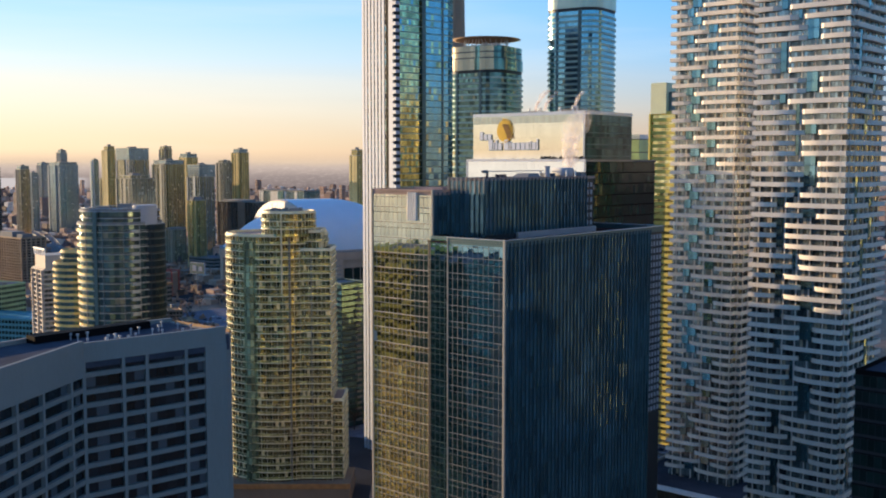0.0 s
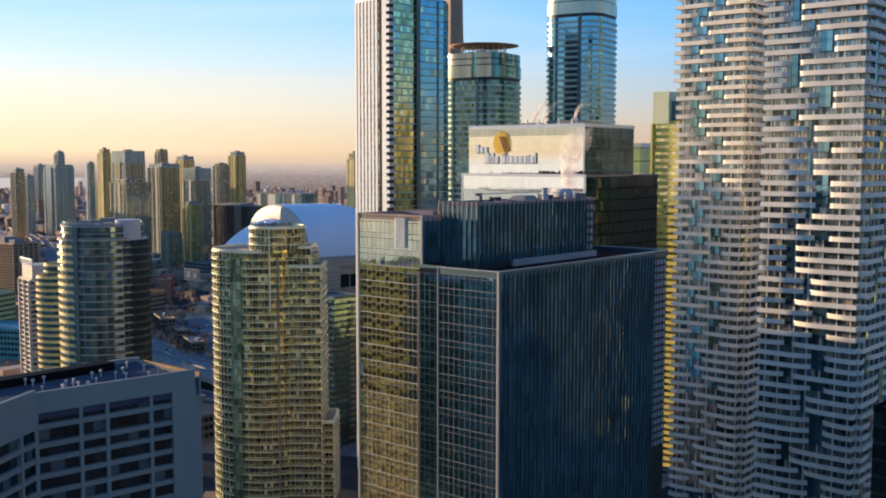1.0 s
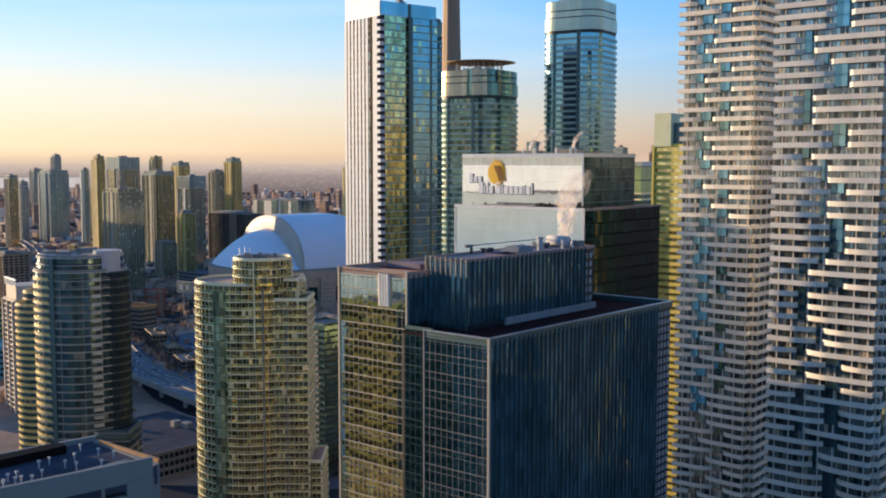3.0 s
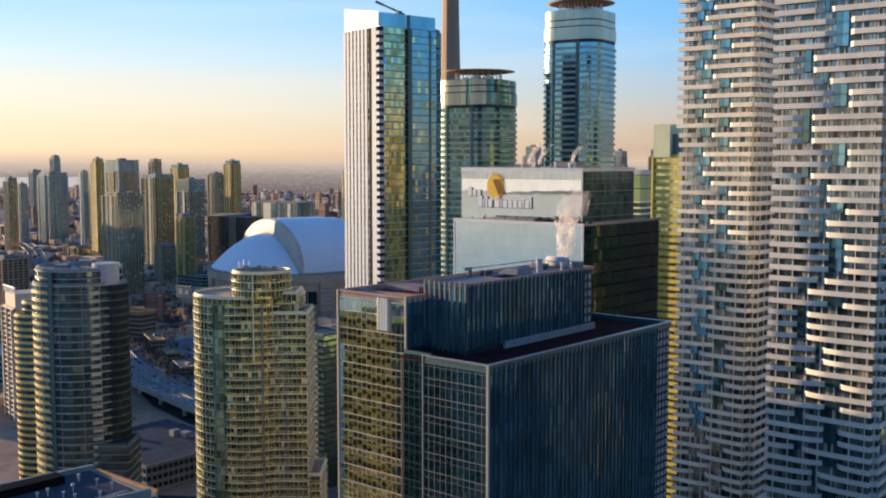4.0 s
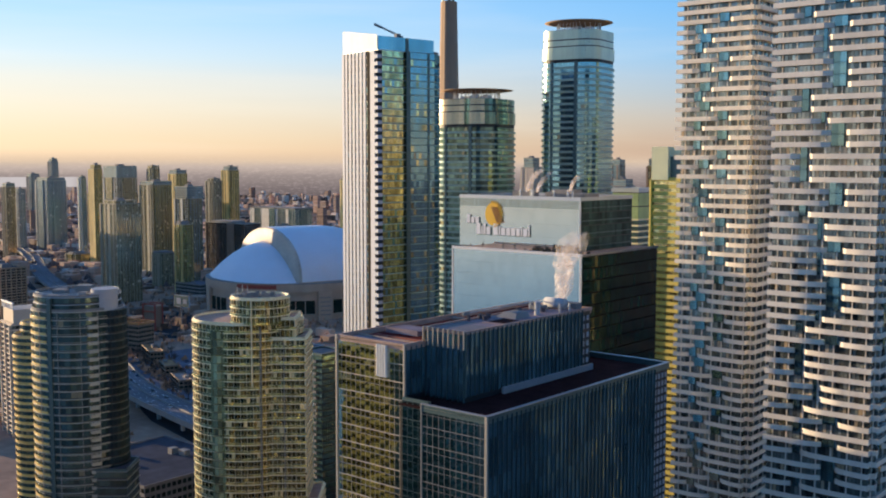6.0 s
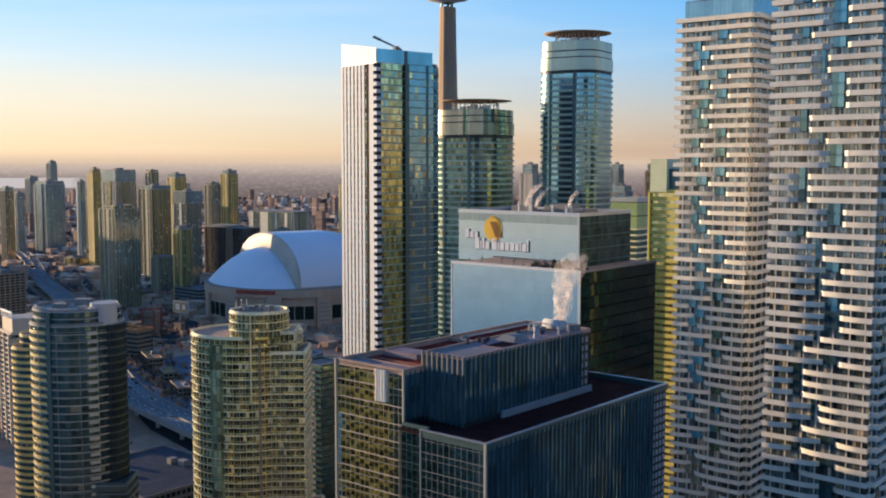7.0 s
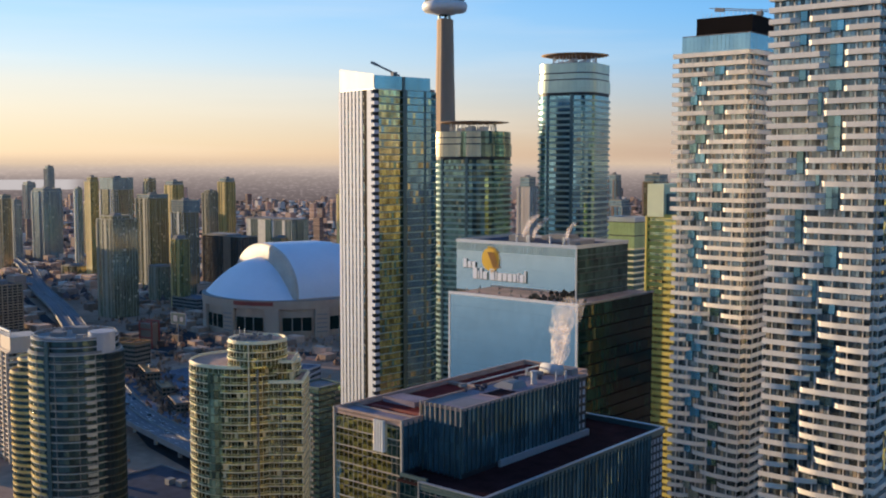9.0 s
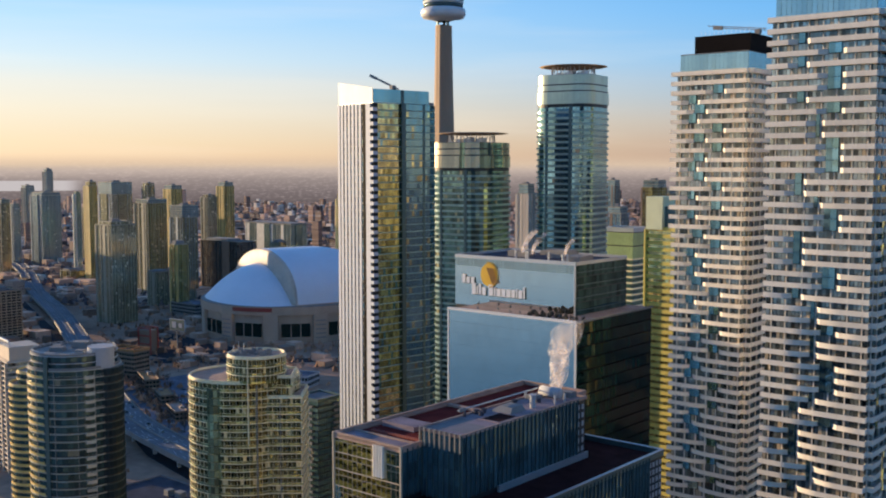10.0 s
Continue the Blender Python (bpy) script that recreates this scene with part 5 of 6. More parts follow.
        for i in range(k):
            piece("balustrade", me, owner, pose(0, 0, z0 + i * (z1 - z0) / k))
    balustrade(t, 33, 31, 130, 246, 0, 111)
    rail = Build().ring(ellipse(34.1, 32.1, 52), ellipse(33.9, 31.9, 52), 1.0, 1.1).mesh("hand_rail", M_ROUND_BAND)
    tray = Build().ring(rect(-1.7, 1.7, -1.5, 0.1), rect(-1.6, 1.6, -1.4, 0.0), 0, 1.05).box(-1.7, 1.7, -1.5, 0.1, -0.22, 0).mesh("balcony", M_ROUND_BAND)
    for i in range(1, 37):
        piece("hand_rail", rail, t, pose(0, 0, i * 3.0))
        piece("balcony", tray, t, pose(16.4 * math.cos(radians(305)), 15.4 * math.sin(radians(305)), i * 3.0, 0, 0, 35))
    post = Build().box(-0.09, 0.09, -0.5, 0.1, 0, 111.0).mesh("upright", M_DULL_METAL)
    for a in (234, 262, 290, 312):
        piece("upright", post, t, pose(16.5 * math.cos(radians(a)), 15.5 * math.sin(radians(a)), 0, 0, 0, a + 90))
    t2 = thing("round_condo_tower", -178.0, 505.0, 0, "smaller round condo tower with bands tinted gold for low sun", "apartment tower")
    tower(t2, ellipse(22, 22, 44), 0, 87.0, 2.95, 2.2, M_ROUND_GLASS, M_DARK, M_GOLD_BAND, 0.6, 0.4, joined=False, seed=63, roof=M_PINK_ROOF)
    balustrade(t2, 22, 22, 120, 290, 0, 87)
    tower(t2, ellipse(17, 17, 36, 1.0, 0), 87.0, 92.5, 2.75, 2.2, M_ROUND_GLASS, M_DARK, M_GOLD_BAND, 0.5, 0.5, joined=False, seed=64, roof=M_PINK_ROOF)


round_condo()


def white_condo():
    t = thing("balcony_condo", -251.0, 664.0, -52, "white apartment slab with stacked balconies and roof pergola", "apartment block")
    tower(t, rect(-11, 11, -8, 12), 0, 68.0, 2.95, 2.3, M_WALL_GLASS, M_SANDY, M_SANDY, 0.9, 0.8, joined=False, seed=71, roof=M_PINK_ROOF, sill=0.2)
    part("roof_screen", Build().box(-10, 10.5, -7, 11, 68, 77.0), M_SANDY, t)
    post = Build().box(-0.3, 0.3, -0.3, 0.3, 0, 3.8).mesh("pergola_post", M_WHITE)
    for k in range(7):
        piece("pergola_post", post, t, pose(-10.5 + k * 3.6, -7.2, 77))
    part("pergola_beam", Build().box(-11, 12, -7.8, -6.8, 80.6, 81.5), M_WHITE, t)
    for k in range(3):
        part("pier", Build().box(-11 + k * 10, -10 + k * 10, -9.6, -8, 0, 68), M_SANDY, t)


white_condo()


# ---- white hotel with banded windows ----
def hotel():
    x, y = on_grid(-157.1, 122.6)
    t = thing("hotel_building", x, y, GRID, "white concrete hotel with rows of dark recessed windows", "hotel")
    rng = random.Random(17)
    # the east face runs south from the corner, then bends towards the viewer
    c0, c1, c2 = Vector((-0.6, -1.2)), Vector((-4.2, -28.6)), Vector((15.2, -61.2))
    part("roof_slab", Build().prism([(-0.6, -0.4), (-21.5, 1.5), (-23.5, -16), (-14, -66), (14.8, -61), (-4.5, -28.4)], 100.5, 103.4), M_DARK_ROOF, t, "blue-grey roof membrane")
    fh = 2.66
    # bottom end, top end, parapet top, first window head, columns of windows from the bottom end, end wall
    wings = (
        (c1, c0, 105.0, 101.6, ((0.0, 6.9), (7.5, 11.35), (11.95, 19.0), (19.75, 24.2)), 4.4),
        (c2, c1, 105.4, 99.06, ((-2.0, 4.4), (5.2, 10.6), (11.5, 17.3), (18.3, 24.8), (25.6, 33.4), (34.3, 37.6)), 0.0),
    )
    for (q, p, zt, zw, cols, blank) in wings:
        e = p - q
        span, e = e.length, e.normalized()
        n = Vector((e.y, -e.x))
        ang = math.degrees(math.atan2(e.y, e.x))
        base = pose(q.x, q.y, 0, 0, 0, ang)
        face = part("inner_wall", Build().box(0, span, 0.75, 2.2, 0, zt - 2), M_DARK, t)
        face.matrix_basis = base
        ob = part("parapet", Build().box(0, span, 0, 0.7, zw, zt), M_HOTEL, t)
        ob.matrix_basis = base
        if blank:
            ob = part("end_wall", Build().box(span - blank, span + 0.1, -0.15, 1.0, 0, zw + 0.1), M_HOTEL, t)
            ob.matrix_basis = base
        band = Build().box(0, span - blank, 0.05, 0.75, 0, 0.78).mesh("spandrel", M_HOTEL)
        sill = Build().box(0, span - blank, -0.04, 0.75, 0.78, 0.84).mesh("sill", M_HOTEL)
        for i in range(1, 37):
            lift = 0.35 if i == 2 and blank else 0.0
            piece("spandrel", band, t, base @ pose(0, 0, zw - i * fh - lift))
            piece("sill", sill, t, base @ pose(0, 0, zw - i * fh - lift))
        edges = [0.0] + [0.5 * (a[1] + b[0]) for a, b in zip(cols, cols[1:])]
        pier = Build().box(-0.3, 0.3, -0.05, 0.75, 0, zw).mesh("pier", M_HOTEL)
        for c in edges:
            piece("pier", pier, t, base @ pose(max(0.0, c), 0, 0))
        for c0_, c1_ in cols:
            b = Build()
            m = max(1, round((c1_ - c0_) / 2.0))
            for i in range(1, 37):
                for k in range(m):
                    a0, a1 = c0_ + (c1_ - c0_) * k / m + 0.04, c0_ + (c1_ - c0_) * (k + 1) / m - 0.04
                    b.pane(Vector((a0, 0.7)), Vector((a1, 0.7)), zw - i * fh + 0.87, zw - i * fh + fh - 0.04, (0, -1), 0.08, (rng.uniform(-0.02, 0.02), rng.uniform(-0.02, 0.02)))
            ob = part("window_column", b, M_HOTEL_GLASS, t, kind="stuff")
            ob.matrix_basis = base
    part("side_wall", Build().prism([(-1.1, -0.7), (-1.1, 0.4), (-21.5, 2.0), (-22, 0.6)], 0, 103.5), M_HOTEL, t)
    part("back_wall", Build().prism([(-21.5, 1.5), (-22.3, 1.5), (-24.3, -16), (-15, -66), (-14.2, -66), (-23.5, -16)], 0, 104.2), M_HOTEL, t)
    part("orange_edge", Build().box(-19.5, -2.0, 0.7, 1.2, 103.3, 104.0), M_ORANGE, t, "orange strip along the roof edge")
    post = Build().box(-0.1, 0.1, -0.1, 0.1, 0, 1.2).box(-0.22, 0.22, -0.22, 0.22, 1.0, 1.3).mesh("roof_vent", M_CONCRETE)
    for k in range(22):
        piece("roof_vent", post, t, pose(rng.uniform(-19, -5), rng.uniform(-26, -2), 103.4, 0, 0, rng.uniform(0, 90)))
    part("plant_screen", Build().box(-21, -18, -30, -6, 103.4, 104.8), M_BLACK, t)
    part("roof_kerb", Build().box(-6.2, -5.6, -26, -2, 103.4, 103.9), M_HOTEL, t)


hotel()


# ---- office and flats behind the mirrored tower ----
def ochre_tower():
    x, y = on_grid(-243.2, 434.0)
    t = thing("ochre_flats", x, y, GRID, "ochre sunlit apartment tower with balcony bands and pale end wall", "apartment tower")
    tower(t, rect(0, 15, 0, 20), 0, 158.0, 3.0, 1.8, M_OLIVE_BAY, M_YELLOW, M_YELLOW, 0.35, 1.6, joined=False, seed=81, band_name="balcony_band")
    part("end_wall", Build().box(0.1, 8.0, -0.9, 14, 158.0, 172.2), M_PALE_YELLOW, t, "pale green-yellow top wall")
    part("end_wall", Build().box(8.0, 14.5, 1.5, 14, 158.0, 168), M_NAVY_METAL, t)
    part("pier", Build().box(-0.4, 0.4, -1.6, 0, 0, 158), M_YELLOW, t)
    t = thing("green_glass_block", 112.0, 614.0, GRID, "green glazed block with pale floor slabs", "office block")
    tower(t, rect(-8, 8, -8, 8), 0, 134.0, 3.3, 1.8, M_TEAL_GLASS, M_DARK, M_BAND_OLIVE, 0.7, 0.9, joined=False, seed=82)
    part("glazed_screen", glaze(Build(), rect(-8.4, 8.4, -8.4, 8.4), 134, 149, 7.5, 2.1, 0.02, 0.05, 0.1, 0.03), M_GREEN, t, "green glazed screen", kind="stuff")
    part("screen_core", Build().box(-8.3, 8.3, -8.3, 8.3, 134, 149), M_DARK, t)
    part("coping", Build().ring(rect(-8.8, 8.8, -8.8, 8.8), rect(-7.8, 7.8, -7.8, 7.8), 149, 151.5), M_PALE_METAL, t)
    part("roof", Build().box(-7.8, 7.8, -7.8, 7.8, 149, 149.4), M_ROOF, t)


ochre_tower()


def dark_condo():
    t = thing("shaded_flats", -52.0, 532.0, GRID, "dark teal apartment block with small balconies", "apartment block")
    tower(t, rect(-8, 8, -8, 8), 0, 74.0, 2.95, 1.6, M_TEAL_GLASS, M_DARK, M_NAVY_METAL, 0.3, 0.4, joined=False, seed=91, roof=M_ROOF)
    tray = Build().ring(rect(0, 3.2, -1.4, 0.1), rect(0.1, 3.1, -1.3, 0.0), 0, 1.1).box(0, 3.2, -1.4, 0.1, -0.2, 0).mesh("balcony", M_GREY)
    for i in range(24):
        piece("balcony", tray, t, pose(-6.5, -8, 3 + i * 2.95))
        piece("balcony", tray, t, pose(2.0, -8, 3 + i * 2.95))
        piece("balcony", tray, t, pose(8, 1.5, 3 + i * 2.95, 0, 0, 90))
    x, y = on_grid(-82.8, 246.0)
    t = thing("black_glass_office", x, y, GRID, "black glass office block beside the balcony tower", "office block")
    tower(t, rect(0, 26, 0, 28), 0, 86.5, 3.8, 1.6, M_BLACK_GLASS, M_DARK, M_BLACK, 0.12, 0.3, joined=False, seed=92, roof=M_DARK_ROOF)


dark_condo()

# ---- far towers, west of the stadium ----
# x, y, side, height, glass, wall, label
FAR = (
    (-524, 1640, 15, 159, "o", "y", "slim ochre-lit far apartment tower"),
    (-513, 1726, 38, 157, "c", "p", "wide far tower with pale corner and blue crown"),
    (-373, 1267, 33, 119, "t", "w", "grey-green glass far apartment tower"),
    (-394, 1500, 33, 137, "o", "w", "olive glass far apartment tower with dark top"),
    (-419, 1580, 13, 158, "t", "g", "thin far tower behind another"),
    (-455, 1867, 23, 149, "o", "y", "far tower with lit ochre side"),
    (-333, 1439, 27, 131, "c", "b", "blue-grey far tower with pale crown"),
    (-317, 1341, 16, 86, "o", "y", "beige mid-rise far tower"),
    (-359, 1713, 18, 137, "t", "w", "far tower with pale lit edge"),
    (-340, 1755, 21, 156, "o", "y", "far tower with side tinted gold for low sun and dark front"),
    (-719, 1977, 39, 134, "b", "b", "broad teal glass far tower"),
    (-709, 1761, 16, 128, "t", "g", "far grey-green tower by the road"),
    (-750, 1910, 14, 115, "b", "b", "small far blue glass tower"),
    (-603, 1808, 10, 139, "b", "p", "slim pale concrete far tower"),
    (-1209, 3316, 23, 172, "b", "g", "lone far tower near the bay"),
    (-1039, 2716, 24, 132, "b", "g", "far blocky tower near the bay"),
    (-271, 1841, 58, 84, "e", "p", "long teal glass far office block"),
    (-293, 1531, 44, 77, "h", "n", "wide dark brown far block"),
    (-363, 1414, 20, 44, "t", "w", "low grey block among the towers"),
    (-564, 1671, 29, 20, "o", "w", "low pale concrete far hall"),
    (-108, 1310, 12, 150, "o", "y", "ochre tower under construction"),
    (-245, 1700, 18, 62, "o", "w", "small far beige block"),
    (-650, 2010, 22, 104, "t", "n", "dark brown far block beside a teal tower"),
    (86, 958, 13, 168, "b", "s", "slim beige far concrete tower"),
    (214, 1257, 12, 167, "b", "n", "far dark brown tower with glass"),
    (246, 1180, 20, 168, "o", "n", "far brown brick tower beyond glass towers"),
    (158, 907, 14, 150, "b", "n", "far dark low brick tower"),
    (330, 1500, 26, 150, "t", "n", "far dark brick tower with teal glass"),
)
M_FARBAND = mat("far_slab_edge", (0.28, 0.27, 0.22), 0.7, var=0.1)
M_FAR_OLIVE = mat("far_olive_glass", (0.42, 0.36, 0.13), 0.12, 0.55, var=0.6, scale=0.3, stretch=0.02, rnd="island", amount=0.35, blinds=0.03, blind_col=(0.75, 0.62, 0.34))
M_FAR_BLUE = mat("far_blue_glass", (0.28, 0.4, 0.43), 0.12, 0.6, var=0.5, scale=0.25, stretch=0.03, rnd="island", amount=0.2, blinds=0.02, blind_col=(0.6, 0.6, 0.58))
M_FAR_TEAL = mat("far_teal_glass", (0.36, 0.33, 0.19), 0.12, 0.5, var=0.6, scale=0.3, stretch=0.02, rnd="island", amount=0.35, blinds=0.04, blind_col=(0.75, 0.66, 0.45))
GLASS_OF = {"o": M_FAR_OLIVE, "b": M_FAR_BLUE, "c": M_FAR_TEAL, "h": M_HOTEL_GLASS, "e": M_TEAL_GLASS, "t": M_FAR_TEAL}
WALL_OF = {"p": mat("far_pale_panel", (0.7, 0.66, 0.58), 0.7, var=0.15), "y": mat("far_sun_gold_wall", (0.7, 0.52, 0.2), 0.7, var=0.35, scale=0.7, fine=1.2, stretch=0.06), "w": mat("olive_grey_panel", (0.33, 0.3, 0.22), 0.7, var=0.15), "g": M_GREY, "s": M_SANDY, "b": mat("slate_blue_panel", (0.2, 0.25, 0.29), 0.6, 0.1, var=0.15), "n": M_BROWN}


def far_tower(k, x, y, s, h, g, w, label):
    rng = random.Random(100 + k)
    t = thing("far_tower", x, y, GRID, label, "tower", group="far towers")
    wide = s * (2.0 if s > 40 else 1.0)
    hx, hy = wide / 2, s / 2 if s <= 40 else s / 3
    n = min(hx, hy)
    if k % 3 == 0:  # notched corners
        c = n * 0.18
        pts = [(-hx + c, -hy), (hx - c, -hy), (hx - c, -hy + c), (hx, -hy + c), (hx, hy - c), (hx - c, hy - c), (hx - c, hy), (-hx + c, hy), (-hx + c, hy - c), (-hx, hy - c), (-hx, -hy + c), (-hx + c, -hy + c)]
    elif k % 3 == 1:  # a bay down the middle of each seen face
        c = n * 0.4
        pts = [(-hx, -hy), (-c, -hy), (-c, -hy - 1.3), (c, -hy - 1.3), (c, -hy), (hx, -hy), (hx, -c), (hx + 1.3, -c), (hx + 1.3, c), (hx, c), (hx, hy), (-hx, hy)]
    else:
        pts = rect(-hx, hx, -hy, hy)
    full, inset = h, rng.uniform(0.74, 0.92)
    if h > 100:
        h = h * rng.uniform(0.95, 0.98)
        if g == "c":  # a blue glass crown as wide as the tower
            h, inset = full * 0.88, 0.99
        off = hx * (1 - inset) * rng.uniform(-0.8, 0.8)
        tower(t, rect(off - hx * inset, off + hx * inset, -hy * inset, hy * inset), h, full, 3.1, 1.9, M_FAR_BLUE if k % 2 or g == "c" else GLASS_OF[g], M_DARK, M_FARBAND, 0.15, 0.5, joined=False, seed=k + 50, tilt=0.02, gap=0.12)
    tower(t, pts, 0, h, 3.1, 1.9, GLASS_OF[g], M_DARK, M_FARBAND, 0.12, 0.35, joined=False, seed=k, tilt=0.02, sill=0.12, gap=0.12)
    # upright ribs and blank strips, unevenly spaced
    rib = Build().box(-0.22, 0.22, -0.4, 0.2, 0, h).mesh("rib", WALL_OF[w])
    for q0, q1, yy, turn in ((-hx, hx, -hy, 0), (-hy, hy, hx, 90)):
        q = q0
        while q < q1:
            piece("rib", rib, t, pose(q, yy, 0) if turn == 0 else pose(yy, q, 0, 0, 0, 90))
            q += rng.choice((2.2, 3.8, 3.8, 5.7))
    f = rng.uniform(-0.5, 0.2)
    # strips on the south face only; the ochre ones imitate low sun there
    if w in "yswp":
        strip = Build().box(0, hx * (0.42 if w == "s" or s < 16 else 0.2 if w == "y" else 0.12), -hy - 0.6, -hy + 0.3, 0, h).mesh("wall_strip", WALL_OF[w])
        for q in (-0.95, -0.4, 0.12, 0.6):
            piece("wall_strip", strip, t, pose(hx * q, 0, 0))
    part("wall_strip", Build().box(hx * f, hx * (f + 0.35), -hy - 0.7, -hy + 0.3, 0, h), WALL_OF[w], t)
    part("corner_pier", Build().box(-hx - 0.7, -hx + 1.6, -hy - 0.8, -hy + 1.2, 0, h), WALL_OF[w], t)
    # plant on the roofs
    if full > h:
        part("plant_box", Build().box(off - hx * 0.3, off + hx * 0.2, -hy * 0.3, hy * 0.3, full, full + rng.uniform(2, 4)), M_GREY, t)
    elif k % 2:
        part("top_block", Build().box(-hx * 0.8, hx * 0.3, -hy * 0.8, hy * 0.8, h, h + rng.uniform(3, 5)), M_GREY, t)
    else:
        part("top_slab", Build().box(-hx * 1.03, hx * 1.03, -hy * 1.03, hy * 1.03, h + 1.8, h + 2.5).box(-hx * 0.5, hx * 0.5, -hy * 0.5, hy * 0.5, h, h + 1.8), M_GREY, t)


for k, row in enumerate(FAR):
    far_tower(k, *row)


def brick_flats():
    t = thing("brick_flats", -474, 1150, GRID, "tan brick apartment block with stacked balconies beside the expressway", "apartment block")
    pts = rect(-40, 40, -14, 14)
    tower(t, pts, 0, 53.0, 2.95, 2.6, M_HOTEL_GLASS, M_BROWN, M_TAN, 0.5, 1.25, joined=False, seed=73, roof=M_DARK_ROOF, parapet=1.4, band_name="balcony_band")
    pier = Build().box(-0.5, 0.5, -1.0, 0.2, 0, 53.0).mesh("pier", M_TAN)
    for k in range(16):
        piece("pier", pier, t, pose(-40 + k * 5.33, -14, 0))
    for k in range(6):
        piece("pier", pier, t, pose(40, -14 + k * 5.6, 0, 0, 0, 90))
    part("roof_house", Build().box(-22, 6, -6, 9, 53, 59).box(14, 26, -5, 6, 53, 57), M_GREY, t)


brick_flats()


# ---- elevated expressway ----
def expressway():
    path = [(-900, 2180), (-690, 1790), (-560, 1500), (-440, 1262), (-335, 1030), (-266, 868), (-210, 752), (-150, 668), (-92, 600), on_grid(-400, 395), on_grid(-330, 395), on_grid(-200, 395), on_grid(-60, 395), on_grid(200, 380)]
    pts = [Vector(p) for p in path]
    dense = []
    for i in range(len(pts) - 1):
        p0, p1, p2, p3 = pts[max(0, i - 1)], pts[i], pts[i + 1], pts[min(len(pts) - 1, i + 2)]
        for k in range(8):
            f = k / 8
            dense.append(0.5 * (2 * p1 + (p2 - p0) * f + (2 * p0 - 5 * p1 + 4 * p2 - p3) * f * f + (3 * p1 - p0 - 3 * p2 + p3) * f ** 3))
    dense.append(pts[-1])
    nrm = []
    for i in range(len(dense)):
        e = (dense[min(i + 1, len(dense) - 1)] - dense[max(0, i - 1)]).normalized()
        nrm.append(Vector((-e.y, e.x)))
    t = thing("expressway", 0, 0, 0, "elevated grey concrete expressway with low parapets", "road", kind="structure")

    def rows(prof):
        return [[(p.x + n.x * q, p.y + n.y * q, z) for p, n in zip(dense, nrm)] for q, z in prof]
    part("deck", Build().strip(rows(((-11.5, 10.0), (11.5, 10.0), (11.5, 8.4), (-11.5, 8.4), (-11.5, 10.0)))), M_DECK, t)
    for sgn in (-1, 1):
        part("parapet", Build().strip(rows(((11.3 * sgn, 10.0), (11.3 * sgn, 11.1), (11.9 * sgn, 11.1), (11.9 * sgn, 7.6), (11.3 * sgn, 7.6)))), M_GREY, t)
    part("median", Build().strip(rows(((-0.4, 10.0), (-0.25, 11.0), (0.25, 11.0), (0.4, 10.0)))), M_GREY, t)
    line = Build()
    for i in range(0, len(dense) - 1):
        e = dense[i + 1] - dense[i]
        for q in (-7.6, -4.0, 4.0, 7.6):
            m = max(1, int(e.length / 12))
            for j in range(m):
                a = dense[i] + e * (j / m) + nrm[i] * q
                line.slab((a.x, a.y, 10.005), e.normalized(), Vector((-e.y, e.x)).normalized(), 4.0, 0.25, 0.015)
    part("lane_marks", line, M_SIGN, t, kind="stuff")
    col = Build().box(-8, 8, -1.0, 1.0, 6.6, 8.4).box(-5.5, -3.5, -0.9, 0.9, 0, 6.6).box(3.5, 5.5, -0.9, 0.9, 0, 6.6).mesh("pier", M_CONCRETE)
    for i in range(2, len(dense) - 1, 3):
        piece("pier", col, t, pose(dense[i].x, dense[i].y, 0, 0, 0, math.degrees(math.atan2(nrm[i].y, nrm[i].x))))
    return dense, nrm


deck_line, deck_nrm = expressway()

# ---- lots, streets and low buildings round the stadium ----
def patch(name, pts, m, z, label, category):
    return tagged(new(name, Build().prism(pts, 0.0, z).mesh(name, m)), label, category, kind="structure")


patch("pavement", [(-160, 700), (-88, 640), (-40, 720), (-110, 860), (-205, 960), (-262, 905)], M_SNOW, 0.12, "car park dusted with thin snow", "car park")
patch("pavement", [(-75, 520), (-30, 500), (-20, 590), (-80, 640)], M_SNOW, 0.14, "snow-dusted yard between towers", "yard")
patch("pavement", [(-330, 1080), (-230, 1010), (-190, 1075), (-300, 1190)], M_ASPHALT, 0.1, "asphalt square beside the stadium", "square")
patch("road", [(-250, 330), (-30, 330), (-30, 505), (-250, 520)], M_ASPHALT, 0.11, "dark asphalt streets round the condo towers", "road")
patch("road", [(-700, 1720), (-690, 1700), (-180, 690), (-120, 610), (-100, 625), (-160, 705)], M_ASPHALT, 0.16, "asphalt street beside the expressway", "road")
patch("road", [(-330, 1000), (40, 1010), (40, 1030), (-330, 1022)], M_ASPHALT, 0.18, "asphalt street before the stadium", "road")


def low_building(name, x, y, rot, w, d, h, wall, roof, label, extras=0, seed=0):
    rng = random.Random(seed)
    t = thing(name, x, y, rot, label, "building")
    part("wall", Build().box(-w / 2, w / 2, -d / 2, d / 2, 0, h), wall, t)
    deck = part("roof", Build().box(-w / 2 + 0.4, w / 2 - 0.4, -d / 2 + 0.4, d / 2 - 0.4, h, h + 0.1), roof, t)
    part("parapet", Build().ring(rect(-w / 2 - 0.2, w / 2 + 0.2, -d / 2 - 0.2, d / 2 + 0.2), rect(-w / 2 + 0.4, w / 2 - 0.4, -d / 2 + 0.4, d / 2 - 0.4), h, h + 0.9), wall, t)
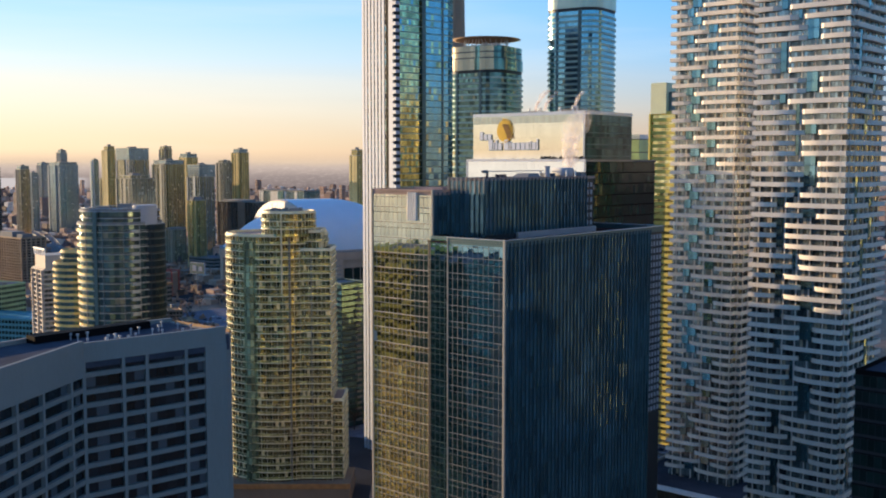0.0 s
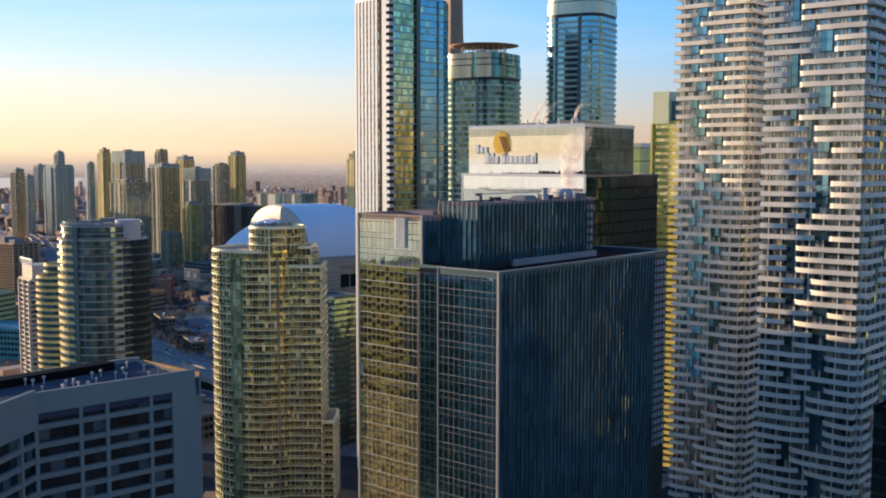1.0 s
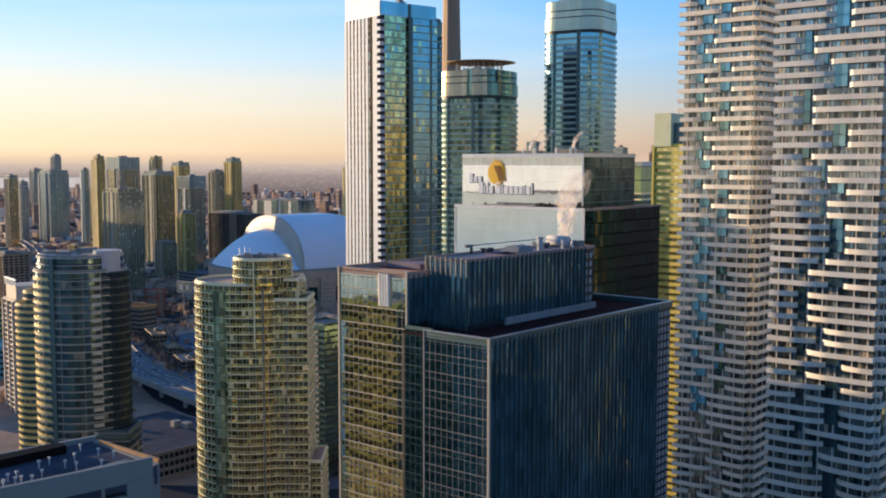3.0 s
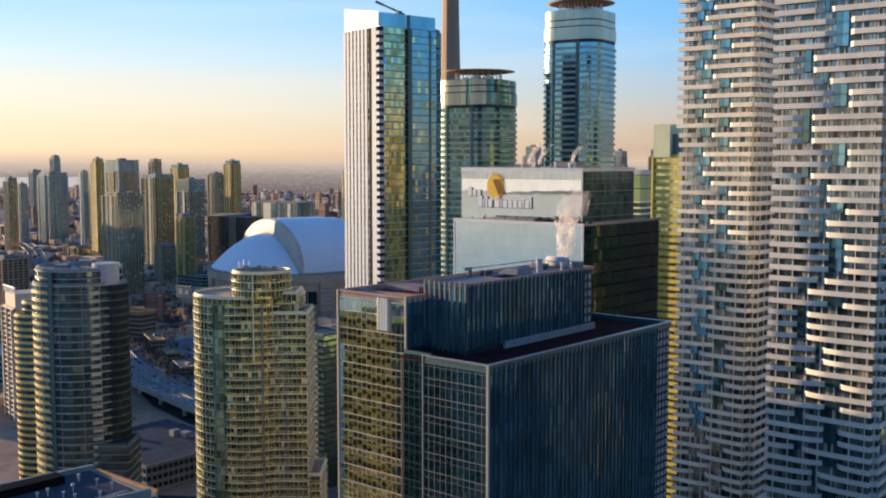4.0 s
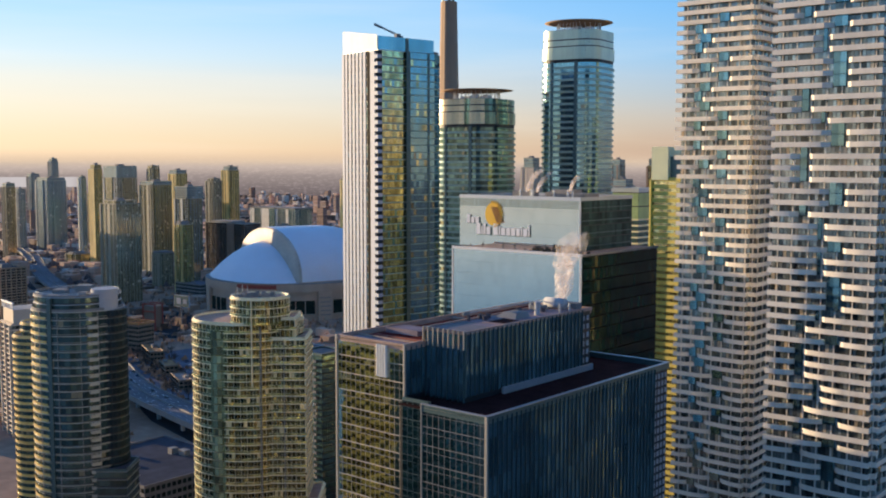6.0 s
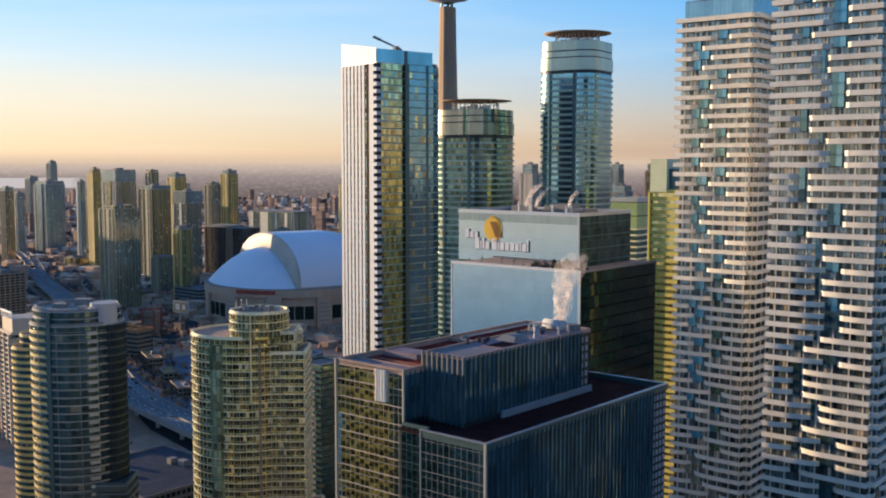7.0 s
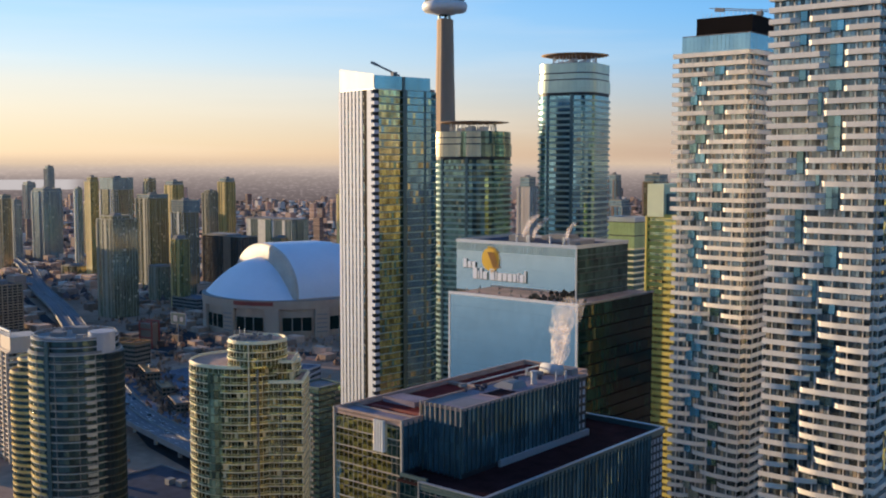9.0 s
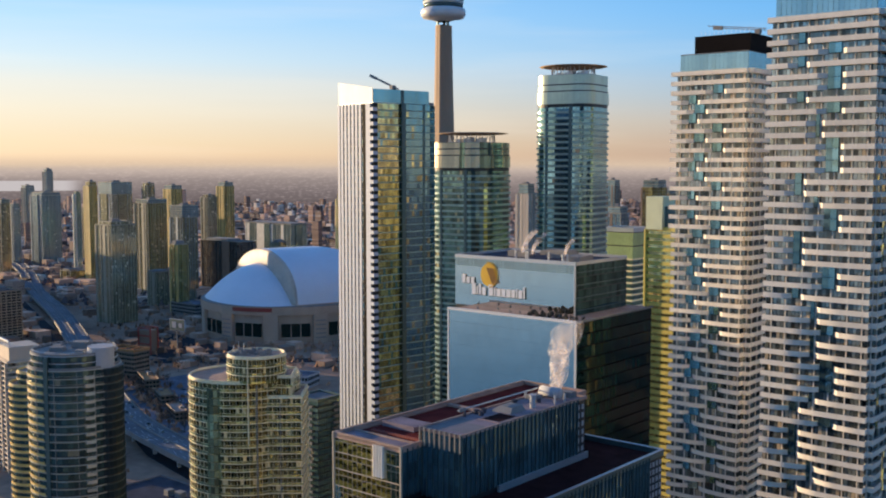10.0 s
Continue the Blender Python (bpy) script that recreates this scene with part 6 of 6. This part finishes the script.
    part("window_panes", glaze(Build(), rect(-w / 2, w / 2, -d / 2, d / 2), 0.5, h - 0.5, 3.8, 3.0, 0.4, 0.4, 0.06, 0.03, rng), M_BLACK_GLASS, t, kind="stuff")
    for k in range(extras):
        q, r = rng.uniform(-w * 0.4, w * 0.3), rng.uniform(-d * 0.4, d * 0.3)
        part("plant_box", Build().box(q, q + rng.uniform(2, 6), r, r + rng.uniform(2, 5), h + 0.1, h + rng.uniform(1.2, 3.2)), M_GREY, deck)
    return t


low_building("convention_hall", -141, 558, GRID, 70, 60, 13.0, M_ROOF, M_DARK_ROOF, "low grey hall with blue-grey membrane roof", 4, 1)
shed = low_building("rail_shed", -264, 938, -30, 32, 18, 24, M_BROWN, M_DARK_ROOF, "brown shed with ochre-edged dark flat roof", 0, 2)
part("roof_edge", Build().ring(rect(-16.6, 16.6, -9.6, 9.6), rect(-15.2, 15.2, -8.2, 8.2), 24.9, 26.8).box(-5.6, -4.4, -8.2, 8.2, 24.9, 26.0).box(4.4, 5.6, -8.2, 8.2, 24.9, 26.0), M_ORANGE, shed, "ochre timber roof edge")
low_building("low_block", -238, 905, -64.6, 40, 11, 8, M_BROWN, M_ORANGE, "low brown brick block with rust-coloured roof", 2, 3)
low_building("low_block", -209, 845, -64.6, 26, 10, 7, M_BROWN, M_ORANGE, "low brick block with rust-coloured roof", 1, 4)
low_building("low_block", -186, 793, -64.6, 30, 9, 7, M_BROWN, M_PINK_ROOF, "low brown brick row beside the car park", 1, 5)
low_building("low_block", -118, 905, -20, 44, 22, 10, M_CONCRETE, M_SNOW, "low grey block with snowy roof", 3, 6)
low_building("low_block", -40, 900, -30, 52, 26, 14, M_GREY, M_ROOF, "grey low block with roof plant", 3, 7)
low_building("low_block", -62, 690, -40, 30, 20, 12, M_GREY, M_DARK_ROOF, "small grey concrete low block", 2, 8)
low_building("harbour_shed", -318, 772, -15, 92, 34, 21, M_TEALROOF, M_TEALROOF, "long harbour shed with teal roof", 1, 9)
low_building("harbour_block", -352, 815, -20, 34, 26, 40, M_GREEN, M_ROOF, "green glazed harbour block catching the sun", 1, 10)
low_building("harbour_block", -270, 790, -20, 26, 20, 26, M_CONCRETE, M_PINK_ROOF, "pale concrete block by the harbour", 2, 11)
low_building("low_block", -330, 980, -30, 36, 20, 12, M_BROWN, M_ROOF, "brick block below the expressway", 2, 12)
low_building("low_block", -300, 1330, -40, 50, 26, 14, M_GREY, M_SNOW, "grey low block near the towers", 2, 13)
low_building("low_block", -200, 1400, -40, 60, 28, 18, M_BROWN, M_ROOF, "brown low block behind the stadium", 2, 14)
low_building("low_block", 60, 880, -40, 60, 34, 30, M_GREY, M_ROOF, "grey block beyond the glass towers", 2, 15)
low_building("low_block", 210, 800, -40, 60, 34, 70, M_BROWN, M_ROOF, "brown block beyond the ochre flats", 2, 16)


def billboard():
    t = thing("billboard", -252, 1062, -35, "large roadside billboard on a steel post", "billboard")
    part("post", Build().prism(ellipse(1.4, 1.4, 12), 0, 22), M_GREY, t)
    part("frame", Build().ring([(-11, 0), (11, 0), (11, 1.2), (-11, 1.2)], [(-10.6, 0.1), (10.6, 0.1), (10.6, 1.1), (-10.6, 1.1)], 21, 33), M_CONCRETE, t)
    part("face", Build().box(-10.4, 10.4, -0.1, 0.9, 21.6, 32.4), M_NAVY_METAL, t, "dark printed face")
    part("panel", Build().box(-7, -1, -0.2, -0.1, 24, 30), M_CONCRETE, t)
    part("panel", Build().box(2.5, 7.5, -0.2, -0.1, 24.5, 29), M_CONCRETE, t)


billboard()


def red_frame():
    t = thing("steel_frame", -278, 1052, -30, "rust-red steel frame beside the tracks", "steel frame")
    leg = Build().box(-0.6, 0.6, -0.6, 0.6, 0, 26).mesh("leg", M_RUST)
    for q in ((-8, -5), (8, -5), (8, 5), (-8, 5)):
        piece("leg", leg, t, pose(q[0], q[1], 0))
    beam = Build().box(-8.5, 8.5, -0.5, 0.5, 0, 1.2).mesh("beam", M_RUST)
    for z in (10, 18, 25.5):
        piece("beam", beam, t, pose(0, -5, z))
        piece("beam", beam, t, pose(0, 5, z))
    part("cladding", Build().box(-7.6, 7.6, -4.6, 4.6, 0, 24), M_BROWN, t)


red_frame()


# ---- parked and driving cars ----
PAINT = [mat("car_paint", c, 0.3, 0.2, var=0.05) for c in ((0.02, 0.02, 0.025), (0.45, 0.45, 0.46), (0.12, 0.13, 0.15), (0.3, 0.02, 0.02), (0.03, 0.06, 0.16), (0.7, 0.7, 0.7))]
M_TYRE = mat("tyre_rubber", (0.015, 0.015, 0.015), 0.8)


def car(paint, label):
    t = thing("car", 0, 0, 0, label, "car", group="cars")
    part("body", Build().prism([(-2.2, -0.86), (2.1, -0.86), (2.3, -0.5), (2.3, 0.5), (2.1, 0.86), (-2.2, 0.86)], 0.3, 0.85), paint, t)
    part("cabin", Build().prism([(-1.7, -0.78), (0.9, -0.78), (0.9, 0.78), (-1.7, 0.78)], 0.85, 1.42, [(-1.2, -0.62), (0.35, -0.62), (0.35, 0.62), (-1.2, 0.62)]), M_BLACK_GLASS, t)
    part("car_roof", Build().box(-1.15, 0.3, -0.6, 0.6, 1.42, 1.47), paint, t)
    wh = Build().strip([[(0.32 * math.cos(a) * r, y, 0.32 + 0.32 * math.sin(a) * r) for a in [2 * math.pi * k / 10 for k in range(10)]] for r, y in ((0.01, -0.1), (1, -0.1), (1, 0.1), (0.01, 0.1))], closed=True).mesh("wheel", M_TYRE)
    rim = Build().strip([[(0.2 * math.cos(a) * r, y, 0.32 + 0.2 * math.sin(a) * r) for a in [2 * math.pi * k / 8 for k in range(8)]] for r, y in ((0.01, -0.12), (1, -0.12), (1, 0.12), (0.01, 0.12))], closed=True).mesh("rim", M_PALE_METAL)
    for q in ((-1.35, -0.8), (1.35, -0.8), (-1.35, 0.8), (1.35, 0.8)):
        piece("rim", rim, piece("wheel", wh, t, pose(q[0], q[1], 0)), pose(0, 0, 0))
    return t


crng = random.Random(55)
MODELS = [car(p, l) for p, l in zip(PAINT, ("black car with dark glass on asphalt", "silver car with dark glass on asphalt", "dark grey car with dark glass on asphalt", "dark red car with dark glass on asphalt", "navy car with dark glass on asphalt", "white car with dark glass on asphalt"))]
spots = []
for row in range(5):
    for k in range(17):
        if crng.random() < 0.75:
            f = k / 17
            x0, y0 = -238 + row * 9.5, 872 + row * 8.0
            spots.append((x0 + 104 * f, y0 - 190 * f, 0.12, crng.choice((28, 208)) + crng.uniform(-3, 3)))
for i in range(34, len(deck_line) - 12, 1):
    if crng.random() < 0.7:
        q = crng.choice((-9.4, -5.8, -2.2, 2.2, 5.8, 9.4))
        p, n = deck_line[i], deck_nrm[i]
        spots.append((p.x + n.x * q, p.y + n.y * q, 10.0, math.degrees(math.atan2(n.y, n.x)) + (90 if q > 0 else -90)))
for k, (x, y, z, r) in enumerate(spots):
    m = pose(x, y, z, 0, 0, r)
    if k < len(MODELS):
        MODELS[k].matrix_basis = m
    else:
        copy_thing(MODELS[crng.randrange(len(MODELS))], m)


# ---- bare winter trees ----
M_BARK = mat("winter_bark", (0.07, 0.05, 0.04), 0.9, var=0.3)
M_TWIG = mat("winter_twigs", (0.085, 0.06, 0.045), 0.95, var=0.35, rnd="island", amount=0.4)


def tree(seed, h):
    rng = random.Random(seed)
    t = thing("tree", 0, 0, 0, "bare brown winter tree", "tree", group="street trees")
    b = Build()
    def limb(p, q, r0, r1):
        e = (Vector(q) - Vector(p)).normalized()
        s = e.orthogonal().normalized()
        w = e.cross(s)
        b.strip([[tuple(Vector(c) + (s * math.cos(a) + w * math.sin(a)) * r) for a in [2 * math.pi * k / 6 for k in range(6)]] for c, r in ((p, r0), (q, r1))], closed=True)
    limb((0, 0, 0), (0, 0, h * 0.45), 0.28, 0.18)
    tips = []
    for k in range(9):
        a, z = k * 2.4, h * rng.uniform(0.3, 0.5)
        tip = (math.cos(a) * h * rng.uniform(0.18, 0.3), math.sin(a) * h * rng.uniform(0.18, 0.3), h * rng.uniform(0.65, 0.98))
        limb((0, 0, z), tip, 0.12, 0.03)
        tips.append(tip)
    part("trunk", b, M_BARK, t)
    c = Build()
    for tip in tips:
        for k in range(26):
            d = Vector((rng.gauss(0, 1), rng.gauss(0, 1), rng.gauss(0, 0.8))) * h * 0.09
            p = Vector(tip) * rng.uniform(0.75, 1.0) + d
            s = Vector((rng.uniform(-1, 1), rng.uniform(-1, 1), rng.uniform(0.2, 1))).normalized() * rng.uniform(0.5, 1.1)
            w = s.orthogonal().normalized() * 0.16
            k0 = len(c.v)
            c.v += [tuple(p - w), tuple(p + w), tuple(p + s)]
            c.f.append((k0, k0 + 1, k0 + 2))
    part("crown", c, M_TWIG, t, kind="stuff")
    return t


TREES = [tree(5, 11), tree(6, 9)]
tspots = [(-226, 960), (-250, 902), (-238, 880), (-232, 862), (-223, 846), (-196, 828), (-214, 822), (-190, 812), (-197, 790), (-176, 774), (-184, 760), (-170, 748), (-222, 905), (-214, 885), (-214, 985), (-240, 1000), (-196, 960), (-300, 1050), (-315, 1085), (-20, 640), (-35, 655), (-15, 670), (-45, 520), (-100, 1010), (-70, 1020), (-130, 1005), (-160, 1000), (-350, 1200), (-330, 1240), (-310, 1280), (-245, 1250), (-420, 1330), (-440, 1420)]
for k, q in enumerate(tspots):
    m = pose(q[0], q[1], 0, 0, 0, k * 47)
    if k < 2:
        TREES[k].matrix_basis = m
    else:
        copy_thing(TREES[k % 2], m)


# ---- the low city spreading to the horizon ----
def sprawl():
    rng = random.Random(77)
    M_HOUSE = mat("far_house_walls", (0.42, 0.27, 0.2), 0.85, var=0.2, scale=0.02, rnd="island", amount=0.9, blinds=0.17, blind_col=(0.82, 0.72, 0.63))
    M_WOOD = mat("far_bare_woods", (0.13, 0.1, 0.1), 0.95, var=0.4, scale=0.02, rnd="island", amount=0.5)
    b, w = Build(), Build()
    for k in range(9000):
        y = 1420 + 3400 * rng.random() ** (1.25 if k < 5200 else 0.6)
        x = rng.uniform(-0.52, 0.5) * y
        if math.hypot(x + 165, y - 1204) < 150 or (x > -260 and x < -70 and y < 1500):
            continue
        tall = rng.random()
        h = rng.uniform(5, 13) if tall < 0.86 else rng.uniform(14, 34) if tall < 0.985 else rng.uniform(35, 75)
        if y < 2100 and h > 20 and x < 0:
            h *= 0.4
        s, d = rng.uniform(7, 20), rng.uniform(7, 26)
        a = radians(GRID + rng.choice((0, 90)))
        b.slab((x, y, 0), (math.cos(a), math.sin(a)), (-math.sin(a), math.cos(a)), s, d, h)
        if h > 14:
            for j in range(int(h / 3.5)):
                b.slab((x - 0.3 * math.cos(a), y - 0.3 * math.sin(a), j * 3.5 + 2.6), (math.cos(a), math.sin(a)), (-math.sin(a), math.cos(a)), s + 0.6, d + 0.6, 0.9)
    for k in range(9000):
        y = 1380 + 3400 * rng.random() ** 1.1
        x = rng.uniform(-0.52, 0.5) * y
        if math.hypot(x + 165, y - 1204) < 150:
            continue
        r, h = rng.uniform(3, 8), rng.uniform(6, 12)
        i = len(w.v)
        w.v += [(x + r * rng.uniform(0.7, 1.2) * math.cos(q), y + r * rng.uniform(0.7, 1.2) * math.sin(q), rng.uniform(1.5, 4.5)) for q in (0, 1.26, 2.5, 3.77, 5.0)] + [(x + rng.uniform(-2, 2), y + rng.uniform(-2, 2), h)]
        w.f += [(i + q, i + (q + 1) % 5, i + 5) for q in range(5)]
    tagged(new("far_houses", b.mesh("far_houses", M_HOUSE)), "thousands of low far houses and blocks", "houses", kind="stuff")
    tagged(new("far_woods", w.mesh("far_woods", M_WOOD)), "bare winter trees between far houses", "trees", kind="stuff")


sprawl()


def clutter():
    """Low roofs and bare bushes on the open ground west of the harbour."""
    rng = random.Random(91)
    M_LOW = mat("low_roof_clutter", (0.38, 0.25, 0.18), 0.85, var=0.25, scale=0.1, rnd="island", amount=0.8)
    M_BUSH = mat("bare_bushes", (0.38, 0.2, 0.115), 0.95, var=0.4, scale=0.1, rnd="island", amount=0.5)
    b, w = Build(), Build()
    keep = [(r[0], r[1], r[2] * 1.1 + 8) for r in FAR] + [(-157, 1204, 112), (-141, 558, 52), (-264, 938, 24), (-251, 664, 24), (-318, 772, 52), (-352, 815, 26)]
    for k in range(3600):
        y = rng.uniform(640, 1460)
        x = rng.uniform(-0.46 * y, 0.02 * y)
        if min((x - p.x) ** 2 + (y - p.y) ** 2 for p in deck_line) < 900 or any((x - a) ** 2 + (y - c) ** 2 < r * r for a, c, r in keep):
            continue
        if -240 < x < -60 and 640 < y < 960 and rng.random() < 0.93:
            continue
        if k % 9 == 0:
            a = radians(GRID + rng.choice((0, 90)) + rng.uniform(-4, 4))
            h = rng.uniform(2.5, 8)
            b.slab((x, y, 0), (math.cos(a), math.sin(a)), (-math.sin(a), math.cos(a)), rng.uniform(5, 16), rng.uniform(5, 20), h)
        else:
            r, h, i = rng.uniform(1.2, 3.6), rng.uniform(2.5, 7), len(w.v)
            w.v += [(x + r * rng.uniform(0.6, 1.2) * math.cos(q), y + r * rng.uniform(0.6, 1.2) * math.sin(q), rng.uniform(0.5, 2.5)) for q in (0, 1.05, 2.1, 3.14, 4.2, 5.24)] + [(x + rng.uniform(-1, 1), y + rng.uniform(-1, 1), h)]
            w.f += [(i + q, i + (q + 1) % 6, i + 6) for q in range(6)]
    for k in range(420):
        f, q = rng.random(), rng.gauss(0, 9)
        x, y = -266 + 98 * f + 0.9 * q, 955 - 207 * f + 0.43 * q
        if abs(q) < 5 and rng.random() < 0.5:
            continue
        r, h, i = rng.uniform(1.0, 3.0), rng.uniform(1.5, 6), len(w.v)
        w.v += [(x + r * rng.uniform(0.6, 1.2) * math.cos(g), y + r * rng.uniform(0.6, 1.2) * math.sin(g), rng.uniform(0.3, 2.0)) for g in (0, 1.05, 2.1, 3.14, 4.2, 5.24)] + [(x + rng.uniform(-1, 1), y + rng.uniform(-1, 1), h)]
        w.f += [(i + g, i + (g + 1) % 6, i + 6) for g in range(6)]
    tagged(new("low_sheds", b.mesh("low_sheds", M_LOW)), "many small sheds and low roofs", "sheds", kind="stuff")
    tagged(new("bare_bushes", w.mesh("bare_bushes", M_BUSH)), "bare brown bushes on open ground", "bushes", kind="stuff")


clutter()


# ---- plain unseen blocks round and behind the viewer, which the glass mirrors ----
# the first six are added blockers that shade the stadium and lots
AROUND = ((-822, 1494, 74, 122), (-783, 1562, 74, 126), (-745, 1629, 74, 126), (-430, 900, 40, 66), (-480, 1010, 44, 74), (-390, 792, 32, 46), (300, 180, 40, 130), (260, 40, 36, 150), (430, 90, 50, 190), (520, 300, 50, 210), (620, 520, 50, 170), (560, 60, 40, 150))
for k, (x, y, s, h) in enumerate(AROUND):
    t = thing("neighbour_tower", x, y, GRID, "plain unseen tower added for shade and reflections", "tower", group="neighbour towers")
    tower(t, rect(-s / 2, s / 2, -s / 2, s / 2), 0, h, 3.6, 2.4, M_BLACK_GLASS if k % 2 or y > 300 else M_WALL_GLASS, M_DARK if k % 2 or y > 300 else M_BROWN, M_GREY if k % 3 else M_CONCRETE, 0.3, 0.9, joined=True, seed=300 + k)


# unseen ochre and gold towers, added to give east-facing glass gold reflections
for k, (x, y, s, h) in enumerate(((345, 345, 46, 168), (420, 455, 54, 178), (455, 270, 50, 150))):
    t = thing("neighbour_tower", x, y, GRID, "unseen ochre banded tower added for gold reflections", "tower", group="neighbour towers")
    tower(t, rect(-s / 2, s / 2, -s / 2, s / 2), 0, h, 3.8, 2.4, M_GOLD_BOUNCE, M_BROWN, M_YELLOW, 0.3, 1.4, joined=True, seed=430 + k)
gold = thing("neighbour_tower", 340, 534, GRID, "unseen gold tower added for gold reflections", "tower", group="neighbour towers")
tower(gold, rect(-24, 24, -24, 24), 0, 255, 3.8, 2.0, M_GOLD_BOUNCE, M_DARK, M_YELLOW, 0.2, 0.5, joined=True, seed=419)
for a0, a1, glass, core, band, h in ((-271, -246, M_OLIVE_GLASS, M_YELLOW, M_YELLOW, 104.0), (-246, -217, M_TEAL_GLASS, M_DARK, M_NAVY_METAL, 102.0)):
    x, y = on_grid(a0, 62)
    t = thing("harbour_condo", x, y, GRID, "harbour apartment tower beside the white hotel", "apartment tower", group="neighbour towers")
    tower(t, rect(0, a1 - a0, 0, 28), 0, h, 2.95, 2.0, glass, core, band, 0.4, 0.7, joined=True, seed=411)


# ---- steam above the roof flues ----
def steam_material():
    m = bpy.data.materials.new("steam")
    m.use_nodes = True
    nt = m.node_tree
    N, L = nt.nodes.new, nt.links.new
    p, out = nt.nodes["Principled BSDF"], nt.nodes["Material Output"]
    p.inputs["Base Color"].default_value, p.inputs["Roughness"].default_value = (0.98, 0.9, 0.85, 1), 1.0
    tr, mx = N("ShaderNodeBsdfTransparent"), N("ShaderNodeMixShader")
    tl, half = N("ShaderNodeBsdfTranslucent"), N("ShaderNodeMixShader")
    tl.inputs[0].default_value = (0.98, 0.9, 0.86, 1)
    half.inputs[0].default_value = 0.5
    L(p.outputs[0], half.inputs[1])
    L(tl.outputs[0], half.inputs[2])
    tc, nz, mr = N("ShaderNodeTexCoord"), N("ShaderNodeTexNoise"), N("ShaderNodeMapRange")
    nz.inputs["Scale"].default_value, nz.inputs["Detail"].default_value, nz.inputs["Distortion"].default_value = 0.4, 5, 0.6
    L(tc.outputs["Object"], nz.inputs[0])
    mr.inputs["From Min"].default_value, mr.inputs["From Max"].default_value = 0.38, 0.75
    mr.inputs["To Min"].default_value, mr.inputs["To Max"].default_value = 0.0, 0.6
    L(nz.outputs["Fac"], mr.inputs["Value"])
    # thinner with height
    sep, thin, mul = N("ShaderNodeSeparateXYZ"), N("ShaderNodeMapRange"), N("ShaderNodeMath")
    L(tc.outputs["Generated"], sep.inputs[0])
    thin.inputs["To Min"].default_value, thin.inputs["To Max"].default_value = 1.35, 0.25
    L(sep.outputs[2], thin.inputs["Value"])
    mul.operation = "MULTIPLY"
    L(mr.outputs[0], mul.inputs[0])
    L(thin.outputs[0], mul.inputs[1])
    L(mul.outputs[0], mx.inputs[0])
    L(tr.outputs[0], mx.inputs[1])
    L(half.outputs[0], mx.inputs[2])
    L(mx.outputs[0], out.inputs[0])
    return m


M_STEAM = steam_material()


def steam(x, y, z, h, lean, seed, width=0.16):
    """A plume of nested ragged sheets, dense at the foot and torn towards the top."""
    rng = random.Random(seed)
    b = Build()
    for shell in range(4):
        p1, p2, p3 = (rng.uniform(0, 6.28) for _ in range(3))
        rows = []
        for j in range(25):
            f = j / 24
            r = h * width * (0.42 + 0.75 * f - 0.35 * f ** 4) * (1.0 - 0.22 * shell)
            cx = lean[0] * f ** 1.6 + math.sin(f * 6 + p1) * h * 0.03 * (0.3 + f)
            cy = lean[1] * f ** 1.6 + math.sin(f * 5 + p2) * h * 0.03 * (0.3 + f)
            row = []
            for i in range(20):
                a = 2 * math.pi * i / 20
                lump = 1 + (0.2 * math.sin(2 * a + p1 + 9 * f) + 0.16 * math.sin(3 * a + p2 - 13 * f) + 0.1 * math.sin(23 * f + p3 + a)) * min(1, 0.3 + f)
                row.append((cx + r * lump * math.cos(a), cy + r * lump * math.sin(a), h * f + 0.04 * h * math.sin(2 * a + p3) * f))
            rows.append(row)
        b.strip(rows, closed=True)
    ob = new("steam_plume", b.mesh("steam_plume", M_STEAM, True))
    ob.matrix_basis = pose(x, y, z)
    tagged(ob, "thin white steam rising from a roof flue", "steam", kind="stuff")


def grid_point(a0, b0, x, y):
    return on_grid(a0 + x, b0 + y)


steam(*grid_point(-177.2, 178, 22.4, 54.3), 133.6, 15.5, (3.5, 1.0), 1, 0.22)
steam(*grid_point(-248.3, 305, 16.0, 21.0), 155.2, 8.0, (5.0, 0.0), 2)
steam(*grid_point(-248.3, 305, 21.0, 20.0), 155.2, 7.0, (5.0, 1.0), 3)
steam(*grid_point(-248.3, 305, 37.5, 15.2), 155.2, 6.0, (3.0, 0.0), 4)
